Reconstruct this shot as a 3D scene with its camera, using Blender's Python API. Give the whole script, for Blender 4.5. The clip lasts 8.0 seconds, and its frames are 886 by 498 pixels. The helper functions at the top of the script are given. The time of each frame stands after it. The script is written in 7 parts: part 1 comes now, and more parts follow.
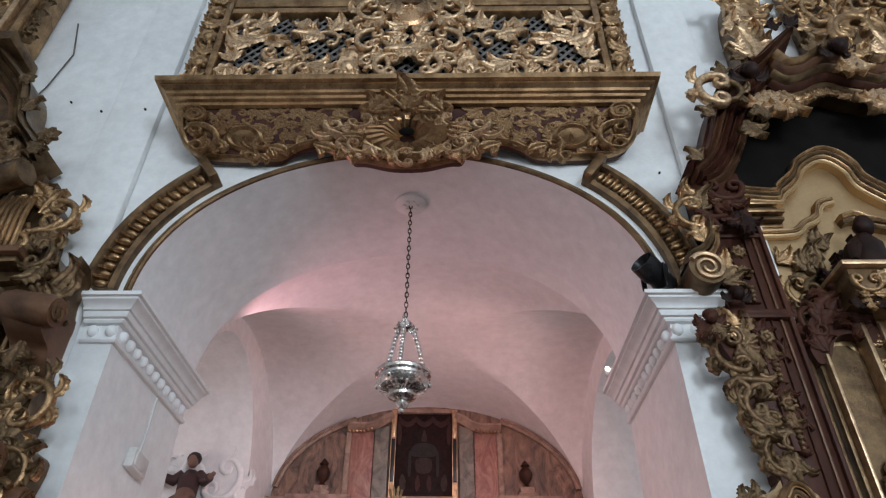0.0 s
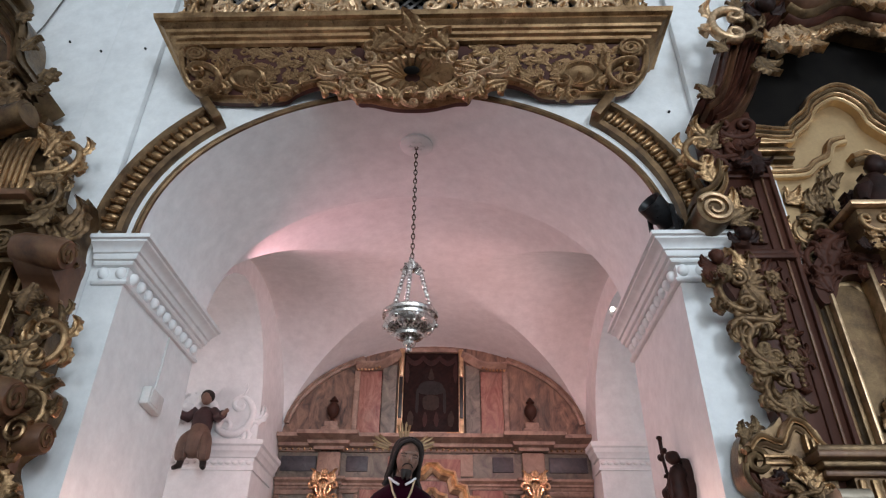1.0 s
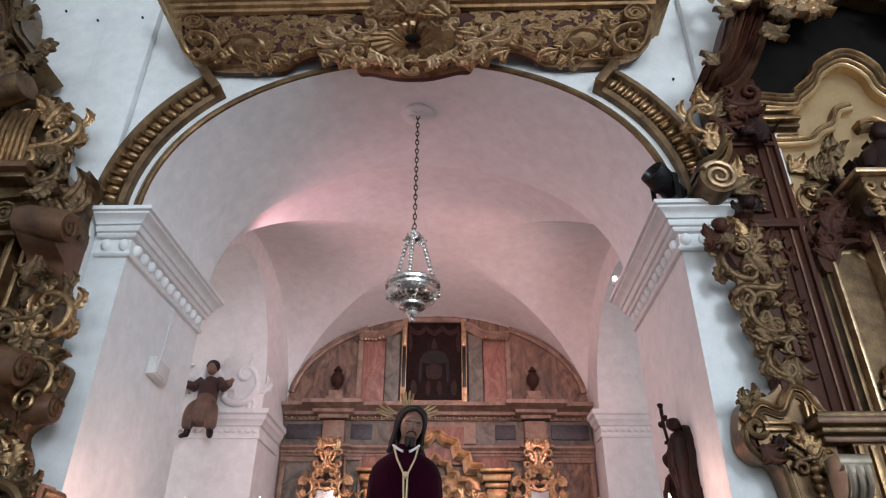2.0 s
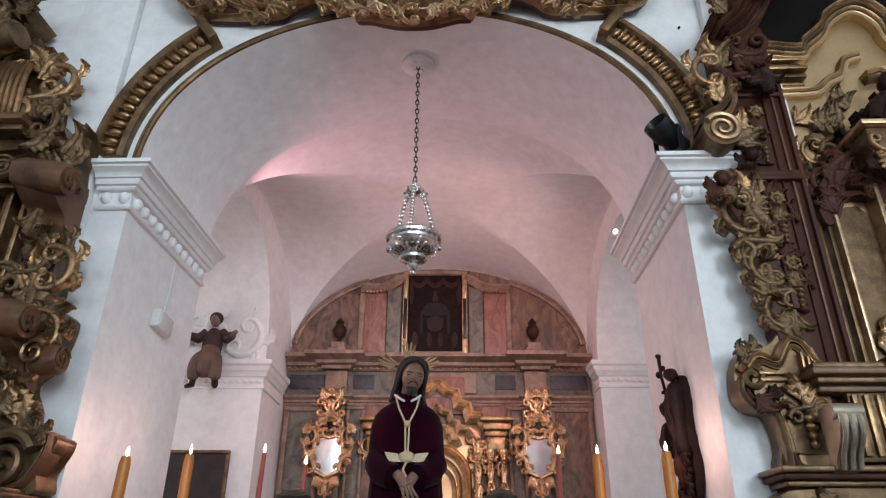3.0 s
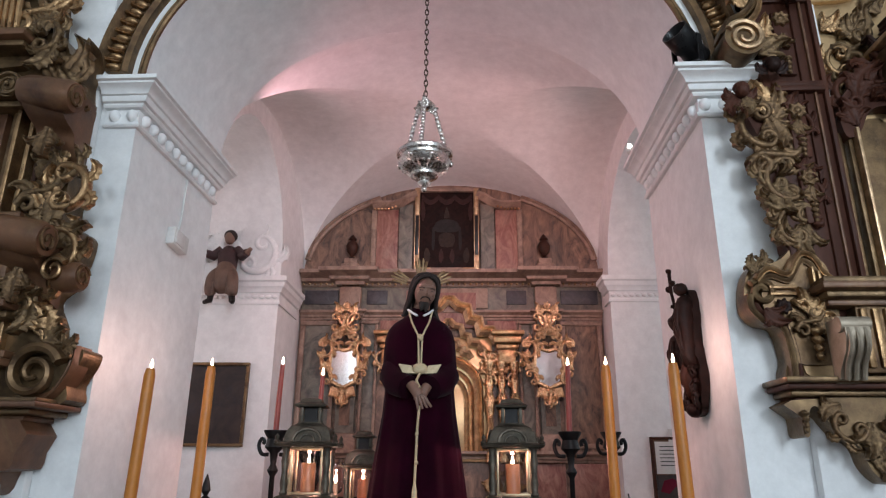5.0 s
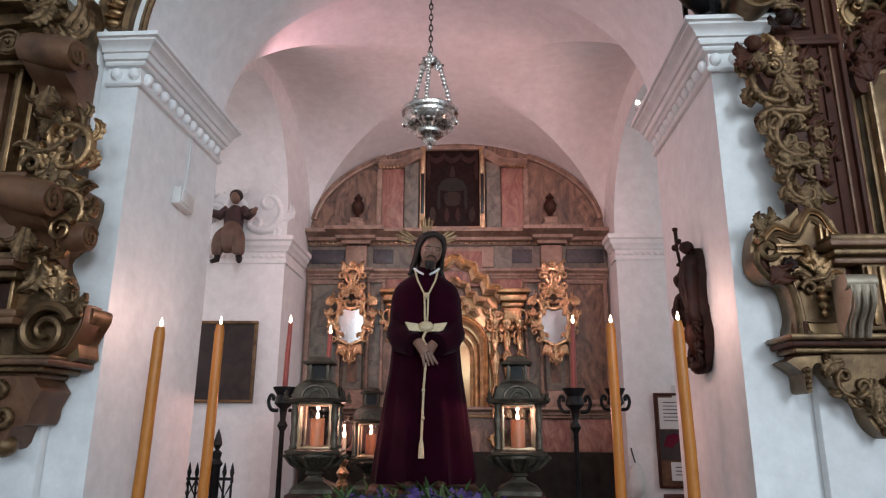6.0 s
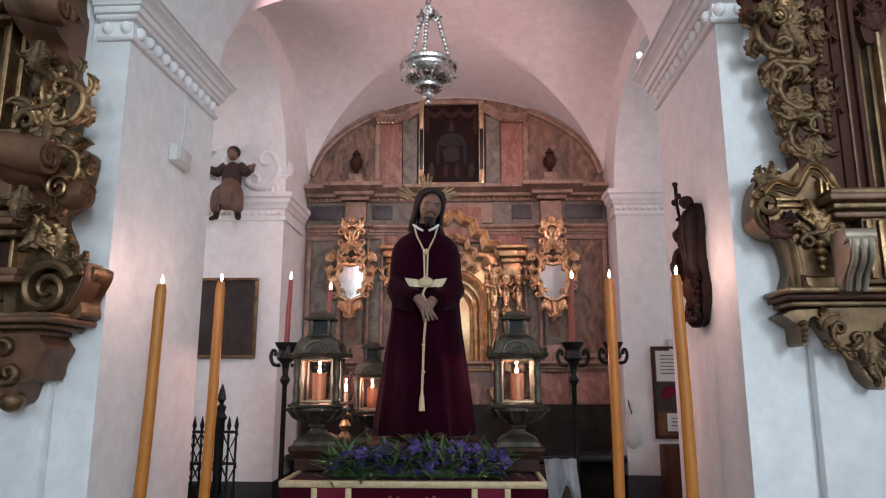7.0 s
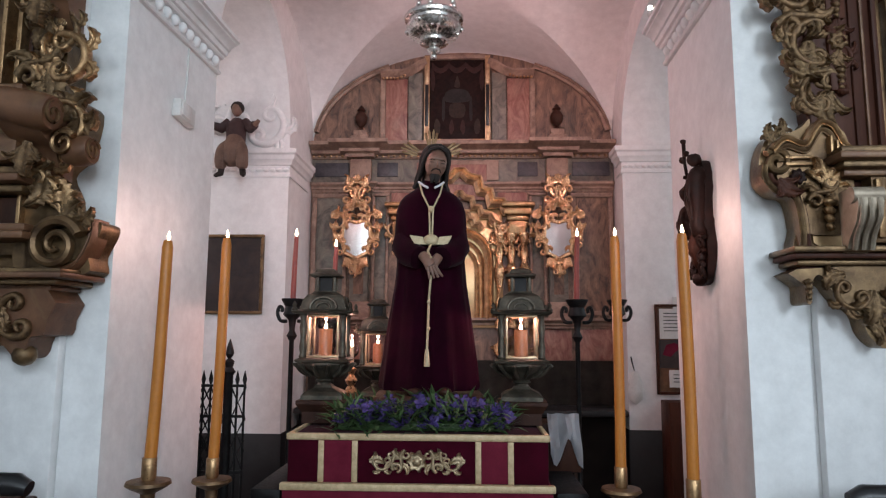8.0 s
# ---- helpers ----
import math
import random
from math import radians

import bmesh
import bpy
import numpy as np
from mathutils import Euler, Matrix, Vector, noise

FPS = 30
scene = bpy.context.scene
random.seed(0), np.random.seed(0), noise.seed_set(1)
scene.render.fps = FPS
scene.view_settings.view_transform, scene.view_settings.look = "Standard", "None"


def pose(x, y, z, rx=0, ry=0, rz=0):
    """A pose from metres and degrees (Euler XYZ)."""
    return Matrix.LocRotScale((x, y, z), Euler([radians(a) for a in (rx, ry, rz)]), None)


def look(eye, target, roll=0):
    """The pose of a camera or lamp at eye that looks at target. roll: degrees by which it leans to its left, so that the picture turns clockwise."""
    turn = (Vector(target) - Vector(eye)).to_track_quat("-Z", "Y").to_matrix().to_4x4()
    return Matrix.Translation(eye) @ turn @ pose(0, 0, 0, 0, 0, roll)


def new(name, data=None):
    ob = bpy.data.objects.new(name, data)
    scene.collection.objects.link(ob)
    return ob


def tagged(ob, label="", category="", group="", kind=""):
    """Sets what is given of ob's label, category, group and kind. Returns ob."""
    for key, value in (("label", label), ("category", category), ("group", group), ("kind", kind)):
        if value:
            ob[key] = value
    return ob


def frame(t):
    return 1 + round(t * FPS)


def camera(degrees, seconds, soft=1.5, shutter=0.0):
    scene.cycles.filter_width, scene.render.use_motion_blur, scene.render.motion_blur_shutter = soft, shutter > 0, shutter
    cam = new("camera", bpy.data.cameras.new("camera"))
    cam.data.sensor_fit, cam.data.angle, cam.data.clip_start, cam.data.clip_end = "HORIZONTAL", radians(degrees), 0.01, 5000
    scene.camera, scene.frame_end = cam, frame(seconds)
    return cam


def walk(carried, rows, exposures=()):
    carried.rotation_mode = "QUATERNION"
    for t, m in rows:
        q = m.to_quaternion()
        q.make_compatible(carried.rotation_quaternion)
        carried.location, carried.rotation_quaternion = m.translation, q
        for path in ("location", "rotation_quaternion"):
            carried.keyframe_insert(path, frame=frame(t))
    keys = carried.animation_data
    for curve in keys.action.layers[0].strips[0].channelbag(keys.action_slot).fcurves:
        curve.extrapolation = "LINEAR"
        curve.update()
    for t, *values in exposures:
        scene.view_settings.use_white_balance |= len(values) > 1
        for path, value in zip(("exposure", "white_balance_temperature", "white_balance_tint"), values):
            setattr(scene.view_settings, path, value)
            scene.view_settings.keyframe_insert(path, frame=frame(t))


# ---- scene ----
# ---- camera and walk ----
cam = camera(67.7, 8.0, soft=1.2)
EYE = Vector((0.0, 0.0, 1.65))
# seconds, heading, pitch and roll in degrees: the camera tilts down where it stands
PATH = [
    (0, 0.54, 37.23, 0.35),
    (0.5, 0.19, 34.40, 0.35),
    (1, -0.07, 32.16, 0.50),
    (2.5, -0.33, 27.95, 0.26),
    (3, -0.34, 25.50, 0.30),
    (3.5, -0.83, 23.12, 0.40),
    (4, -1.13, 21.04, 0.30),
    (5.5, -1.61, 16.74, 0.40),
    (6, -1.87, 14.71, 0.34),
    (6.5, -1.78, 12.87, 0.24),
    (7, -1.80, 10.90, 0.02),
    (7.5, -1.85, 8.76, 0.15),
    (8, -2.25, 7.21, 0.30),
]


def aim(heading, pitch):
    h, p = radians(heading), radians(pitch)
    return EYE + Vector((math.sin(h) * math.cos(p), math.cos(h) * math.cos(p), math.sin(p))) * 4


walk(cam, [(t, look(EYE, aim(heading, pitch), roll)) for t, heading, pitch, roll in PATH], [(0, -0.24), (0.5, -0.1), (1.0, -0.06), (4.0, -0.08), (5.5, -0.12), (8, -0.08)])

# ---- world and lights ----
world = bpy.data.worlds.new("world")
scene.world = world
world.use_nodes = True
wn, wl = world.node_tree.nodes, world.node_tree.links
sky = wn.new("ShaderNodeTexSky")
sky.sky_type, sky.sun_disc = "NISHITA", False
sky.sun_elevation, sky.sun_rotation = radians(35), radians(200)
wl.new(sky.outputs[0], wn["Background"].inputs[0])
wn["Background"].inputs[1].default_value = 0.12
scene.view_settings.exposure = 0.0


def area_lamp(name, eye, target, sx, sy, watts, colour):
    d = bpy.data.lights.new(name, "AREA")
    d.shape, d.size, d.size_y, d.energy, d.color = "RECTANGLE", sx, sy, watts, colour
    ob = new(name, d)
    ob.matrix_world = look(eye, target)
    return ob


def point_lamp(name, at, watts, colour, radius=0.02):
    d = bpy.data.lights.new(name, "POINT")
    d.energy, d.color, d.shadow_soft_size = watts, colour, radius
    ob = new(name, d)
    ob.location = at
    return ob


def spot_lamp(name, eye, target, watts, colour, angle, blend=0.6, radius=0.04):
    d = bpy.data.lights.new(name, "SPOT")
    d.energy, d.color, d.spot_size, d.spot_blend, d.shadow_soft_size = watts, colour, radians(angle), blend, radius
    ob = new(name, d)
    ob.matrix_world = look(eye, target)
    return ob


# daylight through the three high nave windows
for wx, watts in ((-3.4, 50), (0.0, 135), (3.4, 405)):
    area_lamp("unseen_window_light", (wx, -6.0, 4.1), (wx * 0.7, 3.0, 4.1), 1.7, 2.9, watts, (0.76, 0.885, 1.0))
# the chapel's lamps behind the piers of the arch, two aimed into the vault
spot_lamp("chapel_spot_and_fill", (1.2, 4.46, 3.90), (-0.3, 6.6, 3.7), 110, (1.0, 0.52, 0.5), 125, 1.0)
spot_lamp("chapel_spot_and_fill", (-1.58, 4.55, 4.26), (1.0, 4.35, 4.3), 56, (1.0, 0.47, 0.53), 165, 1.0, 0.09)
# third is fill added without a known fixture, aimed at the altarpiece
spot_lamp("chapel_spot_and_fill", (-1.62, 4.42, 3.6), (0.9, 6.6, 2.6), 50, (1.0, 0.47, 0.41), 140, 1.0)

# ---- materials ----


def material(name):
    m = bpy.data.materials.new(name)
    m.use_nodes = True
    nt = m.node_tree
    return m, nt, nt.nodes["Principled BSDF"]


def ramp(nt, source, stops):
    r = nt.nodes.new("ShaderNodeValToRGB")
    while len(r.color_ramp.elements) < len(stops):
        r.color_ramp.elements.new(0.5)
    for e, (pos, col) in zip(r.color_ramp.elements, stops):
        e.position = pos
        e.color = (*col, 1) if len(col) == 3 else col
    nt.links.new(source, r.inputs[0])
    return r.outputs[0]


def tex(nt, kind, scale, detail=6, rough=0.6, distortion=0.0, stretch=(1, 1, 1), shift=0.0):
    c = nt.nodes.new("ShaderNodeTexCoord")
    mp = nt.nodes.new("ShaderNodeMapping")
    mp.inputs["Scale"].default_value = stretch
    mp.inputs["Location"].default_value = (shift, shift * 0.7, shift * 1.3)
    nt.links.new(c.outputs["Object"], mp.inputs[0])
    n = nt.nodes.new("ShaderNodeTex" + kind)
    n.inputs["Scale"].default_value = scale
    if kind == "Noise":
        n.inputs["Detail"].default_value, n.inputs["Roughness"].default_value = detail, rough
        n.inputs["Distortion"].default_value = distortion
    nt.links.new(mp.outputs[0], n.inputs["Vector"])
    return n.outputs[0]


def mix(nt, a, b, fac, kind="MIX"):
    n = nt.nodes.new("ShaderNodeMix")
    n.data_type, n.blend_type = "RGBA", kind
    for sock, v in ((n.inputs[0], fac), (n.inputs[6], a), (n.inputs[7], b)):
        if isinstance(v, (int, float)):
            sock.default_value = v
        elif isinstance(v, tuple):
            sock.default_value = (*v, 1)
        else:
            nt.links.new(v, sock)
    return n.outputs[2]


def bump(nt, bsdf, height, strength, distance):
    b = nt.nodes.new("ShaderNodeBump")
    b.inputs["Strength"].default_value, b.inputs["Distance"].default_value = strength, distance
    nt.links.new(height, b.inputs["Height"])
    nt.links.new(b.outputs[0], bsdf.inputs["Normal"])


def surface(name, dark, light, scale=4.0, rough=(0.5, 0.7), metal=0.0, grain=40.0, relief=0.3, depth=0.004, stretch=(1, 1, 1), stain=None, amount=0.5, distortion=0.0, sheen=0.0):
    """A worn two-tone surface: broad variation, fine grain, optional stains."""
    m, nt, b = material(name)
    broad = tex(nt, "Noise", scale, 8, 0.65, distortion, stretch)
    col = ramp(nt, broad, [(0.3, dark), (0.72, light)])
    fine = tex(nt, "Noise", grain, 5, 0.7, 0, stretch, 3.1)
    if stain:
        mask = ramp(nt, tex(nt, "Noise", scale * 0.6, 9, 0.75, 0.5, stretch, 7.7), [(0.52, (0, 0, 0)), (0.75, (amount, amount, amount))])
        col = mix(nt, col, stain, mask)
    nt.links.new(mix(nt, col, ramp(nt, fine, [(0.3, (0.75, 0.75, 0.75)), (0.7, (1.1, 1.1, 1.1))]), 0.45, "MULTIPLY"), b.inputs["Base Color"])
    nt.links.new(ramp(nt, fine, [(0.3, (rough[0],) * 3), (0.7, (rough[1],) * 3)]), b.inputs["Roughness"])
    b.inputs["Metallic"].default_value = metal
    b.inputs["Specular IOR Level"].default_value = 0.04 if sheen else 0.5
    if sheen:
        b.inputs["Sheen Weight"].default_value = sheen
    add = nt.nodes.new("ShaderNodeMath")
    add.operation = "ADD"
    nt.links.new(broad, add.inputs[0])
    nt.links.new(fine, add.inputs[1])
    bump(nt, b, add.outputs[0], relief, depth)
    return m


PLASTER = surface("lime_plaster", (0.78, 0.785, 0.785), (0.86, 0.86, 0.855), 1.3, (0.75, 0.95), grain=10, relief=0.09, depth=0.006, stain=(0.7, 0.7, 0.68), amount=0.2)
GILT = surface("old_gilding", (0.165, 0.09, 0.044), (0.6, 0.385, 0.2), 9.0, (0.24, 0.42), 0.88, 70, 0.4, 0.004, stain=(0.085, 0.036, 0.02), amount=0.7)
GILT_DARK = surface("darkened_gilding", (0.05, 0.027, 0.014), (0.28, 0.17, 0.083), 8.0, (0.32, 0.52), 0.68, 60, 0.4, 0.004, stain=(0.085, 0.036, 0.02), amount=0.8)
# lighter copy of the gilding: pale gold, and stronger light put into the colour
GILT_PALE = surface("pale_worn_lit_gilding", (0.32, 0.2, 0.115), (0.9, 0.63, 0.385), 11.0, (0.28, 0.48), 0.85, 70, 0.4, 0.003, stain=(0.12, 0.06, 0.035), amount=0.8)
GILT_BRIGHT = surface("bright_gilding", (0.45, 0.25, 0.13), (0.8, 0.53, 0.31), 9.0, (0.2, 0.38), 0.95, 60, 0.3, 0.003)
RED_GROUND = surface("dark_red_ground", (0.05, 0.014, 0.01), (0.10, 0.03, 0.02), 6.0, (0.5, 0.7))
STONE_FLOOR = surface("stone_floor", (0.12, 0.1, 0.09), (0.22, 0.19, 0.17), 2.0, (0.35, 0.6))
VELVET = surface("dark_maroon_velvet", (0.008, 0.0003, 0.0028), (0.021, 0.0007, 0.0075), 5.0, (0.8, 0.95), grain=120, sheen=0.04)
WAX = surface("honey_wax", (0.4, 0.135, 0.015), (0.54, 0.2, 0.03), 3.0, (0.35, 0.5), relief=0.1)
LATTICE = surface("grey_lattice_wood", (0.1, 0.09, 0.085), (0.2, 0.18, 0.17), 12, (0.8, 0.95))
# near-black: shade put into colour for unlit hollows; also altar body, shell eye
DARK = surface("void_shade_and_matt_black", (0.006, 0.005, 0.005), (0.014, 0.012, 0.01), 5, (0.8, 0.95))
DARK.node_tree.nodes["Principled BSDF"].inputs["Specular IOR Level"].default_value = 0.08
IRON = surface("black_wrought_iron", (0.006, 0.006, 0.007), (0.02, 0.02, 0.02), 14, (0.4, 0.6), 0.6)
BLACK_PAINT = surface("black_painted_metal", (0.008, 0.008, 0.009), (0.02, 0.02, 0.022), 10, (0.25, 0.4), 0.2)
DARK_WOOD = surface("dark_carved_wood", (0.018, 0.008, 0.006), (0.07, 0.03, 0.02), 9, (0.35, 0.55), stretch=(1, 1, 0.3))
BRONZE = surface("green_bronze", (0.03, 0.027, 0.021), (0.15, 0.13, 0.098), 14, (0.35, 0.6), 0.65, stain=(0.028, 0.033, 0.027), amount=0.75)
SILVER = surface("polished_silver", (0.5, 0.47, 0.45), (0.8, 0.78, 0.75), 14, (0.16, 0.34), 1.0, relief=0.25)
RED_WAX = surface("red_wax", (0.22, 0.03, 0.025), (0.36, 0.07, 0.05), 4, (0.35, 0.5), relief=0.1)
PLASTIC = surface("white_plastic", (0.62, 0.62, 0.6), (0.7, 0.7, 0.68), 4, (0.4, 0.5), relief=0.05)
MARBLE_PINK = surface("pink_painted_marble", (0.16, 0.042, 0.036), (0.44, 0.25, 0.19), 4.6, (0.4, 0.6), distortion=2.4, stain=(0.22, 0.15, 0.12), amount=0.9, relief=0.1, stretch=(1.3, 1.2, 0.6))
MARBLE_BROWN = surface("brown_painted_marble", (0.035, 0.023, 0.02), (0.36, 0.22, 0.15), 5.0, (0.4, 0.6), distortion=2.2, stain=(0.06, 0.07, 0.064), amount=0.95, relief=0.1, stretch=(1.3, 1.2, 0.55))
MARBLE_GREEN = surface("grey_green_painted_marble", (0.06, 0.06, 0.056), (0.27, 0.25, 0.2), 5.0, (0.4, 0.6), distortion=1.8, stain=(0.26, 0.18, 0.13), amount=0.7, relief=0.1)
STUCCO = surface("pinkish_painted_stucco", (0.15, 0.092, 0.068), (0.44, 0.31, 0.235), 7, (0.45, 0.65), distortion=0.8, stain=(0.16, 0.085, 0.06), amount=0.75, relief=0.25)
# flesh kept dark: the shade on the statue's face is in the colour
SKIN = surface("painted_flesh", (0.13, 0.068, 0.048), (0.23, 0.13, 0.093), 7, (0.4, 0.55))
HAIR = surface("painted_dark_hair", (0.008, 0.005, 0.004), (0.02, 0.012, 0.009), 20, (0.7, 0.85), stretch=(1, 1, 0.2))
CREAM_BRAID = surface("cream_gold_braid", (0.42, 0.31, 0.17), (0.66, 0.52, 0.32), 30, (0.45, 0.6), 0.2, 150)
PALE_WAX = surface("pale_wax", (0.5, 0.34, 0.22), (0.62, 0.46, 0.32), 4, (0.35, 0.5), relief=0.1)
AMBER_WAX = surface("amber_wax", (0.42, 0.13, 0.05), (0.56, 0.21, 0.09), 4, (0.35, 0.5), relief=0.1)
BRASS = surface("dull_brass", (0.3, 0.22, 0.13), (0.55, 0.44, 0.29), 20, (0.25, 0.45), 0.8)
BROWN_GILT = surface("gilded_carving_on_red_bole", (0.042, 0.022, 0.011), (0.26, 0.165, 0.08), 8.0, (0.3, 0.5), 0.66, 60, 0.45, 0.004, stain=(0.085, 0.035, 0.02), amount=0.88)
BOLE = surface("bare_red_brown_bole", (0.06, 0.024, 0.012), (0.2, 0.092, 0.045), 6.0, (0.36, 0.56), 0.2, 60, 0.3, 0.003, stain=(0.26, 0.165, 0.075), amount=0.6)
PANEL_GILT = surface("smooth_burnished_gilding", (0.42, 0.275, 0.14), (0.66, 0.46, 0.25), 1.6, (0.3, 0.46), 0.72, 50, 0.12, 0.003, stain=(0.26, 0.15, 0.08), amount=0.5)
MARBLE_BLUE = surface("blue_black_painted_marble", (0.016, 0.018, 0.026), (0.075, 0.075, 0.085), 8.0, (0.4, 0.6), distortion=2.0, stain=(0.12, 0.1, 0.08), amount=0.5, relief=0.1)
PAINT_RED = surface("dim_crimson_oil_paint", (0.014, 0.004, 0.003), (0.045, 0.013, 0.01), 14, (0.75, 0.9), relief=0.1)
PAINT_OCHRE = surface("dim_ochre_oil_paint", (0.008, 0.005, 0.004), (0.04, 0.023, 0.014), 18, (0.75, 0.9), relief=0.1)
PAINT_GREY = surface("dim_grey_oil_paint", (0.006, 0.005, 0.005), (0.02, 0.017, 0.016), 16, (0.75, 0.9), relief=0.1)
PEWTER = surface("greyed_silver_gilding", (0.2, 0.155, 0.11), (0.46, 0.39, 0.3), 7.0, (0.38, 0.55), 0.6, 60, 0.3, 0.003)
BLACK_WOOD = surface("blackened_carved_wood", (0.008, 0.004, 0.003), (0.032, 0.012, 0.009), 12, (0.4, 0.6))
CORD = surface("pale_gold_cord", (0.42, 0.34, 0.2), (0.62, 0.53, 0.34), 40, (0.45, 0.6), 0.15, 150)
CRIMSON = surface("faded_crimson_velvet", (0.1, 0.009, 0.022), (0.17, 0.02, 0.04), 6, (0.75, 0.9), grain=120, sheen=0.06)
LEAF = surface("green_foliage", (0.02, 0.05, 0.012), (0.07, 0.13, 0.04), 12, (0.5, 0.7))
PETAL = surface("violet_petals", (0.03, 0.018, 0.1), (0.1, 0.06, 0.26), 14, (0.5, 0.7))
LINEN = surface("white_linen", (0.6, 0.62, 0.66), (0.75, 0.76, 0.78), 6, (0.8, 0.95), grain=120)
PAPER = surface("white_paper", (0.62, 0.6, 0.58), (0.72, 0.7, 0.68), 3, (0.7, 0.9), relief=0.03)
RED_WOOD = surface("reddish_brown_wood", (0.034, 0.011, 0.007), (0.095, 0.034, 0.02), 8, (0.4, 0.6), stretch=(1, 1, 0.2))
CANVAS = surface("darkened_oil_painting", (0.008, 0.008, 0.01), (0.06, 0.038, 0.032), 4.5, (0.3, 0.45), distortion=1.2, stain=(0.03, 0.035, 0.05), amount=0.8, relief=0.1)
CANVAS_RED = surface("dim_red_brown_painting", (0.005, 0.003, 0.003), (0.026, 0.011, 0.009), 9, (0.6, 0.8), distortion=1.6, stain=(0.018, 0.015, 0.016), amount=0.8, relief=0.1)
CANVAS_RED.node_tree.nodes["Principled BSDF"].inputs["Specular IOR Level"].default_value = 0.15
BLACK_STONE = surface("near_black_dado", (0.007, 0.007, 0.008), (0.02, 0.02, 0.021), 5, (0.4, 0.6))
FRONTAL = surface("dark_grey_olive_hanging", (0.018, 0.016, 0.013), (0.06, 0.053, 0.043), 5, (0.7, 0.9))
MAROON = surface("deep_maroon_velvet", (0.03, 0.0015, 0.006), (0.055, 0.003, 0.012), 6, (0.8, 0.95), grain=120, sheen=0.04)
BROWN_CLOTH = surface("painted_brown_cloth", (0.09, 0.05, 0.035), (0.2, 0.12, 0.085), 7, (0.5, 0.7))
DARK_RED_CLOTH = surface("painted_dark_cloth", (0.03, 0.014, 0.014), (0.07, 0.03, 0.03), 7, (0.5, 0.7))

for m_ in (RED_WOOD, DARK_WOOD, BLACK_WOOD):
    m_.node_tree.nodes["Principled BSDF"].inputs["Specular IOR Level"].default_value = 0.16


def flame_material(name, colour, power):
    m, nt, b = material(name)
    b.inputs["Base Color"].default_value = (*colour, 1)
    b.inputs["Emission Color"].default_value = (*colour, 1)
    b.inputs["Emission Strength"].default_value = power
    return m


FLAME = flame_material("candle_flame", (1.0, 0.72, 0.5), 14)
BULB = flame_material("lamp_bulb", (1.0, 0.85, 0.8), 18)
GLASS, gnt, gb = material("clear_glass")
gb.inputs["Transmission Weight"].default_value, gb.inputs["Roughness"].default_value, gb.inputs["IOR"].default_value = 1.0, 0.03, 1.2
MIRROR, mnt, mb = material("old_mirror")
mb.inputs["Metallic"].default_value, mb.inputs["Base Color"].default_value = 1.0, (0.75, 0.74, 0.74, 1)
mnt.links.new(ramp(mnt, tex(mnt, "Noise", 9), [(0.3, (0.1,) * 3), (0.8, (0.25,) * 3)]), mb.inputs["Roughness"])

# ---- building helpers ----


def mesh_object(name, bm, mat, smooth=40):
    bmesh.ops.recalc_face_normals(bm, faces=bm.faces)
    me = bpy.data.meshes.new(name)
    bm.to_mesh(me)
    bm.free()
    for m in (mat if isinstance(mat, (list, tuple)) else (mat,)):
        me.materials.append(m)
    if smooth:
        for p in me.polygons:
            p.use_smooth = True
        me.set_sharp_from_angle(angle=radians(smooth))
    return new(name, me)


def part(name, bm, mat, parent, label="", smooth=40, at=None):
    ob = mesh_object(name, bm, mat, smooth)
    ob.parent = parent
    if at is not None:
        ob.matrix_basis = at
    if label:
        ob["label"] = label
    return ob


def thing(name, m, label, category, group="", kind=""):
    ob = new(name)
    ob.empty_display_size = 0.1
    ob.matrix_basis = m
    return tagged(ob, label, category, group, kind)


def structure(name, bm, mat, label, category, m=None, smooth=40):
    ob = mesh_object(name, bm, mat, smooth)
    if m is not None:
        ob.matrix_basis = m
    return tagged(ob, label, category, kind="structure")


def box(bm, x0, x1, y0, y1, z0, z1, bevel=0.0):
    r = bmesh.ops.create_cube(bm, size=1, matrix=Matrix.Translation(((x0 + x1) / 2, (y0 + y1) / 2, (z0 + z1) / 2)) @ Matrix.Diagonal((x1 - x0, y1 - y0, z1 - z0, 1)))
    if bevel:
        vs = set(r["verts"])
        es = [e for e in bm.edges if e.verts[0] in vs and e.verts[1] in vs]
        bmesh.ops.bevel(bm, geom=es, offset=bevel, segments=2, affect="EDGES", profile=0.5)
    return bm


def lathe(bm, profile, at=(0, 0, 0), n=20, turn=None):
    """profile: (radius, z) from bottom to top."""
    m = Matrix.Translation(at) @ (turn if turn else Matrix.Identity(4))
    rings = []
    for r, z in profile:
        rings.append([bm.verts.new(m @ Vector((max(r, 0.0004) * math.cos(2 * math.pi * k / n), max(r, 0.0004) * math.sin(2 * math.pi * k / n), z))) for k in range(n)])
    for a, b in zip(rings, rings[1:]):
        for k in range(n):
            bm.faces.new((a[k], a[(k + 1) % n], b[(k + 1) % n], b[k]))
    bm.faces.new(rings[0][::-1])
    bm.faces.new(rings[-1])
    return bm


def prism(bm, outline, y0, y1):
    """An outline in x and z, pushed from y0 to y1."""
    a = [bm.verts.new((x, y0, z)) for x, z in outline]
    b = [bm.verts.new((x, y1, z)) for x, z in outline]
    bm.faces.new(a)
    bm.faces.new(b[::-1])
    for k in range(len(a)):
        j = (k + 1) % len(a)
        bm.faces.new((a[k], b[k], b[j], a[j]))
    return bm


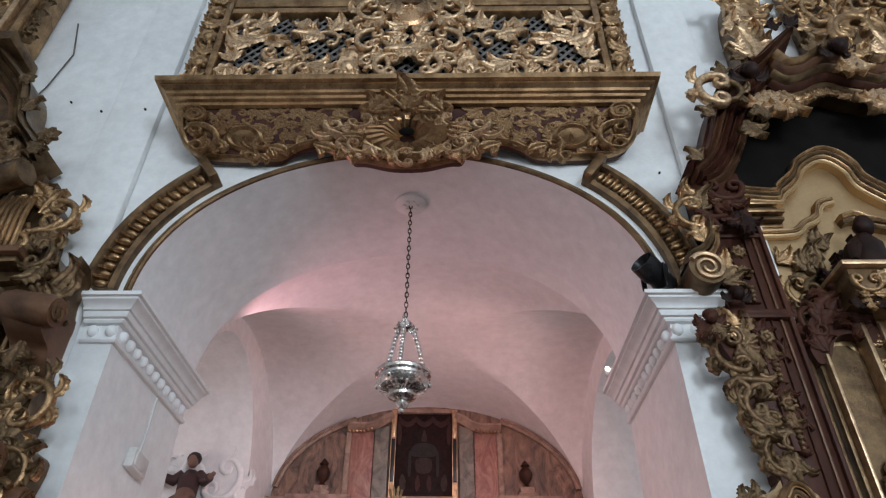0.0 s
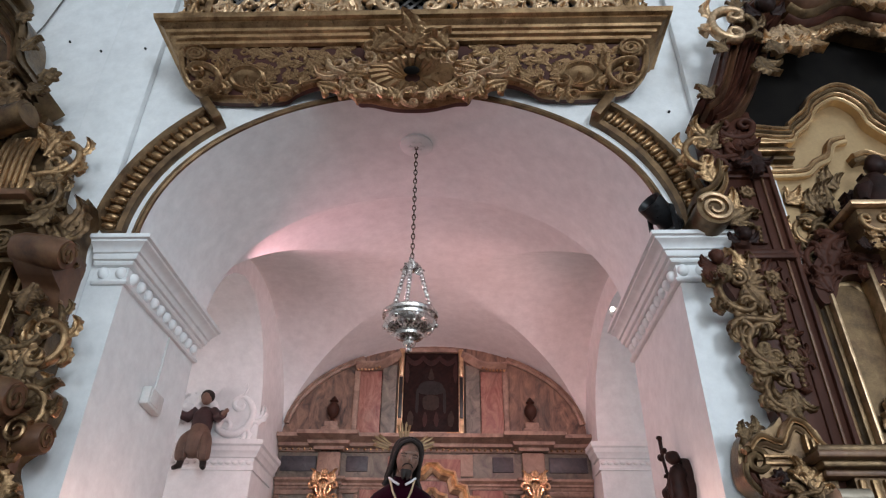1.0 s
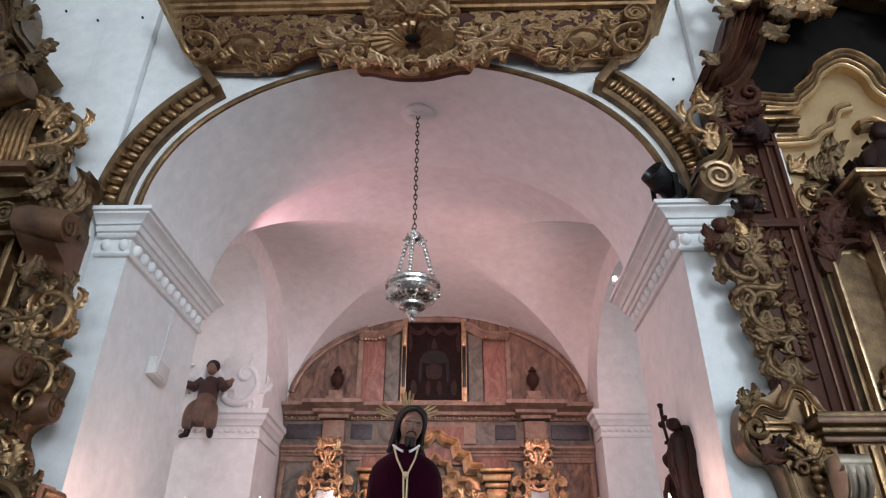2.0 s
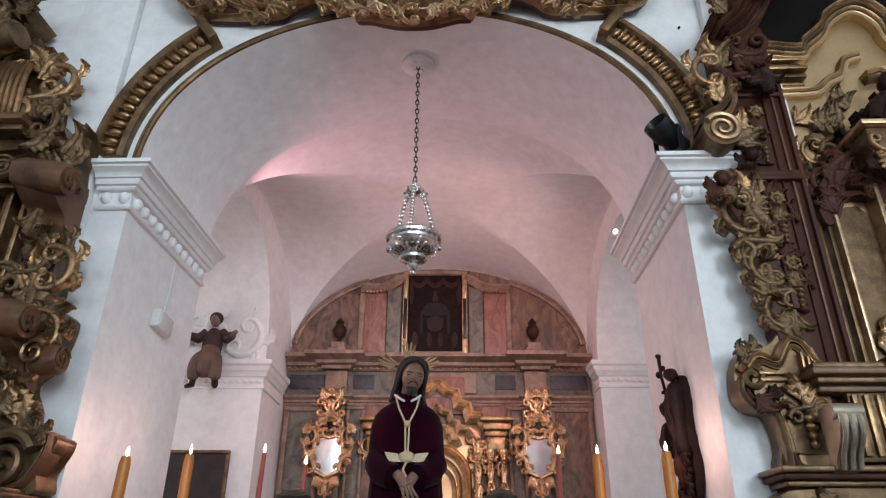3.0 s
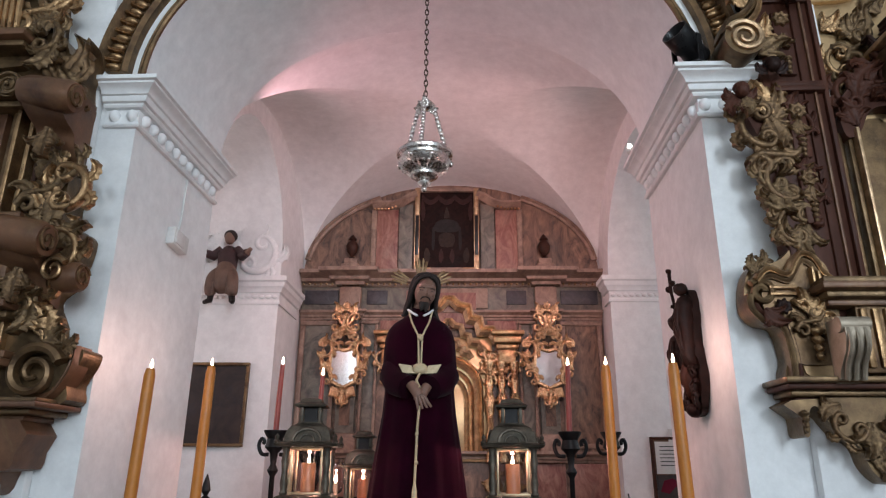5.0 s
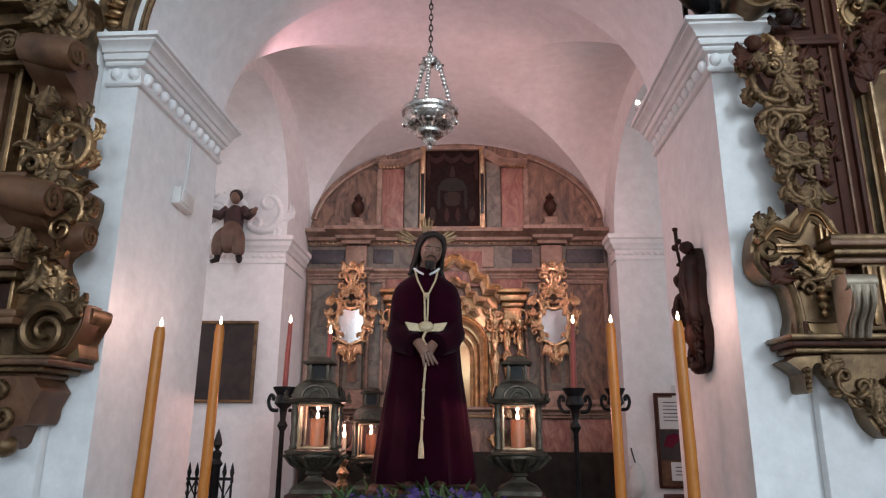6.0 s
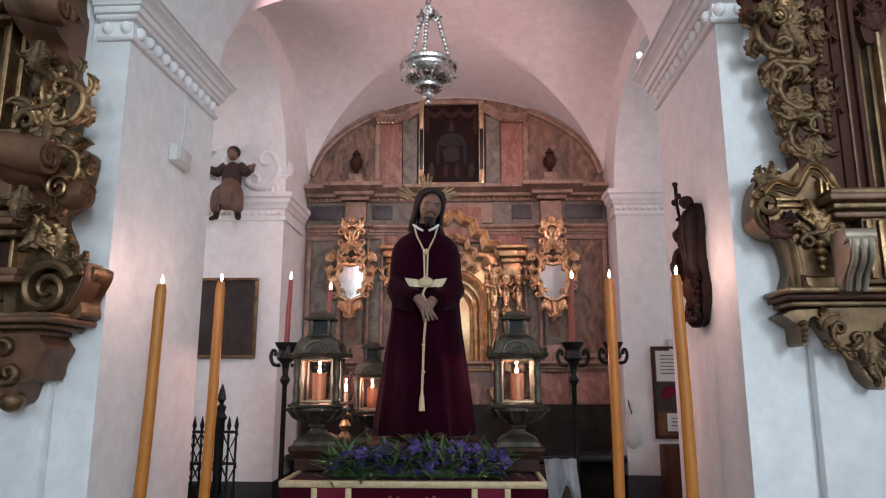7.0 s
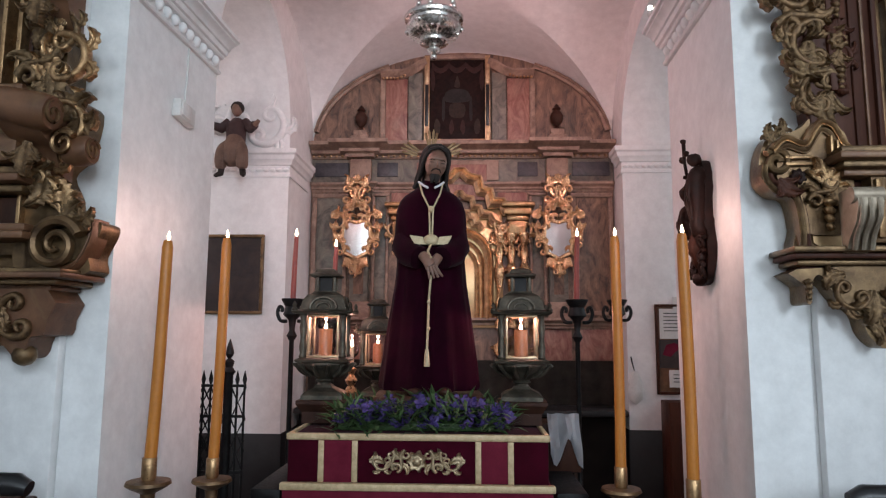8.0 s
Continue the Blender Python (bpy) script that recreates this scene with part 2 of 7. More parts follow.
def sweep(bm, path, profile, up=Vector((0, 0, 1)), closed=False, scale=None):
    """A profile of (out, up) points carried along a path; out is path direction x up."""
    pts = [Vector(p) for p in path]
    rings = []
    n = len(pts)
    for i, p in enumerate(pts):
        a = pts[i - 1] if (i or closed) else p
        b = pts[(i + 1) % n] if (i < n - 1 or closed) else p
        d1, d2 = (p - a), (b - p)
        d1 = d1.normalized() if d1.length > 1e-7 else d2.normalized()
        d2 = d2.normalized() if d2.length > 1e-7 else d1
        o1, o2 = d1.cross(up).normalized(), d2.cross(up).normalized()
        o = o1 + o2
        o = o.normalized() if o.length > 1e-5 else o1
        stretch_by = 1 / max(0.35, o.dot(o1))
        s = scale[i] if scale else 1
        rings.append([bm.verts.new(p + o * (u * stretch_by * s) + up * (v * s)) for u, v in profile])
    m = len(profile)
    pairs = list(zip(rings, rings[1:])) + ([(rings[-1], rings[0])] if closed else [])
    for a, b in pairs:
        for k in range(m):
            bm.faces.new((a[k], a[(k + 1) % m], b[(k + 1) % m], b[k]))
    if not closed:
        bm.faces.new(rings[0][::-1])
        bm.faces.new(rings[-1])
    return bm


def tube(bm, path, radii, n=8, flat=1.0, axis=Vector((0, 1, 0))):
    """A round or flattened rod; flat scales it along axis."""
    pts = [Vector(p) for p in path]
    rings = []
    for i, p in enumerate(pts):
        d = (pts[min(i + 1, len(pts) - 1)] - pts[max(i - 1, 0)]).normalized()
        s = d.cross(axis)
        s = s.normalized() if s.length > 1e-4 else d.orthogonal().normalized()
        t = s.cross(d).normalized()
        r = radii[i] if isinstance(radii, (list, tuple)) else radii
        rings.append([bm.verts.new(p + s * (r * math.cos(2 * math.pi * k / n)) + t * (r * flat * math.sin(2 * math.pi * k / n))) for k in range(n)])
    for a, b in zip(rings, rings[1:]):
        for k in range(n):
            bm.faces.new((a[k], a[(k + 1) % n], b[(k + 1) % n], b[k]))
    bm.faces.new(rings[0][::-1])
    bm.faces.new(rings[-1])
    return bm


def ball(bm, at, r, squash=(1, 1, 1), sub=2):
    bmesh.ops.create_icosphere(bm, subdivisions=sub, radius=r, matrix=Matrix.Translation(at) @ Matrix.Diagonal((*squash, 1)))
    return bm


def B():
    return bmesh.new()


def ellipse_arc(cx, a, spring, rise, n=32, lo=0.0, hi=math.pi, full=1.0):
    """Points from left to right over an arch; full under 1 fills out its shoulders."""
    return [(cx - a * math.cos(lo + (hi - lo) * k / n), spring + rise * max(0.0, math.sin(lo + (hi - lo) * k / n)) ** full) for k in range(n + 1)]


# ---- large structure ----
# the nave wall with the chapel arch leans slightly out of square
FRONT = pose(-0.2, 3.12, 0, 0, 0, -1.5)
ARCH = FRONT @ pose(-0.04, 0, 0)
HALF, SPRING, RISE, THICK, FULL = 1.508, 3.66, 1.135, 1.1, 0.94

bm = B()
prism(bm, [(-6, 0), (-HALF, 0), (-HALF, SPRING)] + ellipse_arc(0, HALF, SPRING, RISE, 40, full=FULL)[1:-1] + [(HALF, SPRING), (HALF, 0), (6, 0), (6, 8.6), (-6, 8.6)], 0, THICK)
structure("wall_nave", bm, PLASTER, "white lime-plastered nave wall with a wide chapel arch", "wall", ARCH, 30)
bm = B()
box(bm, -7, 7, -6.4, 9.0, -0.2, 0)
structure("floor", bm, STONE_FLOOR, "dark worn stone church floor", "floor")
bm = B()
box(bm, -7, 7, -6.4, 3.3, 8.4, 8.6)
structure("ceiling_nave", bm, PLASTER, "plain white plaster nave ceiling", "ceiling")
for nm, x0, x1 in (("wall_nave_west", -6.3, -6.0), ("wall_nave_east", 6.0, 6.3)):
    bm = B()
    box(bm, x0, x1, -6.1, 3.4, 0, 8.4)
    structure(nm, bm, PLASTER, "plain white plastered nave end wall", "wall")
bm = B()
xs = [-6.3, -4.3, -2.5, -0.9, 0.9, 2.5, 4.3, 6.3]
for a, b in zip(xs, xs[1:]):
    solid = (a, b) not in ((-4.3, -2.5), (-0.9, 0.9), (2.5, 4.3))
    if solid:
        box(bm, a, b, -6.4, -6.1, 0, 8.4)
    else:
        box(bm, a, b, -6.4, -6.1, 0, 2.6)
        box(bm, a, b, -6.4, -6.1, 5.6, 8.4)
structure("wall_nave_south", bm, PLASTER, "white plastered nave wall with high window openings", "wall")

# chapel: side walls pierced by deep arched passages
XL, XR, YF, YB = -1.77, 1.60, 4.2, 7.25


def side_wall(name, x0, x1, yr):
    b = B()
    outline = [(4.1, 0), (4.38, 0), (4.38, 3.56)] + ellipse_arc((4.38 + yr) / 2, (yr - 4.38) / 2, 3.56, 1.03, 28)[1:-1] + [(yr, 3.56), (yr, 0), (7.6, 0), (7.6, 5.6), (4.1, 5.6)]
    va = [b.verts.new((x0, y, z)) for y, z in outline]
    vb = [b.verts.new((x1, y, z)) for y, z in outline]
    b.faces.new(va)
    b.faces.new(vb[::-1])
    for k in range(len(va)):
        j = (k + 1) % len(va)
        b.faces.new((va[k], vb[k], vb[j], va[j]))
    structure(name, b, PLASTER, "white plastered chapel side wall with an arched passage", "wall", None, 30)


side_wall("wall_chapel_west", -4.6, XL, 6.3)
side_wall("wall_chapel_east", XR, 4.4, 6.8)
bm = B()
box(bm, -4.8, 4.6, YB, 7.6, 0, 5.6)
structure("wall_chapel_back", bm, PLASTER, "white plastered back wall of the chapel", "wall")
# unseen passage ends; their windows are assumed openings that hold the passage lamps
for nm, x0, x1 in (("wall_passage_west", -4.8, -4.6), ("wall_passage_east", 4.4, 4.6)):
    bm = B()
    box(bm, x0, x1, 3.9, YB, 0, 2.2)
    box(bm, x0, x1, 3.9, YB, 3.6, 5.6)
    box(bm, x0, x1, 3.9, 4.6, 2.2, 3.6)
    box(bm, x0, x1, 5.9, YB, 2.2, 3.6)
    structure(nm, bm, PLASTER, "white plastered end wall of a side passage with an assumed window", "wall")
area_lamp("unseen_window_light", (4.45, 5.25, 2.9), (1.5, 5.6, 2.9), 1.2, 1.3, 24, (0.8, 0.93, 1.0))
# pink fill added to brighten the west passage, its source unknown
area_lamp("unseen_window_light", (-4.65, 5.25, 2.9), (-1.5, 5.6, 2.9), 1.2, 1.3, 24, (1.0, 0.84, 0.84))

# groin vault: the higher of two crossing barrels
VS, VR = 3.72, 1.12
bm = B()
N = 48
us = [-math.cos(math.pi * k / N) for k in range(N + 1)]
grid = []
for u in us:
    row = []
    for v in us:
        zu, zv = math.sqrt(max(0, 1 - u * u)), math.sqrt(max(0, 1 - v * v))
        row.append(bm.verts.new(((XL + XR) / 2 + u * (XR - XL) / 2, (YF + YB) / 2 + v * (YB - YF) / 2, VS + VR * max(zu, zv) + 0.07 * zu * zv)))
    grid.append(row)
for i in range(N):
    for j in range(N):
        q = (grid[i][j], grid[i + 1][j], grid[i + 1][j + 1], grid[i][j + 1])
        if i == j:
            bm.faces.new((q[0], q[1], q[2])), bm.faces.new((q[0], q[2], q[3]))
        elif i == N - 1 - j:
            bm.faces.new((q[1], q[2], q[3])), bm.faces.new((q[1], q[3], q[0]))
        else:
            bm.faces.new(q)
top = [bm.verts.new((x, y, 5.3)) for x, y in ((XL, YF), (XR, YF), (XR, YB), (XL, YB))]
bm.faces.new(top)
structure("ceiling_chapel", bm, PLASTER, "smooth white plastered groin vault of the chapel", "ceiling", None, 25)

# ---- carved ornament, built once for each kind ----
ORNAMENTS = {}


def arc_spiral(cx, cz, r0, r1, a0, a1, n=18, y=0.0):
    return [(cx + (r0 + (r1 - r0) * k / n) * math.cos(a0 + (a1 - a0) * k / n), y, cz + (r0 + (r1 - r0) * k / n) * math.sin(a0 + (a1 - a0) * k / n)) for k in range(n + 1)]


def smooth_curve(pts, k=6, closed=False):
    """A rounded run of points through the given ones."""
    n, out = len(pts), []
    last = n if closed else n - 1
    for i in range(last):
        p = [Vector(pts[(i + j) % n] if closed else pts[min(max(i + j, 0), n - 1)]) for j in (-1, 0, 1, 2)]
        for q in range(k):
            t = q / k
            out.append(tuple(0.5 * (2 * p[1] + (p[2] - p[0]) * t + (2 * p[0] - 5 * p[1] + 4 * p[2] - p[3]) * t * t + (3 * p[1] - p[0] - 3 * p[2] + p[3]) * t ** 3)))
    if not closed:
        out.append(tuple(pts[-1]))
    return out


def leaf_strip(bm, spine, widths, depth):
    """A lobed, ridged leaf along a spine in x and z, proud towards -y, tip curling forward."""
    run = smooth_curve([(x, z, w) for (x, z), w in zip(spine, widths)], 5)
    n = len(run)
    rows = []
    for i, (x, z, w) in enumerate(run):
        a, b = run[max(i - 1, 0)], run[min(i + 1, n - 1)]
        d = Vector((b[0] - a[0], b[1] - a[1]))
        d = d.normalized() if d.length > 1e-6 else Vector((0, 1))
        s = Vector((-d.y, d.x))
        w = max(w, 0.004) * (1.0 + 0.17 * math.sin(i * 1.55))
        f = -depth * (0.5 + 1.1 * (i / (n - 1)) ** 2)
        rows.append([bm.verts.new((x + s.x * w * q, yy, z + s.y * w * q)) for q, yy in ((-1, 0.25 * f), (-0.6, 0.85 * f), (-0.2, 0.75 * f), (0, 0.45 * f), (0.2, 0.75 * f), (0.6, 0.85 * f), (1, 0.25 * f), (0.5, 0.02), (-0.5, 0.02))])
    for a, b in zip(rows, rows[1:]):
        for k in range(9):
            bm.faces.new((a[k], a[(k + 1) % 9], b[(k + 1) % 9], b[k]))
    bm.faces.new(rows[0][::-1])
    bm.faces.new(rows[-1])


def build_ornament(kind, bm):
    if kind == "c_scroll":
        p = arc_spiral(0, 0, 0.46, 0.5, math.pi * 0.5, math.pi * 1.5, 14) + arc_spiral(0, -0.3, 0.2, 0.07, math.pi * 1.5, math.pi * 3.4, 14)[1:]
        p = arc_spiral(0, 0.28, 0.07, 0.2, -math.pi * 1.4, math.pi * 0.5, 12)[:-1] + p
        tube(bm, p, [0.045 + 0.05 * math.sin(math.pi * k / (len(p) - 1)) for k in range(len(p))], 8, 1.5)
        for sgn in (1, -1):
            leaf_strip(bm, [(-0.47, 0.1 * sgn), (-0.58, 0.22 * sgn), (-0.64, 0.34 * sgn), (-0.62, 0.46 * sgn), (-0.55, 0.54 * sgn)], [0.07, 0.13, 0.12, 0.09, 0.02], 0.14)
    elif kind == "s_scroll":
        p = arc_spiral(0.22, 0.3, 0.05, 0.24, -math.pi * 2.2, 0.0, 16) + [(0.4, 0, 0.18), (0.28, 0, 0.04), (0.05, 0, -0.04)]
        p = p[:-1] + [(-x, 0, -z) for x, y, z in reversed(p[:-1])]
        tube(bm, p, [0.042 + 0.05 * math.sin(math.pi * k / (len(p) - 1)) for k in range(len(p))], 8, 1.5)
        leaf_strip(bm, [(0.1, 0.02), (0.28, -0.12), (0.42, -0.18), (0.56, -0.16), (0.64, -0.06)], [0.06, 0.14, 0.13, 0.1, 0.02], 0.14)
        leaf_strip(bm, [(-0.1, -0.02), (-0.28, 0.12), (-0.42, 0.18), (-0.56, 0.16), (-0.64, 0.06)], [0.06, 0.14, 0.13, 0.1, 0.02], 0.14)
    elif kind == "acanthus":
        leaf_strip(bm, [(0, -0.5), (0.03, -0.3), (0.06, -0.12), (0.06, 0.06), (0.02, 0.22), (-0.06, 0.36), (-0.16, 0.46)], [0.1, 0.22, 0.3, 0.28, 0.22, 0.14, 0.03], 0.2)
        leaf_strip(bm, [(0.02, -0.45), (0.18, -0.25), (0.34, -0.12), (0.48, -0.1), (0.55, -0.2)], [0.05, 0.12, 0.13, 0.1, 0.02], 0.16)
        leaf_strip(bm, [(-0.02, -0.45), (-0.16, -0.22), (-0.3, -0.06), (-0.44, 0.0), (-0.52, -0.06)], [0.05, 0.12, 0.13, 0.1, 0.02], 0.16)
    elif kind == "rosette":
        prof = [(0.5, 0.0), (0.5, 0.05), (0.4, 0.15), (0.27, 0.09), (0.2, 0.1), (0.15, 0.17), (0.08, 0.2), (0.01, 0.21)]
        rings = []
        for r, h in prof:
            rings.append([bm.verts.new((r * w * math.cos(a), -h * (0.6 + 0.4 * w), r * w * math.sin(a))) for a, w in ((2 * math.pi * k / 35, 1 - 0.3 * (r / 0.5) * abs(math.cos(3.5 * 2 * math.pi * k / 35)) ** 2) for k in range(35))])
        for p, q in zip(rings, rings[1:]):
            for k in range(35):
                bm.faces.new((p[k], p[(k + 1) % 35], q[(k + 1) % 35], q[k]))
        bm.faces.new(rings[0][::-1]), bm.faces.new(rings[-1])
    elif kind == "volute":
        p = arc_spiral(0, 0, 0.46, 0.06, math.pi, -math.pi * 3.6, 44)
        tube(bm, p, [0.085 - 0.05 * k / 44 for k in range(45)], 6, 1.8)
        lathe(bm, [(0.42, 0.0), (0.42, 0.02), (0.05, 0.05)], (0, 0.0, 0), 20, pose(0, 0, 0, 90))
        ball(bm, (0, -0.12, 0), 0.08)
    elif kind == "flame_leaf":
        leaf_strip(bm, [(0, -0.5), (0.1, -0.3), (0.1, -0.1), (0.0, 0.1), (-0.04, 0.28), (0.04, 0.42), (0.14, 0.5)], [0.1, 0.17, 0.19, 0.16, 0.12, 0.08, 0.02], 0.16)
        leaf_strip(bm, [(0, -0.45), (-0.16, -0.28), (-0.24, -0.1), (-0.2, 0.06), (-0.28, 0.16)], [0.06, 0.12, 0.12, 0.08, 0.02], 0.14)
    elif kind == "shell":
        for k in range(11):
            a = math.pi * (0.05 + 0.9 * k / 10)
            p = [(r * math.cos(a), -0.10 - 0.16 * math.sin(math.pi * r / 0.9), r * math.sin(a) * 0.9) for r in (0.06, 0.18, 0.3, 0.4, 0.48)]
            tube(bm, p, [0.02, 0.04, 0.055, 0.07, 0.05], 6)
        prism(bm, [(-0.45, 0.02)] + [(0.45 * math.cos(math.pi - math.pi * k / 14), 0.4 * math.sin(math.pi * k / 14)) for k in range(1, 14)] + [(0.45, 0.02)], -0.08, 0)
    elif kind == "putto_head":
        ball(bm, (0, -0.2, 0), 0.3, (0.9, 0.9, 1.05))
        ball(bm, (0, -0.12, 0.14), 0.31, (1, 0.9, 0.75))
        for sgn in (1, -1):
            leaf_strip(bm, [(0.15 * sgn, -0.2), (0.35 * sgn, -0.15), (0.5 * sgn, -0.02), (0.58 * sgn, 0.15)], [0.1, 0.17, 0.15, 0.04], 0.12)
    elif kind == "husk":
        prof = [(0.01, -0.52)]
        for k in range(4):
            z, r = -0.42 + 0.26 * k, 0.12 + 0.03 * k
            prof += [(r * 0.7, z - 0.06), (r, z + 0.02), (r * 0.85, z + 0.1), (r * 0.45, z + 0.15)]
        prof.append((0.01, 0.55))
        lathe(bm, prof, (0, -0.06, 0), 14)
        for v in bm.verts:
            v.co.x *= 1 + 0.35 * math.sin(v.co.z * 24) * (1 if v.co.x > 0 else -0.6)


def orn(kind, mat, parent, x, z, y, size, turn=0.0, flip=False, name="", sz=None, tilt=0.0, flat=1.0):
    """One carved piece, front towards -y, hung on its parent."""
    key = (kind, mat.name)
    if key not in ORNAMENTS:
        bm = B()
        build_ornament(kind, bm)
        ob = mesh_object(kind, bm, mat, 70)
        ORNAMENTS[key] = ob.data
        bpy.data.objects.remove(ob)
    ob = new(name or {"c_scroll": "scroll", "s_scroll": "scroll", "acanthus": "leaf", "flame_leaf": "leaf"}.get(kind, kind), ORNAMENTS[key])
    ob.parent = parent
    s = size
    ob.matrix_basis = pose(x, y, z, tilt, -turn, 0) @ Matrix.Diagonal((-s if flip else s, s * flat, sz or s, 1))
    return ob


def carved_field(parent, mat, x0, x1, z0, z1, y, size, seed, kinds=("c_scroll", "s_scroll", "acanthus", "flame_leaf", "rosette"), centre=None, fill=1.0, flat=1.0):
    """Fills a field with carved pieces, mirrored about centre if given."""
    rng = random.Random(seed)
    nx, nz = max(1, round((x1 - x0) / (size * 0.8))), max(1, round((z1 - z0) / (size * 0.8)))
    for i in range(nx):
        for j in range(nz):
            if rng.random() > fill:
                continue
            x = x0 + (i + 0.5 + rng.uniform(-0.2, 0.2)) * (x1 - x0) / nx
            z = z0 + (j + 0.5 + rng.uniform(-0.2, 0.2)) * (z1 - z0) / nz
            k, a, f, s = rng.choice(kinds), rng.uniform(0, 360), rng.random() < 0.5, size * rng.uniform(0.85, 1.25)
            orn(k, mat, parent, x, z, y - rng.uniform(0, 0.012) * flat, s, a, f, flat=flat)
            if centre is not None:
                orn(k, mat, parent, 2 * centre - x, z, y - rng.uniform(0, 0.012) * flat, s, -a, not f, flat=flat)


def carved_edge(parent, mat, pts, y, size, seed, kinds=("acanthus", "c_scroll", "flame_leaf", "acanthus", "s_scroll")):
    """A ragged run of carved pieces along a line of (x, z) points."""
    rng = random.Random(seed)
    for (xa, za), (xb, zb) in zip(pts, pts[1:]):
        n = max(1, round(math.hypot(xb - xa, zb - za) / (size * 0.55)))
        for i in range(n):
            f = (i + rng.uniform(0.2, 0.8)) / n
            orn(rng.choice(kinds), mat, parent, xa + (xb - xa) * f + rng.uniform(-0.25, 0.25) * size, za + (zb - za) * f, y - rng.uniform(0, 0.05), size * rng.uniform(0.85, 1.3), rng.uniform(-32, 32), rng.random() < 0.5)


# ---- nave wall: pilaster strips, imposts, arch mouldings ----
for nm, x0, x1 in (("trim_pilaster_west", -2.1, -1.75), ("trim_pilaster_east", 1.75, 2.12)):
    bm = B()
    box(bm, x0, x1, -0.06, 0.0, 0, 8.38, 0.012)
    structure(nm, bm, PLASTER, "shallow white plaster pilaster strip", "pilaster", FRONT)


def impost(name, sgn, outer):
    z0, h = 3.385, 0.24
    prof = [(0.0, 0), (0.022, 0), (0.03, 0.01), (0.03, 0.02), (0.018, 0.027), (0.014, 0.03), (0.012, 0.105), (0.04, 0.108), (0.048, 0.118), (0.048, 0.128), (0.066, 0.131), (0.074, 0.15), (0.074, 0.16), (0.088, 0.163), (0.092, 0.176), (0.108, 0.192), (0.134, 0.203), (0.136, 0.214), (0.155, 0.217), (0.155, h), (0.0, h)]
    path = [(-outer, 0, 0), (-HALF, 0, 0), (-HALF, THICK, 0)]
    b = B()
    sweep(b, [(x * -sgn, y, 0) for x, y, _ in path][::-sgn], [(u, z0 + v) for u, v in prof])
    ob = mesh_object(name, b, PLASTER, 30)
    ob.matrix_basis = ARCH
    tagged(ob, "moulded white plaster impost with a row of eggs", "impost", kind="structure")
    # the row of eggs
    eb = B()
    ball(eb, (0, 0, 0), 0.0315, (0.95, 0.95, 1.12), 3)
    egg = mesh_object("egg", eb, PLASTER, 60)
    spots = [(-HALF - 0.02 - 0.098 * k, -0.018) for k in range(3) if HALF + 0.02 + 0.098 * k < outer - 0.03] + [(-HALF + 0.018, 0.055 + 0.096 * k) for k in range(11)]
    for i, (x, y) in enumerate(spots):
        o = egg if i == 0 else new("egg", egg.data)
        o.parent = ob
        o.location = (-x if sgn > 0 else x, y, z0 + 0.068)


impost("trim_impost_west", -1, 1.68)
impost("trim_impost_east", 1, 1.79)

arch_edge = thing("arch_moulding", ARCH, "thin dark gilded wooden moulding round the arch", "moulding")
bm = B()
pts = [(x, 0, z) for x, z in ellipse_arc(0, HALF, SPRING + 0.005, RISE, 60, full=FULL)]
sweep(bm, pts[::-1], [(-0.004, 0.0), (-0.004, 0.016), (0.008, 0.026), (0.018, 0.022), (0.022, 0.012), (0.032, 0.016), (0.04, 0.01), (0.04, 0.0)], up=Vector((0, -1, 0)))
part("ribs", bm, GILT_DARK, arch_edge)


def archivolt(sgn):
    th = thing("archivolt_fragment", ARCH, "broken carved gilded archivolt with egg-and-dart row", "archivolt", "archivolt fragments on the arch")
    a, rise = HALF + 0.075, RISE + 0.09
    arc = ellipse_arc(0, a, SPRING + 0.005, rise, 24, 0.03, 0.74, FULL)
    arc = [(x * -sgn, z) for x, z in arc]
    path = [(x, 0, z) for x, z in arc]
    if sgn < 0:
        path = path[::-1]
    for nm, prof in (("lower_rib", [(0, 0), (0, 0.05), (0.03, 0.06), (0.05, 0.04), (0.05, 0)]), ("band", [(0.05, 0), (0.05, 0.035), (0.125, 0.05), (0.125, 0)]), ("upper_rib", [(0.125, 0), (0.125, 0.06), (0.145, 0.085), (0.17, 0.09), (0.172, 0.0)])):
        b = B()
        sweep(b, path, prof, up=Vector((0, -1, 0)))
        o = part(nm, b, GILT_DARK, th)
        if nm == "band":
            band = o
    eb = B()
    ball(eb, (0, 0, 0), 0.034, (0.62, 0.7, 1.25), 2)
    leaf_strip(eb, [(0.036, -0.035), (0.04, 0.0), (0.036, 0.04)], [0.006, 0.016, 0.01], 0.025)
    eo = None
    fine = ellipse_arc(0, a + 0.087, SPRING + 0.005, rise + 0.087, 15, 0.05, 0.71, FULL)
    for i, (x, z) in enumerate(fine):
        if eo is None:
            eo = mesh_object("egg", eb, GILT, 60)
            o = eo
        else:
            o = new("egg", eo.data)
        o.parent = band
        o.matrix_basis = pose(x * -sgn, -0.05, z, 0, math.degrees(math.atan2(x * -sgn, (z - SPRING) * 1.35)), 0)
    # the return of the broken end
    b = B()
    ex, ez = arc[-1]
    ang = math.degrees(math.atan2(ex, (ez - SPRING) * 1.9))
    box(b, -0.03, 0.03, -0.13, 0, -0.005, 0.2, 0.008)
    part("end_block", b, GILT_DARK, th, at=pose(ex, 0, ez, 0, ang, 0))


archivolt(-1)
archivolt(1)

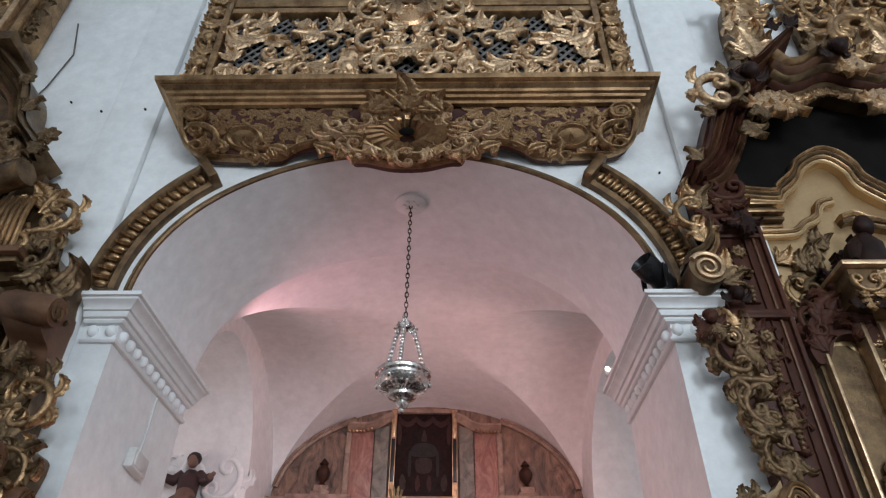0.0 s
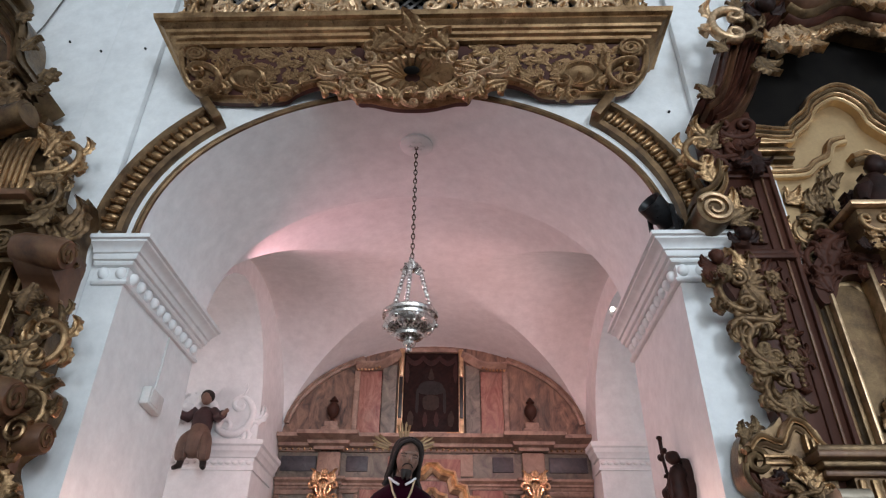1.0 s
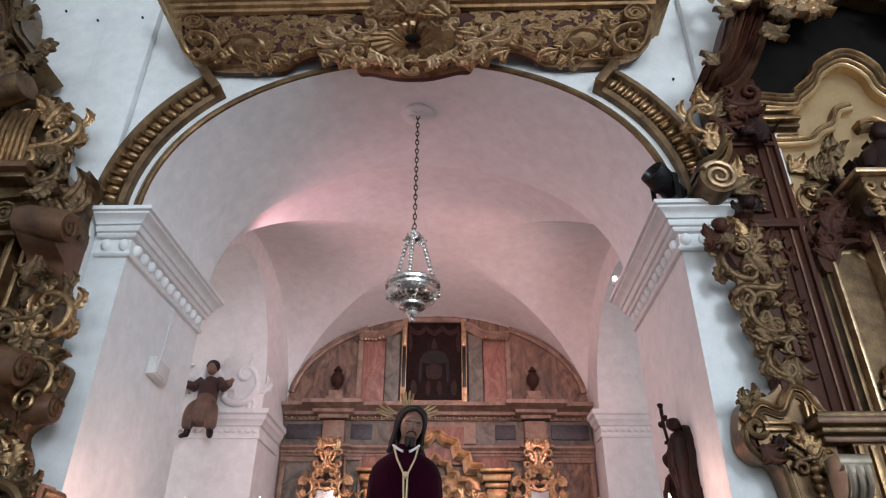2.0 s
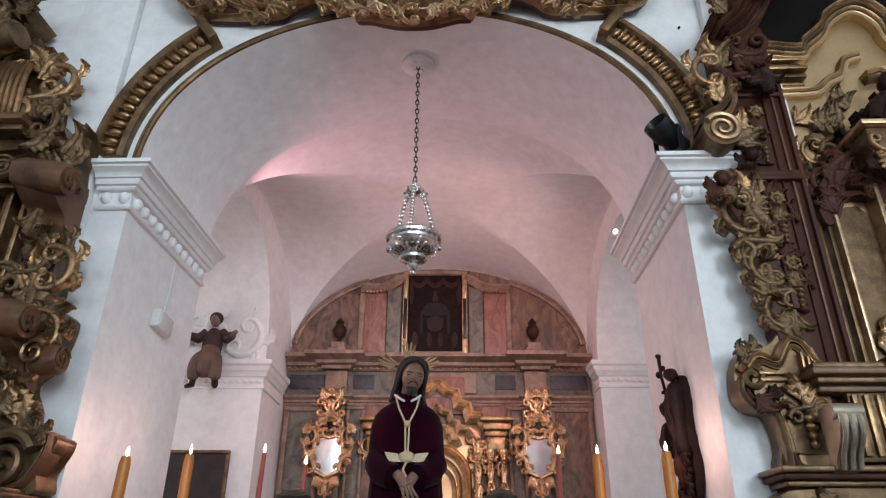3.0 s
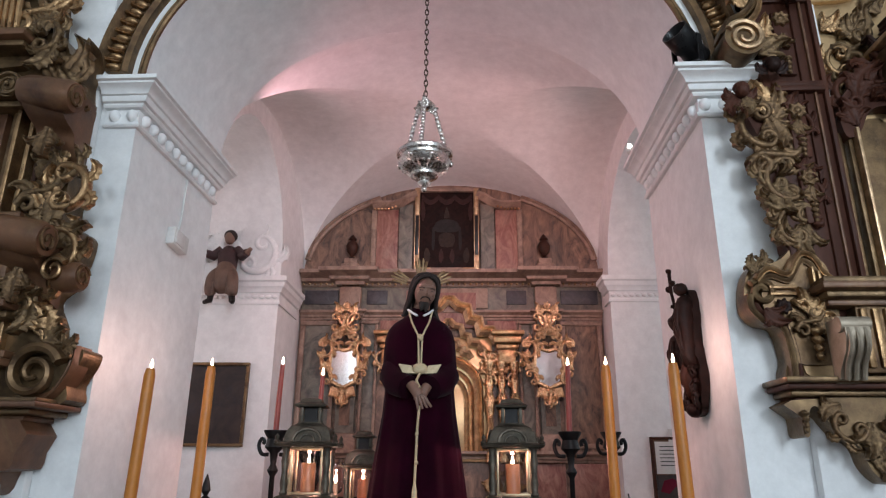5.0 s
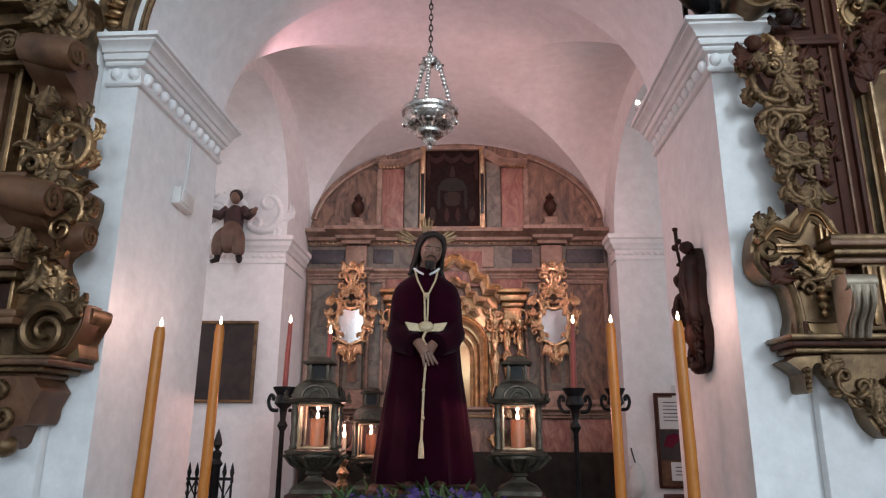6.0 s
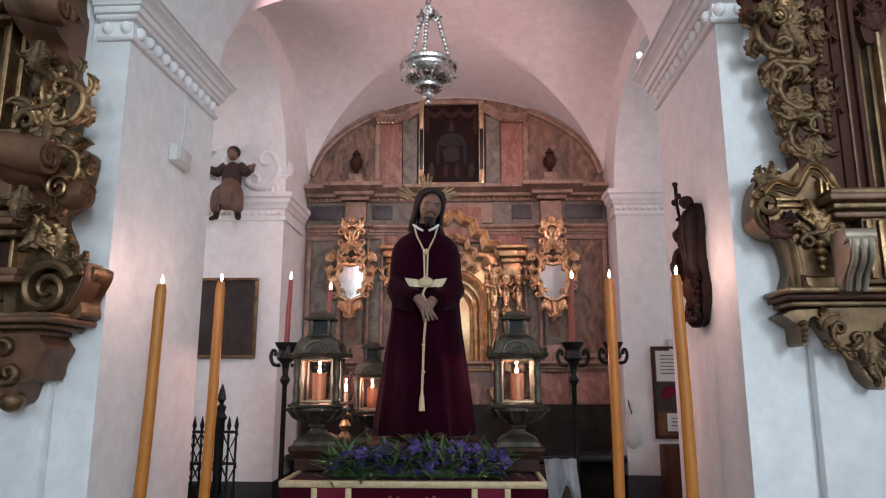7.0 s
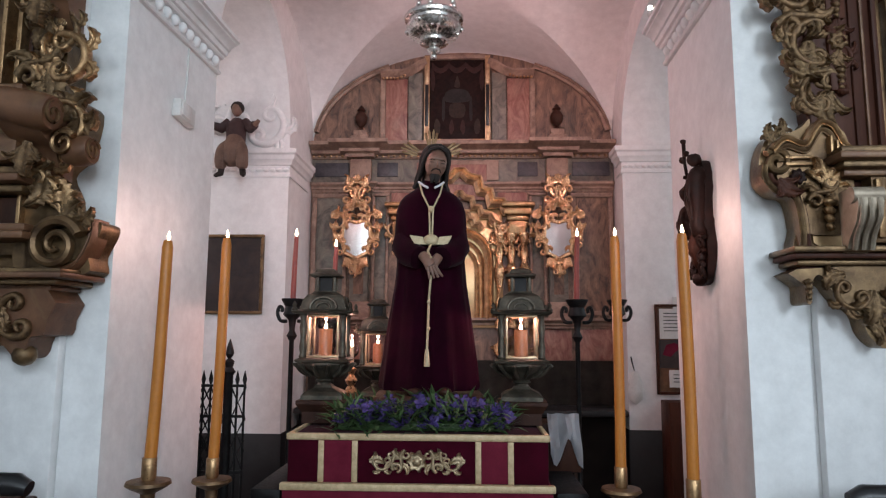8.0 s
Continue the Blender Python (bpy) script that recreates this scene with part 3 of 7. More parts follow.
# ---- gilded gallery box over the arch ----
gal = thing("gallery_box", FRONT, "gilded carved tribune with lattice screen over the arch", "gallery")
# near-black block stands for the unlit inside behind the lattice
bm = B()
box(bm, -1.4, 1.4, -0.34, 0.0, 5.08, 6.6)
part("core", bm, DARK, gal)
rail_profile = [(0, 4.905), (0.03, 4.905), (0.035, 4.925), (0.06, 4.93), (0.065, 4.95), (0.085, 4.955), (0.09, 4.975), (0.12, 4.992), (0.12, 5.004), (0.148, 5.01), (0.155, 5.045), (0, 5.045)]
bm = B()
sweep(bm, [(1.44, 0.0, 0), (1.44, -0.32, 0), (-1.44, -0.32, 0), (-1.44, 0.0, 0)][::-1], rail_profile)
part("rail", bm, GILT, gal)
bm = B()
box(bm, -1.44, 1.44, -0.32, 0, 4.99, 5.04)
part("shelf", bm, GILT_DARK, gal)
for x0, x1 in ((-1.43, -1.33), (1.33, 1.43)):
    bm = B()
    box(bm, x0, x1, -0.40, -0.005, 5.046, 6.6, 0.01)
    part("corner_post", bm, GILT_DARK, gal)
    for k in range(9):
        orn("rosette" if k % 2 else "acanthus", GILT, gal, (x0 + x1) / 2, 5.12 + 0.14 * k, -0.41, 0.15, 30 * k, k % 2 == 0)
        sx = -1.44 if x0 < 0 else 1.44
        orn("flame_leaf", GILT, gal, sx, 5.12 + 0.14 * k, -0.38, 0.13, 20 if x0 < 0 else -20, x0 > 0)
for x0, x1 in ((-1.32, -1.27), (1.27, 1.32)):
    bm = B()
    box(bm, x0, x1, -0.425, -0.3, 5.046, 6.0, 0.012)
    part("frame_stile", bm, GILT, gal)
for sgn in (-1, 1):
    bm = B()
    box(bm, min(sgn * 0.28, sgn * 1.27), max(sgn * 0.28, sgn * 1.27), -0.425, -0.3, 5.80, 5.86, 0.014)
    part("frame_rail", bm, GILT, gal)
bm = B()
box(bm, -1.43, 1.43, -0.41, -0.3, 5.9, 6.02, 0.02)
part("frame_rail", bm, GILT, gal)
# slanted lattice bars
for slope in (1, -1):
    for k in range(-14, 46):
        xa = -1.27 + 0.07 * k
        lo, hi = 5.05, 5.8
        p0, p1 = (xa, lo), (xa + slope * (hi - lo) * 0.9, hi)
        if slope < 0:
            p0, p1 = (xa, lo), (xa - (hi - lo) * 0.9, hi)
        dx = p1[0] - p0[0]
        t0, t1 = 0.0, 1.0
        for lim, sg in ((-1.27, 1), (1.27, -1)):
            f = (lim - p0[0]) / dx
            if (p0[0] - lim) * sg < 0:
                t0 = max(t0, f)
            if (p1[0] - lim) * sg < 0:
                t1 = min(t1, f)
        if t1 - t0 < 0.03:
            continue
        a = (p0[0] + dx * t0, -0.36 - 0.006 * slope, lo + (hi - lo) * t0)
        b_ = (p0[0] + dx * t1, -0.36 - 0.006 * slope, lo + (hi - lo) * t1)
        bm = B()
        tube(bm, [a, b_], 0.0115, 4, 0.5)
        part("lattice_bar", bm, LATTICE, gal, smooth=0)
# paler gilding stands for the stronger light on the upper carving
carved_field(gal, GILT_PALE, 0.3, 1.26, 5.1, 5.78, -0.385, 0.19, 5, centre=0.0, fill=0.86)
carved_edge(gal, GILT_PALE, [(0.3, 5.09), (1.25, 5.09)], -0.385, 0.13, 8)
carved_edge(gal, GILT_PALE, [(-0.3, 5.09), (-1.25, 5.09)], -0.385, 0.13, 8)
carved_field(gal, GILT_PALE, 0.02, 0.3, 5.1, 5.85, -0.43, 0.2, 6, ("acanthus", "c_scroll", "flame_leaf"), centre=0.0)
bm = B()
lathe(bm, [(0.13, 0), (0.125, 0.05), (0.10, 0.065), (0.085, 0.05), (0.02, 0.075)], (0, -0.40, 5.72), 20, pose(0, 0, 0, 90))
part("medallion", bm, GILT_BRIGHT, gal, "smooth gilded boss")
orn("shell", GILT_PALE, gal, 0, 5.86, -0.42, 0.4)
# apron below the rail with a scalloped foot
def apron_outline():
    right = [(1.40, 4.91), (1.41, 4.72), (1.37, 4.56), (1.27, 4.475), (1.1, 4.45), (0.92, 4.45), (0.80, 4.46), (0.72, 4.53), (0.6, 4.59), (0.46, 4.60), (0.38, 4.54), (0.34, 4.44), (0.26, 4.43), (0.12, 4.385)]
    return right + [(0, 4.375)] + [(-x, z) for x, z in right[::-1]]
bm = B()
prism(bm, smooth_curve(apron_outline(), 4), -0.30, -0.24)
part("apron", bm, RED_GROUND, gal, "dark red ground under gilt tracery")
out = [p for p in smooth_curve(apron_outline(), 4) if p[1] < 4.9]
bm = B()
tube(bm, [(x, -0.30, z + 0.012) for x, z in out], [0.024] * len(out), 8, 1.2)
part("apron_rim", bm, GILT, gal)
for x, z in out[2:-2:4]:
    orn("acanthus", GILT, gal, x * 0.96, z + 0.055, -0.31, 0.11, math.degrees(math.atan2(x * 0.3, 0.3)) + 180)
carved_field(gal, GILT, 0.36, 1.3, 4.64, 4.9, -0.302, 0.12, 15, centre=0.0, fill=0.95, flat=0.3)
carved_field(gal, GILT, 0.84, 1.28, 4.51, 4.64, -0.302, 0.12, 17, centre=0.0, fill=0.95, flat=0.3)
for sgn in (-1, 1):
    orn("volute", GILT, gal, sgn * 1.31, 4.83, -0.34, 0.17, 0, sgn > 0)
    orn("c_scroll", GILT, gal, sgn * 1.31, 4.62, -0.33, 0.26, 0, sgn < 0)
    orn("c_scroll", GILT, gal, sgn * 0.31, 4.57, -0.35, 0.28, 15 * sgn, sgn < 0)
    orn("acanthus", GILT, gal, sgn * 0.38, 4.52, -0.35, 0.17, 150 * sgn, sgn < 0)
    orn("acanthus", GILT, gal, sgn * 0.80, 4.50, -0.33, 0.16, 120 * sgn, sgn < 0)
    orn("s_scroll", GILT, gal, sgn * 0.95, 4.50, -0.32, 0.2, 70 * sgn, sgn < 0)
    bm = B()
    lathe(bm, [(0.12, 0), (0.12, 0.02), (0.1, 0.035), (0.08, 0.02), (0.0, 0.03)], (sgn * 1.02, -0.3, 4.63), 20, pose(0, 0, 0, 90))
    part("boss", bm, GILT, gal)
# the rayed shell at the middle of the apron
for k in range(20):
    a = 2 * math.pi * k / 20
    bm = B()
    tube(bm, [(0.05 * math.cos(a), -0.34, 4.585 + 0.045 * math.sin(a)), (0.15 * math.cos(a), -0.40, 4.585 + 0.11 * math.sin(a)), (0.25 * math.cos(a), -0.375, 4.585 + 0.165 * math.sin(a))], [0.008, 0.024, 0.04], 5)
    part("shell_ray", bm, GILT, gal)
bm = B()
tube(bm, [(0.29 * math.cos(2 * math.pi * k / 28), -0.37, 4.585 + 0.19 * math.sin(2 * math.pi * k / 28)) for k in range(29)], 0.03, 7, 1.2)
part("shell_rim", bm, GILT, gal)
bm = B()
ball(bm, (0, -0.41, 4.585), 0.05, (1, 0.5, 0.6))
part("shell_eye", bm, DARK, gal)
orn("acanthus", GILT, gal, 0, 4.86, -0.46, 0.28)
for k in (-1, 1):
    orn("acanthus", GILT, gal, k * 0.12, 4.80, -0.44, 0.24, 50 * k, k < 0)
    orn("c_scroll", GILT, gal, k * 0.2, 4.75, -0.40, 0.2, -40 * k, k < 0)
orn("flame_leaf", GILT, gal, 0, 4.42, -0.4, 0.12, 180)
for k in range(18):
    a = 2 * math.pi * (k + 0.5) / 18
    orn(("acanthus", "c_scroll", "flame_leaf")[k % 3], GILT_PALE if k % 3 else GILT, gal, 0.33 * math.cos(a), 4.585 + 0.23 * math.sin(a), -0.4, 0.15, 90 - math.degrees(a), math.cos(a) < 0)
for k in (-1, 1):
    orn("s_scroll", GILT_PALE, gal, k * 0.42, 4.6, -0.36, 0.26, 20 * k, k < 0)
    orn("acanthus", GILT, gal, k * 0.36, 4.42, -0.37, 0.2, 150 * k, k < 0)
    orn("acanthus", GILT, gal, k * 0.5, 4.5, -0.34, 0.18, 120 * k, k < 0)

# the apron leans back as a cove from the rail down to the wall
COVE = Matrix(((1.03, 0, 0, 0), (0, 1, -0.5, 0.5 * 4.9), (0, 0, 0.46, 0.54 * 4.9), (0, 0, 0, 1)))
for o in gal.children:
    kind = o.name.split(".")[0]
    if kind in ("apron", "apron_rim", "boss", "shell_ray", "shell_rim", "shell_eye") or 1.0 < o.location.z < 4.88:
        o.matrix_parent_inverse = COVE

# ---- chapel structure trims ----


def rear_impost(name, sgn):
    x_in, yr, z1 = (XR, 6.8, 3.58) if sgn > 0 else (XL, 6.3, 3.43)
    prof = [(0, z1 - 0.27), (0.02, z1 - 0.27), (0.02, z1 - 0.245), (0.01, z1 - 0.235), (0.01, z1 - 0.16), (0.03, z1 - 0.15), (0.04, z1 - 0.12), (0.06, z1 - 0.1), (0.07, z1 - 0.06), (0.09, z1 - 0.045), (0.09, z1), (0, z1)]
    path = [(x_in + 2.6 * sgn, yr, 0), (x_in, yr, 0), (x_in, 7.02, 0)]
    b = B()
    sweep(b, path if sgn < 0 else path[::-1], prof)
    ob = structure(name, b, PLASTER, "white plaster impost moulding with small beads", "impost", None, 30)
    eb = B()
    ball(eb, (0, 0, 0), 0.026, (1.2, 0.7, 0.8), 2)
    e0 = mesh_object("bead", eb, PLASTER, 60)
    for k in range(16):
        o = e0 if k == 0 else new("bead", e0.data)
        o.parent = ob
        o.location = (x_in + sgn * (0.03 + 0.066 * k), yr - 0.012, z1 - 0.2)


rear_impost("trim_rear_impost_west", -1)
rear_impost("trim_rear_impost_east", 1)
for nm, x0, x1, y0, y1 in (("baseboard_west", -4.5, XL + 0.01, 6.285, 6.3), ("baseboard_east", XR - 0.01, 4.3, 6.785, 6.8), ("baseboard_west_return", XL, XL + 0.014, 6.285, 7.2), ("baseboard_east_return", XR - 0.014, XR, 6.785, 7.2)):
    bm = B()
    box(bm, x0, x1, y0, y1, 0, 0.7, 0.003)
    structure(nm, bm, BLACK_STONE, "dark grey painted dado at the wall foot", "dado")

# plaster scrollwork on the passage wall
relief = thing("plaster_relief", pose(-2.25, 6.3, 4.0), "white plaster scroll relief on the wall", "relief")
for k, (x, z, sz, a) in enumerate(((0.02, -0.1, 0.5, 20), (-0.12, 0.28, 0.45, 200), (0.1, 0.1, 0.3, 100), (-0.3, -0.15, 0.5, 60), (0.22, -0.32, 0.4, 150), (-0.2, 0.05, 0.3, 300))):
    orn(("s_scroll", "c_scroll", "acanthus")[k % 3], PLASTER, relief, x, z, 0.0, sz, a)

# ---- chapel altarpiece ----
RY = 7.2
ret = thing("altarpiece", pose(0, RY, 0), "painted marbled altarpiece with gilded central niche", "altarpiece")
RL, RR, RC = XL + 0.01, XR - 0.01, (XL + XR) / 2
bm = B()
prism(bm, [(RL, 0.9), (RR, 0.9), (RR, 3.7)] + [(2 * RC - x, z) for x, z in ellipse_arc(RC, (RR - RL) / 2, 3.72, 1.10, 28)] + [(RL, 3.7)], 0.0, 0.045)
part("back_board", bm, MARBLE_BROWN, ret)


def slab(name, x0, x1, z0, z1, d, mat, bevel=0.008, label=""):
    b = B()
    box(b, x0, x1, -d, 0.0, z0, z1, bevel)
    return part(name, b, mat, ret, label)


def framed(x0, x1, z0, z1, mat, d=0.03, w=0.05):
    """A marbled panel with a moulded stucco border."""
    slab("panel", x0 + w, x1 - w, z0 + w, z1 - w, d * 0.4, mat, 0.003)
    for a, b_, c, e in ((x0, x1, z1 - w, z1), (x0, x1, z0, z0 + w), (x0, x0 + w, z0 + w, z1 - w), (x1 - w, x1, z0 + w, z1 - w)):
        slab("panel_border", a, b_, c, e, d, STUCCO, 0.01)


def cornice(z0, z1, dep, breaks, mat, nm="cornice"):
    """A moulded cornice that steps out at the breaks (x0, x1, extra)."""
    pts = [(RL, 0)]
    for a, b_, ex in breaks:
        pts += [(a, 0), (a, -ex), (b_, -ex), (b_, 0)]
    pts.append((RR, 0))
    h = z1 - z0
    prof = [(-0.02, z0), (dep * 0.15, z0), (dep * 0.2, z0 + h * 0.2), (dep * 0.45, z0 + h * 0.3), (dep * 0.5, z0 + h * 0.5), (dep * 0.85, z0 + h * 0.68), (dep, z0 + h * 0.75), (dep, z1), (-0.02, z1)]
    b = B()
    sweep(b, [(x, y, 0) for x, y in pts], prof)
    return part(nm, b, mat, ret)


BRK = [(-1.33, -1.08, 0.1), (0.85, 1.1, 0.1)]
cornice(3.575, 3.735, 0.2, BRK, STUCCO)
bm = B()
for k in range(52):
    x = RL + 0.03 + k * (RR - RL - 0.06) / 51
    ball(bm, (x, -0.075, 3.592), 0.017, (1, 1, 1), 1)
o = part("dentil_row", bm, GILT, ret)
o["kind"] = "stuff"
slab("frieze", RL, RR, 3.30, 3.57, 0.02, MARBLE_GREEN)
for x0, x1 in ((RL, -1.3), (-1.06, -0.75), (-0.62, 0.30), (0.5, 0.8), (1.1, RR)):
    slab("frieze_panel", x0 + 0.04, x1 - 0.04, 3.37, 3.53, 0.035, MARBLE_PINK if x0 == -0.62 else MARBLE_BLUE, 0.005)
cornice(3.20, 3.30, 0.07, [(-1.3, -1.08, 0.06), (0.86, 1.08, 0.06)], STUCCO, "architrave")
# main pilasters behind the mirrors, with bases
for xc in (-1.2, 0.97):
    slab("pilaster", xc - 0.1, xc + 0.1, 1.98, 3.2, 0.07, MARBLE_GREEN)
    slab("pilaster_inlay", xc - 0.055, xc + 0.055, 2.06, 3.1, 0.082, MARBLE_BROWN, 0.003)
    slab("pilaster_cap", xc - 0.12, xc + 0.12, 3.3, 3.56, 0.10, STUCCO, 0.015)
    slab("pilaster_base", xc - 0.13, xc + 0.13, 1.8, 1.98, 0.11, STUCCO, 0.02)
    # the pedestal and urn over the cornice
    slab("pedestal", xc - 0.1, xc + 0.1, 3.735, 3.80, 0.2, STUCCO, 0.012)
    slab("pedestal_block", xc - 0.075, xc + 0.075, 3.80, 3.87, 0.17, STUCCO, 0.01)
    bm = B()
    lathe(bm, [(0.015, 3.87), (0.05, 3.875), (0.018, 3.91), (0.06, 3.96), (0.075, 4.02), (0.06, 4.06), (0.035, 4.09), (0.05, 4.11), (0.03, 4.14), (0.005, 4.17)], (xc, -0.1, 0), 14)
    part("urn", bm, DARK_WOOD, ret, "small dark urn")
for xa, xb, m_ in ((RL + 0.02, -1.34, MARBLE_GREEN), (1.12, RR - 0.02, MARBLE_BROWN)):
    framed(xa, xb, 1.84, 3.18, m_, 0.035, 0.05)
framed(-1.07, -0.88, 1.84, 3.18, MARBLE_GREEN, 0.05, 0.035)
framed(0.66, 0.85, 1.84, 3.18, MARBLE_GREEN, 0.05, 0.035)
slab("pink_panel", -0.86, -0.55, 3.05, 3.19, 0.02, MARBLE_PINK)
slab("pink_panel", 0.32, 0.64, 3.05, 3.19, 0.02, MARBLE_PINK)
# predella
cornice(1.70, 1.81, 0.1, [(-1.34, -1.05, 0.08), (0.83, 1.13, 0.08)], STUCCO, "base_moulding")
for xa, xb in ((RL + 0.02, -1.36), (-1.3, -0.9), (-0.86, -0.5), (0.32, 0.72), (0.76, 1.1), (1.16, RR - 0.02)):
    slab("predella_panel", xa, xb, 1.36, 1.69, 0.05, MARBLE_PINK if (xb - xa) > 0.34 else STUCCO)
# lunette storey
framed(-0.5, 0.24, 3.74, 4.77, CANVAS_RED, 0.07, 0.05)
for xa, xb in ((-0.49, -0.45), (0.19, 0.23)):
    slab("gilt_fillet", xa, xb, 4.42, 4.75, 0.085, GILT_PALE, 0.006)
    slab("gilt_fillet", xa, xb, 3.745, 3.93, 0.085, GILT_PALE, 0.006)
    slab("black_fillet", xa, xb, 3.94, 4.41, 0.082, BLACK_PAINT, 0.006)
    slab("gilt_edge", xa - 0.008, xa, 3.745, 4.75, 0.08, GILT_PALE, 0.002)
    slab("gilt_edge", xb, xb + 0.008, 3.745, 4.75, 0.08, GILT_PALE, 0.002)
for x0 in (-0.45, 0.05):
    slab("gilt_fillet", x0, x0 + 0.14, 3.745, 3.785, 0.085, GILT_BRIGHT, 0.006)
picture = slab("picture_field", -0.445, 0.185, 3.795, 4.715, 0.034, CANVAS_RED, 0.002)


def painted(nm, outline, mt, lift):
    """A flat patch of paint on the picture."""
    b = B()
    prism(b, smooth_curve([(x, 3.8 + (z - 3.9) * 1.16) for x, z in outline], 4, True), -0.034 - 0.0022 * lift, -0.033)
    part(nm, b, mt, picture)


# dim red swags over a grey altar with ochre shapes round it
for k, x in enumerate((-0.32, -0.13, 0.06)):
    painted("painted_swag", [(x - 0.1, 4.67), (x - 0.085, 4.6), (x, 4.555), (x + 0.085, 4.6), (x + 0.1, 4.67), (x + 0.05, 4.63), (x, 4.61), (x - 0.05, 4.63)], PAINT_RED, 1 + k)
for sg in (-1, 1):
    painted("painted_drape", [(-0.13 + 0.29 * sg, 4.62), (-0.13 + 0.25 * sg, 4.5), (-0.13 + 0.27 * sg, 4.38), (-0.13 + 0.3 * sg, 4.45)], PAINT_RED, 2)
    painted("painted_column", [(-0.13 + 0.17 * sg, 4.1), (-0.13 + 0.165 * sg, 4.3), (-0.13 + 0.14 * sg, 4.3), (-0.13 + 0.14 * sg, 4.1)], PAINT_GREY, 1)
    painted("painted_shape", [(-0.13 + 0.24 * sg, 3.95), (-0.13 + 0.26 * sg, 4.03), (-0.13 + 0.23 * sg, 4.1), (-0.13 + 0.19 * sg, 4.04), (-0.13 + 0.2 * sg, 3.96)], PAINT_OCHRE, 2)
    painted("painted_shape", [(-0.13 + 0.07 * sg, 3.94), (-0.13 + 0.09 * sg, 4.02), (-0.13 + 0.06 * sg, 4.09), (-0.13 + 0.035 * sg, 4.0)], PAINT_RED, 2)
painted("painted_altar", [(-0.27, 4.28), (-0.25, 4.37), (-0.13, 4.4), (-0.01, 4.37), (0.01, 4.28), (-0.13, 4.26)], PAINT_GREY, 1)
painted("painted_altar", [(-0.2, 4.12), (-0.21, 4.24), (-0.05, 4.24), (-0.06, 4.12)], PAINT_OCHRE, 1)
painted("painted_light", [(-0.16, 4.42), (-0.145, 4.5), (-0.13, 4.53), (-0.115, 4.5), (-0.1, 4.42)], PAINT_OCHRE, 3)
for xa, xb, m_ in ((-0.68, -0.52, MARBLE_GREEN), (0.26, 0.42, MARBLE_GREEN), (-0.94, -0.69, MARBLE_PINK), (0.43, 0.68, MARBLE_PINK)):
    slab("upright_panel", xa, xb, 3.74, 4.50 if m_ is MARBLE_PINK else 4.56, 0.03 if m_ is MARBLE_PINK else 0.05, m_, 0.006)
for xa, sg in ((-0.97, 1), (0.71, -1)):
    slab("upright_border", xa - 0.03, xa + 0.03, 3.74, 4.50, 0.05, STUCCO)
    bm = B()
    p = [(xa - 0.02 * sg, 0, 4.53), (xa + 0.22 * sg, 0, 4.53), (xa + 0.32 * sg, 0, 4.56), (xa + 0.42 * sg, 0, 4.63), (xa + 0.5 * sg, 0, 4.66)]
    sweep(bm, p if sg < 0 else p[::-1], [(-0.03, 0), (-0.03, 0.06), (0.0, 0.09), (0.03, 0.13), (0.05, 0.13), (0.05, 0.0)], up=Vector((0, -1, 0)))
    broken = part("broken_cornice", bm, STUCCO, ret)
    for k in range(7):
        bm = B()
        ball(bm, (xa + 0.01 * sg + 0.04 * k * sg, -0.09, 4.49 + (0.0 if k < 5 else 0.015 * (k - 4))), 0.017, (1, 1, 1), 1)
        part("gilt_bead", bm, GILT_BRIGHT, broken)
arc = ellipse_arc(RC, (RR - RL) / 2 - 0.055, 3.78, 0.98, 30)
for lo, hi in ((1, 10), (20, 29)):
    bm = B()
    sweep(bm, [(x, 0, z) for x, z in arc[lo:hi + 1]][::-1], [(-0.015, 0), (-0.015, 0.04), (0.01, 0.055), (0.03, 0.04), (0.036, 0.05), (0.05, 0.045), (0.05, 0)], up=Vector((0, -1, 0)))
    part("arch_border", bm, STUCCO, ret)
for xa, xb in ((-1.52, -1.0), (0.74, 1.36)):
    slab("lunette_sill", xa, xb, 3.74, 3.80, 0.045, STUCCO)
# gilded niche behind the statue; bright gilding stands partly for its strong light
for xa, xb in ((-0.88, -0.58), (0.38, 0.68)):
    for k, (z0, z1, d, e) in enumerate(((2.86, 2.92, 0.12, 0.03), (2.92, 3.0, 0.17, 0.0), (3.0, 3.05, 0.22, -0.03))):
        slab("niche_cornice", xa + e, xb - e, z0, z1, d, GILT, 0.012)
    slab("niche_column_block", xa + 0.05, xb - 0.06, 2.7, 2.86, 0.1, GILT)
bm = B()
st = [(0.40, 2.92), (0.34, 3.02), (0.22, 3.02), (0.19, 3.14), (0.10, 3.16), (0.07, 3.28), (-0.02, 3.30), (-0.1, 3.38)]
st = st + [(-0.2 - x, z) for x, z in st[::-1]]
sweep(bm, [(x, -0.02, z) for x, z in st], [(-0.02, 0), (-0.02, 0.09), (0.02, 0.12), (0.05, 0.1), (0.07, 0.14), (0.09, 0.13), (0.09, 0)], up=Vector((0, -1, 0)))
part("stepped_pediment", bm, GILT_PALE, ret, smooth=15)
for f in (0.72, 0.46):
    bm = B()
    sweep(bm, [(-0.1 + (x + 0.1) * f, -0.03, 2.62 + (z - 2.62) * f) for x, z in st], [(-0.02, 0), (-0.02, 0.07), (0.015, 0.1), (0.045, 0.08), (0.05, 0)], up=Vector((0, -1, 0)))
    part("pediment_step", bm, GILT_PALE, ret, smooth=15)
slab("niche_back", -0.56, 0.37, 1.7, 3.0, 0.035, PANEL_GILT, 0.01)
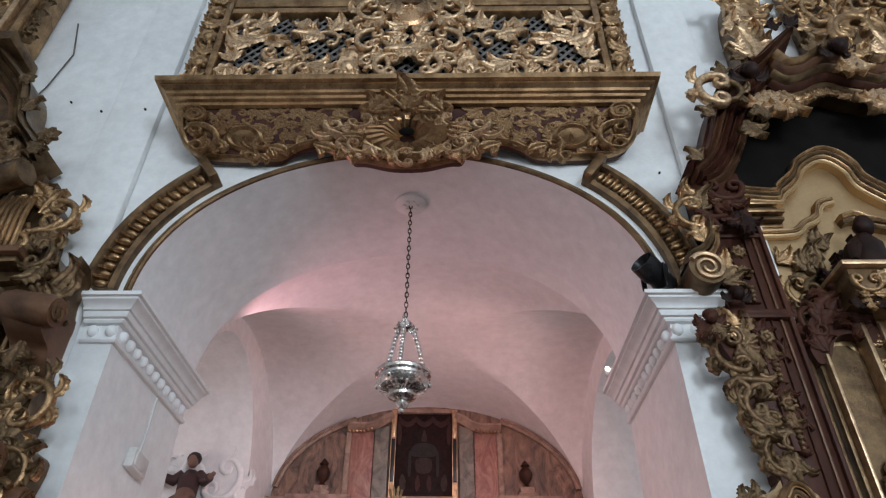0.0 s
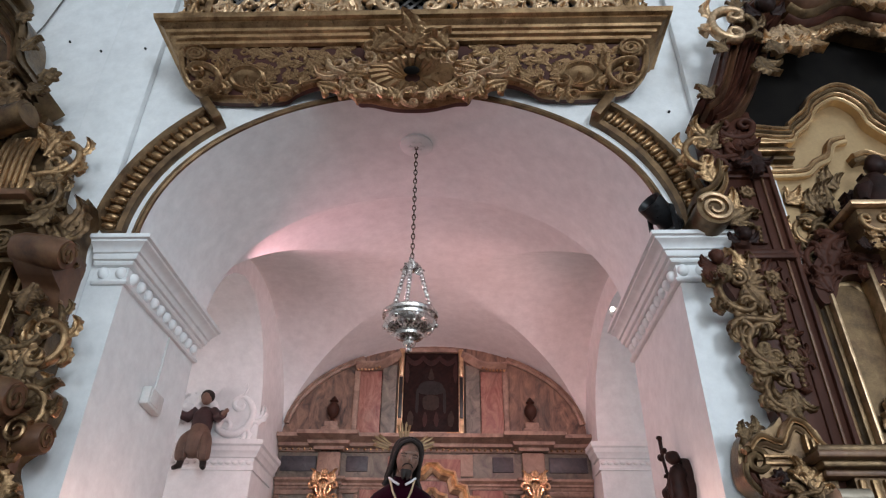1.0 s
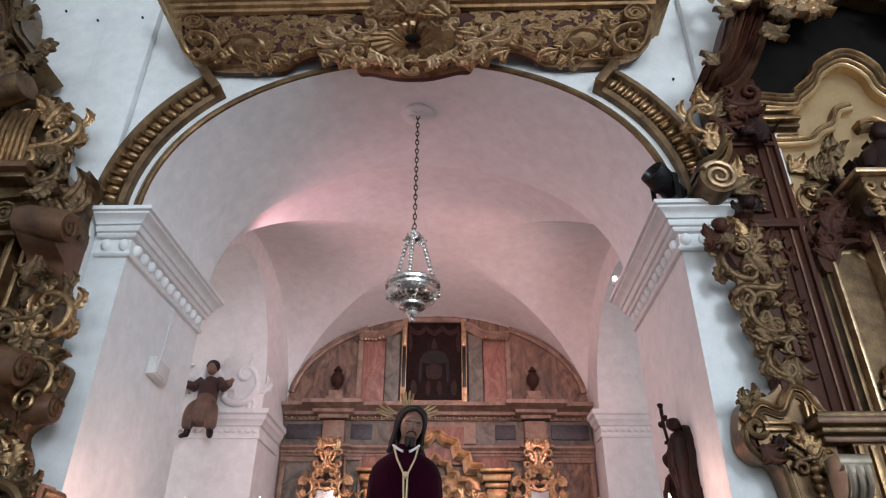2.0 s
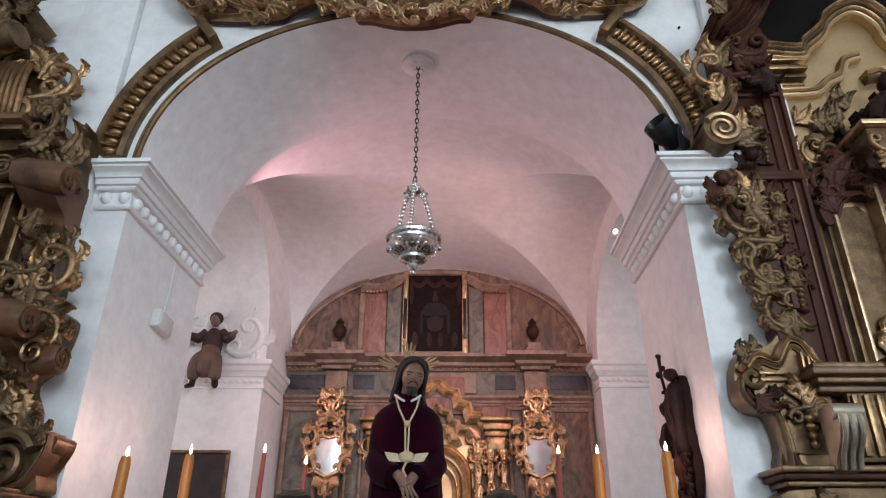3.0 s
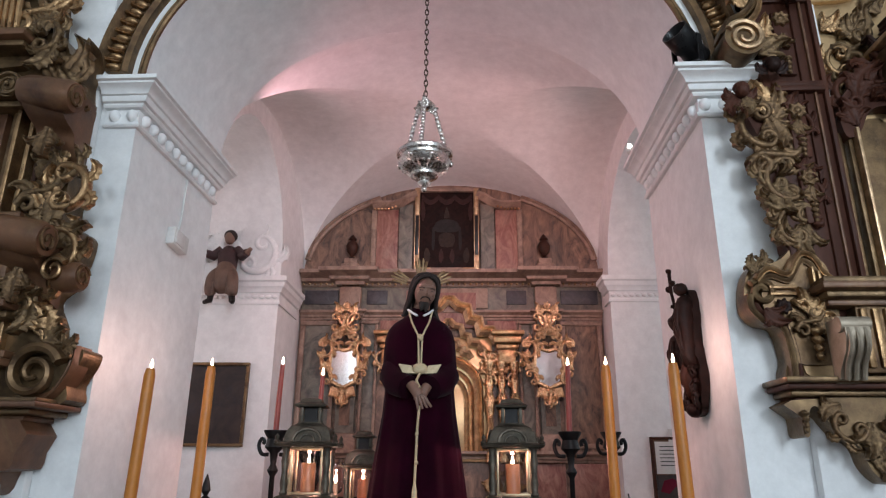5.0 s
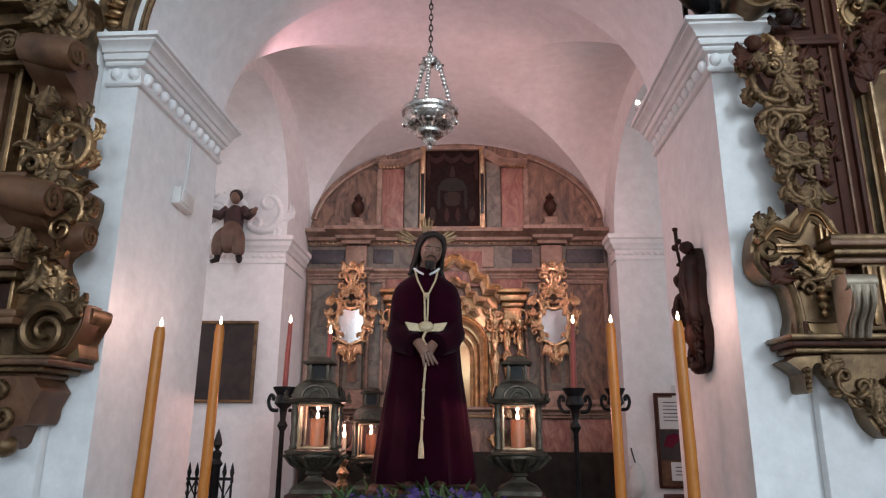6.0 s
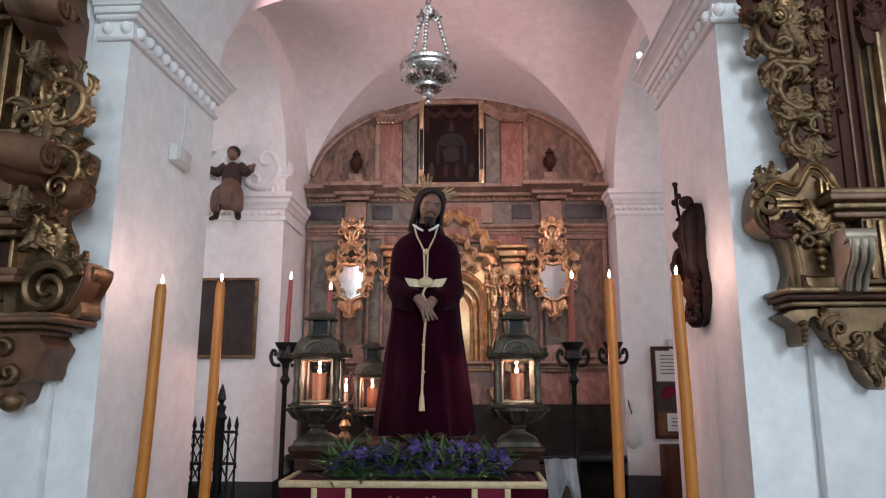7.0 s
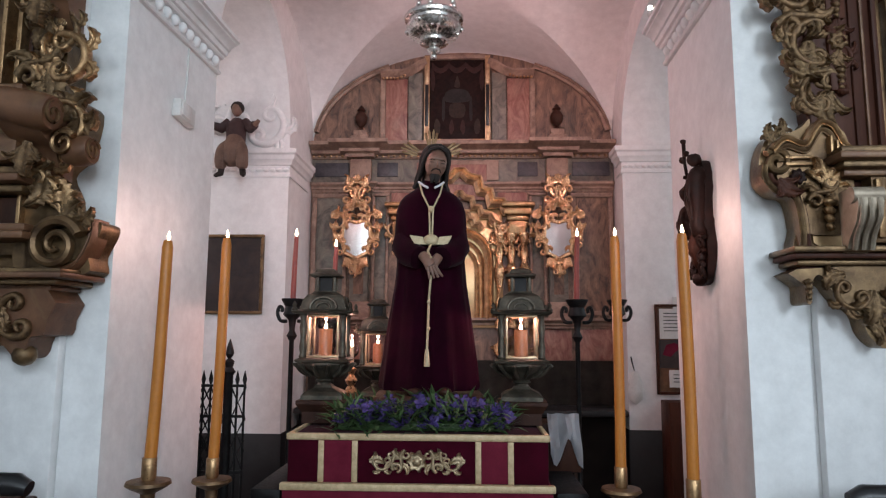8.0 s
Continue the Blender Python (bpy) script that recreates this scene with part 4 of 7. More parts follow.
slab("stone_tablet", -0.35, 0.33, 3.32, 3.55, 0.05, STUCCO)
slab("tablet_field", -0.28, 0.20, 3.1, 3.5, 0.06, MARBLE_PINK)
bm = B()
na = [(0.2, 1.8), (0.2, 2.45)] + [(-0.1 + 0.3 * math.cos(math.pi * k / 14), 2.45 + 0.28 * math.sin(math.pi * k / 14)) for k in range(1, 14)] + [(-0.4, 2.45), (-0.4, 1.8)]
sweep(bm, [(x, -0.035, z) for x, z in na], [(-0.03, 0), (-0.03, 0.05), (0.0, 0.08), (0.03, 0.04), (0.05, 0.07), (0.07, 0.0)], up=Vector((0, -1, 0)))
part("niche_arch", bm, GILT_PALE, ret)
for f in (0.8, 0.62):
    bm = B()
    sweep(bm, [(-0.1 + (x + 0.1) * f, -0.035, 1.8 + (z - 1.8) * (0.5 + 0.5 * f)) for x, z in na], [(-0.02, 0), (-0.02, 0.03), (0.0, 0.05), (0.02, 0.025), (0.03, 0)], up=Vector((0, -1, 0)))
    part("inner_arch", bm, GILT_PALE, ret)
slab("niche_door", -0.38, 0.18, 1.8, 2.45, 0.042, PANEL_GILT, 0.004)
for xc in (-0.62, -0.5, 0.33, 0.46, 0.6):
    bm = B()
    lathe(bm, [(0.05, 1.7), (0.05, 1.76), (0.03, 1.8), (0.045, 1.95), (0.02, 2.05), (0.05, 2.25), (0.055, 2.35), (0.03, 2.4), (0.045, 2.5), (0.03, 2.6), (0.06, 2.68), (0.06, 2.72)], (xc, -0.09, 0), 12)
    part("column", bm, GILT_BRIGHT, ret)
    for k in range(4):
        orn("husk" if k % 2 else "acanthus", GILT_BRIGHT, ret, xc, 1.85 + 0.24 * k, -0.13, 0.13)
carved_field(ret, GILT_BRIGHT, 0.22, 0.66, 2.5, 2.84, -0.07, 0.14, 31, centre=-0.1, fill=0.8)
carved_field(ret, GILT, 0.26, 0.68, 1.4, 1.75, -0.08, 0.15, 33, centre=-0.1, fill=0.7)

altar = thing("altar_table", pose(-0.1, 6.95, 0), "dark altar table with grey frontal against the altarpiece", "altar")
bm = B()
box(bm, -1.6, 1.6, -0.22, 0.24, 0, 0.84)
part("body", bm, DARK, altar)
bm = B()
box(bm, -1.64, 1.66, -0.32, 0.25, 0.84, 0.9, 0.012)
part("top", bm, BLACK_STONE, altar)
bm = B()
rows_ = []
for z in (0.9, 1.05, 1.2, 1.36):
    rows_.append([bm.verts.new((-1.62 + 3.24 * k / 120, 0.17 + (0.012 + 0.01 * (1.36 - z)) * math.sin(k * 0.62 + 1.3 * math.sin(k * 0.21)), z)) for k in range(121)])
for ra, rb in zip(rows_, rows_[1:]):
    for k in range(120):
        bm.faces.new((ra[k], ra[k + 1], rb[k + 1], rb[k]))
bmesh.ops.solidify(bm, geom=bm.faces[:], thickness=0.008)
o = part("frontal_hanging", bm, FRONTAL, altar, "dark grey pleated hanging")


# ---- gilded mirrors ----
def gilt_mirror(x):
    th = thing("wall_mirror", pose(x, 6.99, 2.78), "ornate gilded rocaille mirror hanging on the altarpiece", "mirror", "gilded mirrors on the altarpiece")
    outl = [(-0.13, 0.02), (-0.14, -0.14), (-0.11, -0.27), (0, -0.33), (0.11, -0.27), (0.14, -0.14), (0.13, 0.02), (0.07, 0.06), (0, 0.04), (-0.07, 0.06)]
    b = B()
    prism(b, outl, 0.0, 0.02)
    part("mirror_glass", b, MIRROR, th, smooth=0)
    b = B()
    tube(b, [(px * 1.12, 0.0, pz * 1.05) for px, pz in outl + outl[:1]], 0.022, 6)
    part("inner_frame", b, GILT_BRIGHT, th)
    b = B()
    box(b, -0.03, 0.03, 0.02, 0.16, -0.1, 0.1)
    part("hanger", b, GILT_DARK, th)
    for sg in (-1, 1):
        for k, px, pz, sz, a in (("c_scroll", 0.215, 0.06, 0.17, 0), ("acanthus", 0.205, -0.1, 0.13, -40), ("c_scroll", 0.19, -0.24, 0.15, -30), ("flame_leaf", 0.22, 0.15, 0.15, 30), ("acanthus", 0.08, -0.4, 0.14, 150), ("s_scroll", 0.1, 0.13, 0.15, 30), ("c_scroll", 0.11, 0.35, 0.19, 0), ("acanthus", 0.07, 0.24, 0.15, -20), ("flame_leaf", 0.09, 0.5, 0.15, -20), ("c_scroll", 0.06, -0.45, 0.14, -30), ("acanthus", 0.24, -0.0, 0.12, -70)):
            orn(k, GILT_BRIGHT, th, sg * px, pz, -0.015, sz, sg * a, sg < 0)
    orn("shell", GILT_BRIGHT, th, 0, 0.2, -0.02, 0.17)
    b = B()
    tube(b, [(0.075 * math.cos(2 * math.pi * k / 16), 0.0, 0.40 + 0.085 * math.sin(2 * math.pi * k / 16)) for k in range(17)], 0.018, 6)
    part("wreath", b, GILT_BRIGHT, th)
    orn("rosette", GILT_BRIGHT, th, 0, 0.53, -0.01, 0.1)
    orn("flame_leaf", GILT_BRIGHT, th, 0, -0.49, -0.01, 0.13, 180)
    return th


gilt_mirror(-1.24 * 0.975)
gilt_mirror(0.98 * 0.975)


# ---- hanging silver lamp ----
lamp = thing("hanging_lamp", pose(-0.2, 3.6, 0), "silver sanctuary lamp hanging from the arch on a chain", "lamp")
bm = B()
lathe(bm, [(0.02, 3.225), (0.036, 3.24), (0.04, 3.255), (0.022, 3.268), (0.06, 3.278), (0.082, 3.292), (0.085, 3.306), (0.066, 3.318), (0.07, 3.326), (0.118, 3.338), (0.15, 3.358), (0.16, 3.38), (0.155, 3.396), (0.142, 3.404), (0.145, 3.418), (0.168, 3.424), (0.172, 3.44), (0.166, 3.45), (0.13, 3.452), (0.125, 3.435)], n=32)
part("bowl", bm, SILVER, lamp)
bm = B()
ball(bm, (0, 0, 3.212), 0.019)
part("finial", bm, SILVER, lamp)
bm = B()
lathe(bm, [(0.02, 3.80), (0.05, 3.79), (0.06, 3.765), (0.02, 3.75)][::-1], n=14)
part("crown", bm, SILVER, lamp)
for k in range(3):
    a = radians(-95 + 120 * k)
    orn("acanthus", SILVER, lamp, 0.04 * math.cos(a), 3.77, 0.05 * math.sin(a), 0.08)
    for i in range(13):
        f = (i + 0.5) / 13
        r = 0.055 + 0.105 * f
        bm = B()
        ball(bm, (r * math.cos(a), r * math.sin(a), 3.77 - 0.34 * f), 0.015, (1.1, 1, 1.45), 2)
        part("chain_bead", bm, SILVER, lamp)
    for sg in (-0.4, 0.4):
        bm = B()
        x, y = 0.158 * math.cos(a + sg), 0.158 * math.sin(a + sg)
        ball(bm, (x, y, 3.376), 0.017, (1, 1, 1.1), 2)
        part("boss", bm, SILVER, lamp)
for k in range(24):
    a = 2 * math.pi * k / 24
    bm = B()
    tube(bm, [(0.075 * math.cos(a), 0.075 * math.sin(a), 3.322), (0.14 * math.cos(a), 0.14 * math.sin(a), 3.346)], 0.009, 6)
    part("gadroon", bm, SILVER, lamp)
n_link = 26
for k in range(n_link):
    z0 = 3.80 + (4.785 - 3.80) * k / n_link
    h = (4.785 - 3.80) / n_link
    bm = B()
    ring = []
    for i in range(11):
        a = 2 * math.pi * i / 10
        w, v = 0.011 * math.cos(a), h * 0.5 + (h * 0.62) * math.sin(a)
        ring.append((w, 0.0, z0 + v) if k % 2 else (0.0, w, z0 + v))
    tube(bm, ring, 0.0042, 5)
    part("chain_link", bm, BRONZE, lamp)
bm = B()
lathe(bm, [(0.1, -0.012), (0.115, -0.006), (0.117, 0.02), (0.07, 0.03)], (0, 0, 4.783), 24)
part("ceiling_rose", bm, PLASTER, lamp, "round plaster ceiling rose")
for k in range(6):
    a = 2 * math.pi * k / 6
    bm = B()
    ball(bm, (0.045 * math.cos(a), 0.045 * math.sin(a), 4.768), 0.02, (1, 1, 0.5), 1)
    part("petal", bm, PLASTER, lamp)


# ---- processional platform ----
PX, PYF, PZ = -0.295, 3.9, 1.07
plat = thing("processional_platform", pose(PX, PYF, 0), "maroon velvet processional platform with cream braid trim", "platform")


def pl(name, x0, x1, y0, y1, z0, z1, mat, bevel=0.006, label=""):
    b = B()
    box(b, x0, x1, y0, y1, z0, z1, bevel)
    return part(name, b, mat, plat, label)


pl("deck", -0.75, 0.75, 0.0, 1.5, 0.79, 1.055, MAROON)
pl("lower_tier", -0.77, 0.77, -0.03, 1.53, 0.12, 0.785, CRIMSON, label="crimson velvet skirt")
pl("top_braid", -0.76, 0.76, -0.012, 0.02, 1.03, 1.07, CREAM_BRAID, 0.01)
pl("top_braid", -0.76, -0.73, 0.02, 1.5, 1.03, 1.07, CREAM_BRAID, 0.01)
pl("top_braid", 0.73, 0.76, 0.02, 1.5, 1.03, 1.07, CREAM_BRAID, 0.01)
pl("lower_braid", -0.785, 0.785, -0.045, 0.0, 0.755, 0.797, CREAM_BRAID, 0.01)
for x in (-0.555, -0.36, 0.35, 0.535):
    pl("upright_braid", x - 0.017, x + 0.017, -0.012, 0.004, 0.797, 1.03, CREAM_BRAID, 0.004)
for x0, x1 in ((-0.538, -0.377), (0.367, 0.518)):
    pl("side_panel", x0, x1, -0.006, 0.004, 0.797, 1.03, CRIMSON, 0.002, "faded crimson velvet panel")
pl("beam", -0.98, -0.8, 0.05, 1.5, 0.66, 0.74, IRON, 0.01)
pl("beam", 0.8, 0.98, 0.05, 1.5, 0.66, 0.74, IRON, 0.01)
pl("foot", -0.7, -0.6, 0.05, 0.15, 0.0, 0.12, DARK_WOOD)
pl("foot", 0.6, 0.7, 0.05, 0.15, 0.0, 0.12, DARK_WOOD)
for sg in (-1, 1):
    orn("s_scroll", BRASS, plat, sg * 0.09, 0.918, -0.004, 0.12, 75 * sg, sg < 0)
    orn("c_scroll", BRASS, plat, sg * 0.2, 0.918, -0.004, 0.1, 90 * sg, sg < 0)
    orn("acanthus", BRASS, plat, sg * 0.23, 0.918, -0.004, 0.09, 90 * sg, sg < 0)
    orn("s_scroll", BRASS, plat, sg * 0.14, 0.92, -0.004, 0.095, -60 * sg, sg > 0)
orn("rosette", BRASS, plat, 0, 0.918, -0.006, 0.13)

# ---- robed statue: one plain mesh ----
bm = B()
mats_at = []


def tint(start, index):
    bm.faces.ensure_lookup_table()
    for f in bm.faces[start:]:
        f.material_index = index


def body_ring(z, rx, ry, folds, cy=0.0, n=56):
    ring = []
    for k in range(n):
        a = 2 * math.pi * k / n
        w = 1 + folds * (math.sin(9 * a + z * 1.5) * 0.55 + math.sin(17 * a + 2.0 + z) * 0.35)
        ring.append(bm.verts.new((rx * w * math.cos(a), cy + ry * w * math.sin(a), z)))
    return ring


rings = [body_ring(*r) for r in ((0.0, 0.30, 0.22, 0.11), (0.02, 0.305, 0.225, 0.11), (0.2, 0.285, 0.21, 0.1), (0.45, 0.255, 0.19, 0.08), (0.7, 0.225, 0.17, 0.055), (0.86, 0.215, 0.16, 0.03), (0.93, 0.228, 0.158, 0.025), (1.02, 0.232, 0.155, 0.02), (1.12, 0.228, 0.152, 0.016), (1.2, 0.222, 0.147, 0.012), (1.265, 0.203, 0.135, 0.008), (1.31, 0.17, 0.118, 0.004), (1.345, 0.12, 0.1, 0.0), (1.385, 0.068, 0.078, 0.0), (1.42, 0.055, 0.06, 0.0))]
for a, b in zip(rings, rings[1:]):
    for k in range(56):
        bm.faces.new((a[k], a[(k + 1) % 56], b[(k + 1) % 56], b[k]))
bm.faces.new(rings[0][::-1]), bm.faces.new(rings[-1])
for sg in (-1, 1):
    tube(bm, [(sg * 0.175, -0.03, 1.02), (sg * 0.17, -0.07, 0.95), (sg * 0.13, -0.15, 0.89), (sg * 0.07, -0.205, 0.86)], [0.06, 0.08, 0.086, 0.078], 12)
n0 = len(bm.faces)
# hands, neck, head
tube(bm, [(-0.055, -0.225, 0.88), (-0.025, -0.262, 0.845), (0.0, -0.27, 0.80)], [0.03, 0.036, 0.034], 10, 0.7)
tube(bm, [(0.05, -0.225, 0.87), (0.02, -0.25, 0.83), (-0.01, -0.255, 0.77)], [0.028, 0.034, 0.03], 10, 0.7)
for k in range(4):
    tube(bm, [(-0.022 + 0.016 * k, -0.274, 0.80), (-0.014 + 0.022 * k, -0.28, 0.755), (-0.008 + 0.026 * k, -0.272, 0.715 + 0.006 * k)], [0.011, 0.0095, 0.007], 7)
tube(bm, [(0, 0, 1.38), (0, -0.01, 1.47)], [0.055, 0.05], 12)
ball(bm, (0, -0.052, 1.535), 0.085, (0.8, 0.98, 1.2), 3)
ball(bm, (0, -0.11, 1.572), 0.045, (1.2, 0.55, 0.5), 2)
tube(bm, [(0, -0.132, 1.56), (0, -0.147, 1.53), (0, -0.14, 1.518)], [0.007, 0.013, 0.011], 8)
for sg in (-1, 1):
    ball(bm, (sg * 0.038, -0.108, 1.527), 0.019, (1, 0.7, 1.0), 2)
tint(n0, 1)
n0 = len(bm.faces)
# hair and beard
ball(bm, (0.005, 0.03, 1.572), 0.09, (0.94, 1.02, 1.06), 3)
for k in range(26):
    a = math.pi * (k / 25)
    rx_ = 0.088 + 0.006 * math.sin(k * 2.7)
    tube(bm, smooth_curve([(0.01 * math.cos(a), -0.04, 1.665), (rx_ * 0.75 * math.cos(a), -0.035 + 0.09 * math.sin(a), 1.64), (rx_ * math.cos(a), -0.02 + 0.12 * math.sin(a), 1.57), (rx_ * 1.02 * math.cos(a), 0.0 + 0.1 * math.sin(a), 1.48 + 0.01 * math.sin(k * 3.1)), ((rx_ + 0.012) * math.cos(a + 0.1 * math.sin(k)), 0.0 + 0.09 * math.sin(a), 1.41), ((rx_ + 0.022) * math.cos(a), 0.0 + 0.08 * math.sin(a), 1.365 + 0.02 * math.sin(k * 1.7))], 3), [0.011] * 12 + [0.009, 0.008, 0.006, 0.003], 6)
for sg in (-1, 1):
    tube(bm, smooth_curve([(sg * 0.0, -0.075, 1.652), (sg * 0.056, -0.066, 1.622), (sg * 0.08, -0.04, 1.55), (sg * 0.086, -0.015, 1.475), (sg * 0.09, 0.0, 1.42), (sg * 0.115, 0.0, 1.37 if sg < 0 else 1.34)], 4), 0.0125, 8)
    tube(bm, [(sg * 0.018, -0.128, 1.562), (sg * 0.034, -0.124, 1.567), (sg * 0.052, -0.108, 1.558)], [0.004, 0.004, 0.002], 6)
    tube(bm, [(sg * 0.022, -0.128, 1.546), (sg * 0.046, -0.115, 1.545)], 0.0025, 6)
    tube(bm, [(0, -0.134, 1.505), (sg * 0.02, -0.129, 1.5), (sg * 0.032, -0.118, 1.482)], [0.0035, 0.0045, 0.003], 8)
ball(bm, (0, -0.092, 1.455), 0.04, (0.9, 0.7, 0.8), 2)
for sg in (-1, 1):
    tube(bm, [(sg * 0.012, -0.098, 1.455), (sg * 0.014, -0.112, 1.428), (sg * 0.014, -0.114, 1.405)], [0.024, 0.017, 0.005], 8)
tint(n0, 2)
bow = pose(0.006, -0.02, 1.42, 15, 7, 8) @ pose(0, 0, -1.42)
for v in bm.verts:
    if v.co.z > 1.43 or (v.co.z > 1.36 and v.co.y < -0.08):
        v.co = bow @ v.co
n0 = len(bm.faces)
# collar, belt, cord and tassel
for sg in (-1, 1):
    tube(bm, [(sg * 0.08, -0.06, 1.40), (sg * 0.05, -0.115, 1.365), (sg * 0.02, -0.13, 1.345)], 0.008, 6)
tint(n0, 4)
n0 = len(bm.faces)
prism(bm, [(-0.13, 1.01), (-0.05, 1.0), (-0.04, 0.96), (0.04, 0.96), (0.05, 1.0), (0.13, 1.01), (0.10, 0.95), (-0.10, 0.95)][::-1], -0.20, -0.15)
ball(bm, (0, -0.195, 0.98), 0.045, (1.1, 0.5, 0.85), 2)
for sg in (-1, 1):
    tube(bm, [(sg * 0.075, -0.07, 1.39), (sg * 0.055, -0.14, 1.30), (sg * 0.012, -0.165, 1.2), (sg * 0.007, -0.172, 1.02)], 0.006, 6)
ball(bm, (0, -0.168, 1.19), 0.02, (1, 1, 1.2), 2)
tube(bm, [(0, -0.2, 0.95), (-0.02, -0.235, 0.9), (0.0, -0.28, 0.85)], 0.008, 6)
tube(bm, [(0.0, -0.265, 0.74), (-0.01, -0.24, 0.6), (-0.015, -0.236, 0.42), (-0.02, -0.235, 0.27)], 0.0075, 8)
for z in (0.57, 0.4):
    ball(bm, (-0.012, -0.242, z), 0.012, (1, 1, 1.1), 2)
tube(bm, [(-0.02, -0.238, 0.27), (-0.02, -0.238, 0.24), (-0.02, -0.238, 0.16)], [0.009, 0.014, 0.018], 10)
tint(n0, 3)
n0 = len(bm.faces)
# three rays over the head
for a in (-62, 0, 62):
    m = pose(0, 0.03, 1.58, 0, a, 0)
    for da in (-11, -4, 4, 11):
        mm = m @ pose(0, 0, 0, 0, da, 0)
        tube(bm, [mm @ Vector((0, 0, r)) for r in (0.1, 0.15, 0.2, 0.235 - abs(da) * 0.003)], [0.006, 0.008, 0.009, 0.002], 6, 0.3)
tint(n0, 5)
n0 = len(bm.faces)
for sg in (-1, 1):
    ball(bm, (sg * 0.09, -0.17, 0.0), 0.07, (0.7, 1.4, 0.5), 2)
box(bm, -0.34, 0.34, -0.26, 0.3, -0.18, -0.03, 0.02)
tint(n0, 6)
RAY_GILT = surface("dull_gilt_rays", (0.13, 0.075, 0.035), (0.34, 0.23, 0.12), 20, (0.3, 0.5), 0.6)
st = mesh_object("robed_statue", bm, (VELVET, SKIN, HAIR, CORD, LINEN, RAY_GILT, DARK_WOOD), 50)
st.matrix_basis = pose(-0.262, 4.5, 1.275, 0, 0, 4) @ Matrix.Diagonal((1.07, 1.0, 1.0, 1))
tagged(st, "life-size robed statue in dark maroon velvet on the platform", "statue")

# ---- flower bed on the platform ----
rng = random.Random(4)
bed = thing("flower_bed", pose(PX, 4.15, 1.07), "violet iris flowers and green fern leaves on the platform", "flowers")
bm = B()
for k in range(900):
    x, y = rng.uniform(-0.52, 0.54), rng.uniform(-0.24, 0.2)
    L, a, el = rng.uniform(0.09, 0.2), rng.uniform(0, 2 * math.pi), rng.uniform(-0.1, 1.1)
    d = Vector((math.cos(a) * math.cos(el), math.sin(a) * math.cos(el), math.sin(el)))
    sd = d.cross(Vector((0, 0, 1))).normalized() * rng.uniform(0.008, 0.016)
    p = Vector((x, y, rng.uniform(0.0, 0.16) * (1 - 0.6 * abs(x))))
    v = [bm.verts.new(q) for q in (p, p + d * L * 0.5 + sd, p + d * L + Vector((0, 0, -0.03)), p + d * L * 0.5 - sd)]
    bm.faces.new(v)
o = part("foliage", bm, LEAF, bed, smooth=0)
o["kind"] = "stuff"
fb = B()
for k in range(6):
    a = 2 * math.pi * k / 6
    tip = Vector((math.cos(a), math.sin(a), 0.25 if k % 2 else 0.8)) * 0.034
    sd = Vector((-math.sin(a), math.cos(a), 0)) * 0.014
    v = [fb.verts.new(q) for q in (Vector((0, 0, 0)), tip * 0.6 + sd, tip + Vector((0, 0, -0.006)), tip * 0.6 - sd)]
    fb.faces.new(v)
ball(fb, (0, 0, 0.006), 0.008, (1, 1, 1.5), 1)
f0 = None
for k in range(230):
    x = rng.uniform(-0.52, 0.54)
    y = rng.uniform(-0.22, 0.12)
    m = pose(x, y, rng.uniform(0.03, 0.2) * (1 - 0.7 * abs(x)), rng.uniform(-50, 60), rng.uniform(-40, 40), rng.uniform(0, 360)) @ Matrix.Scale(rng.uniform(0.8, 1.4), 4)
    if f0 is None:
        f0 = o = part("iris", fb, PETAL, bed, smooth=0)
    else:
        o = new("iris", f0.data)
        o.parent = bed
    o.matrix_basis = m
bm = B()
box(bm, -0.5, 0.5, -0.08, 0.2, -0.012, 0.04, 0.02)
part("moss_tray", bm, LEAF, bed)


# ---- candles ----
FLAME_MESH = []


def flame(parent, at, size=1.0):
    if not FLAME_MESH:
        b = B()
        lathe(b, [(0.004, 0.0), (0.011, 0.012), (0.012, 0.022), (0.007, 0.042), (0.001, 0.062)], n=10)
        o = mesh_object("flame", b, FLAME, 60)
        FLAME_MESH.append(o.data)
        bpy.data.objects.remove(o)
    o = new("flame", FLAME_MESH[0])
    o.parent = parent
    o.matrix_basis = Matrix.Translation(at) @ Matrix.Scale(size, 4)
    o["label"] = "bright candle flame"
    return o


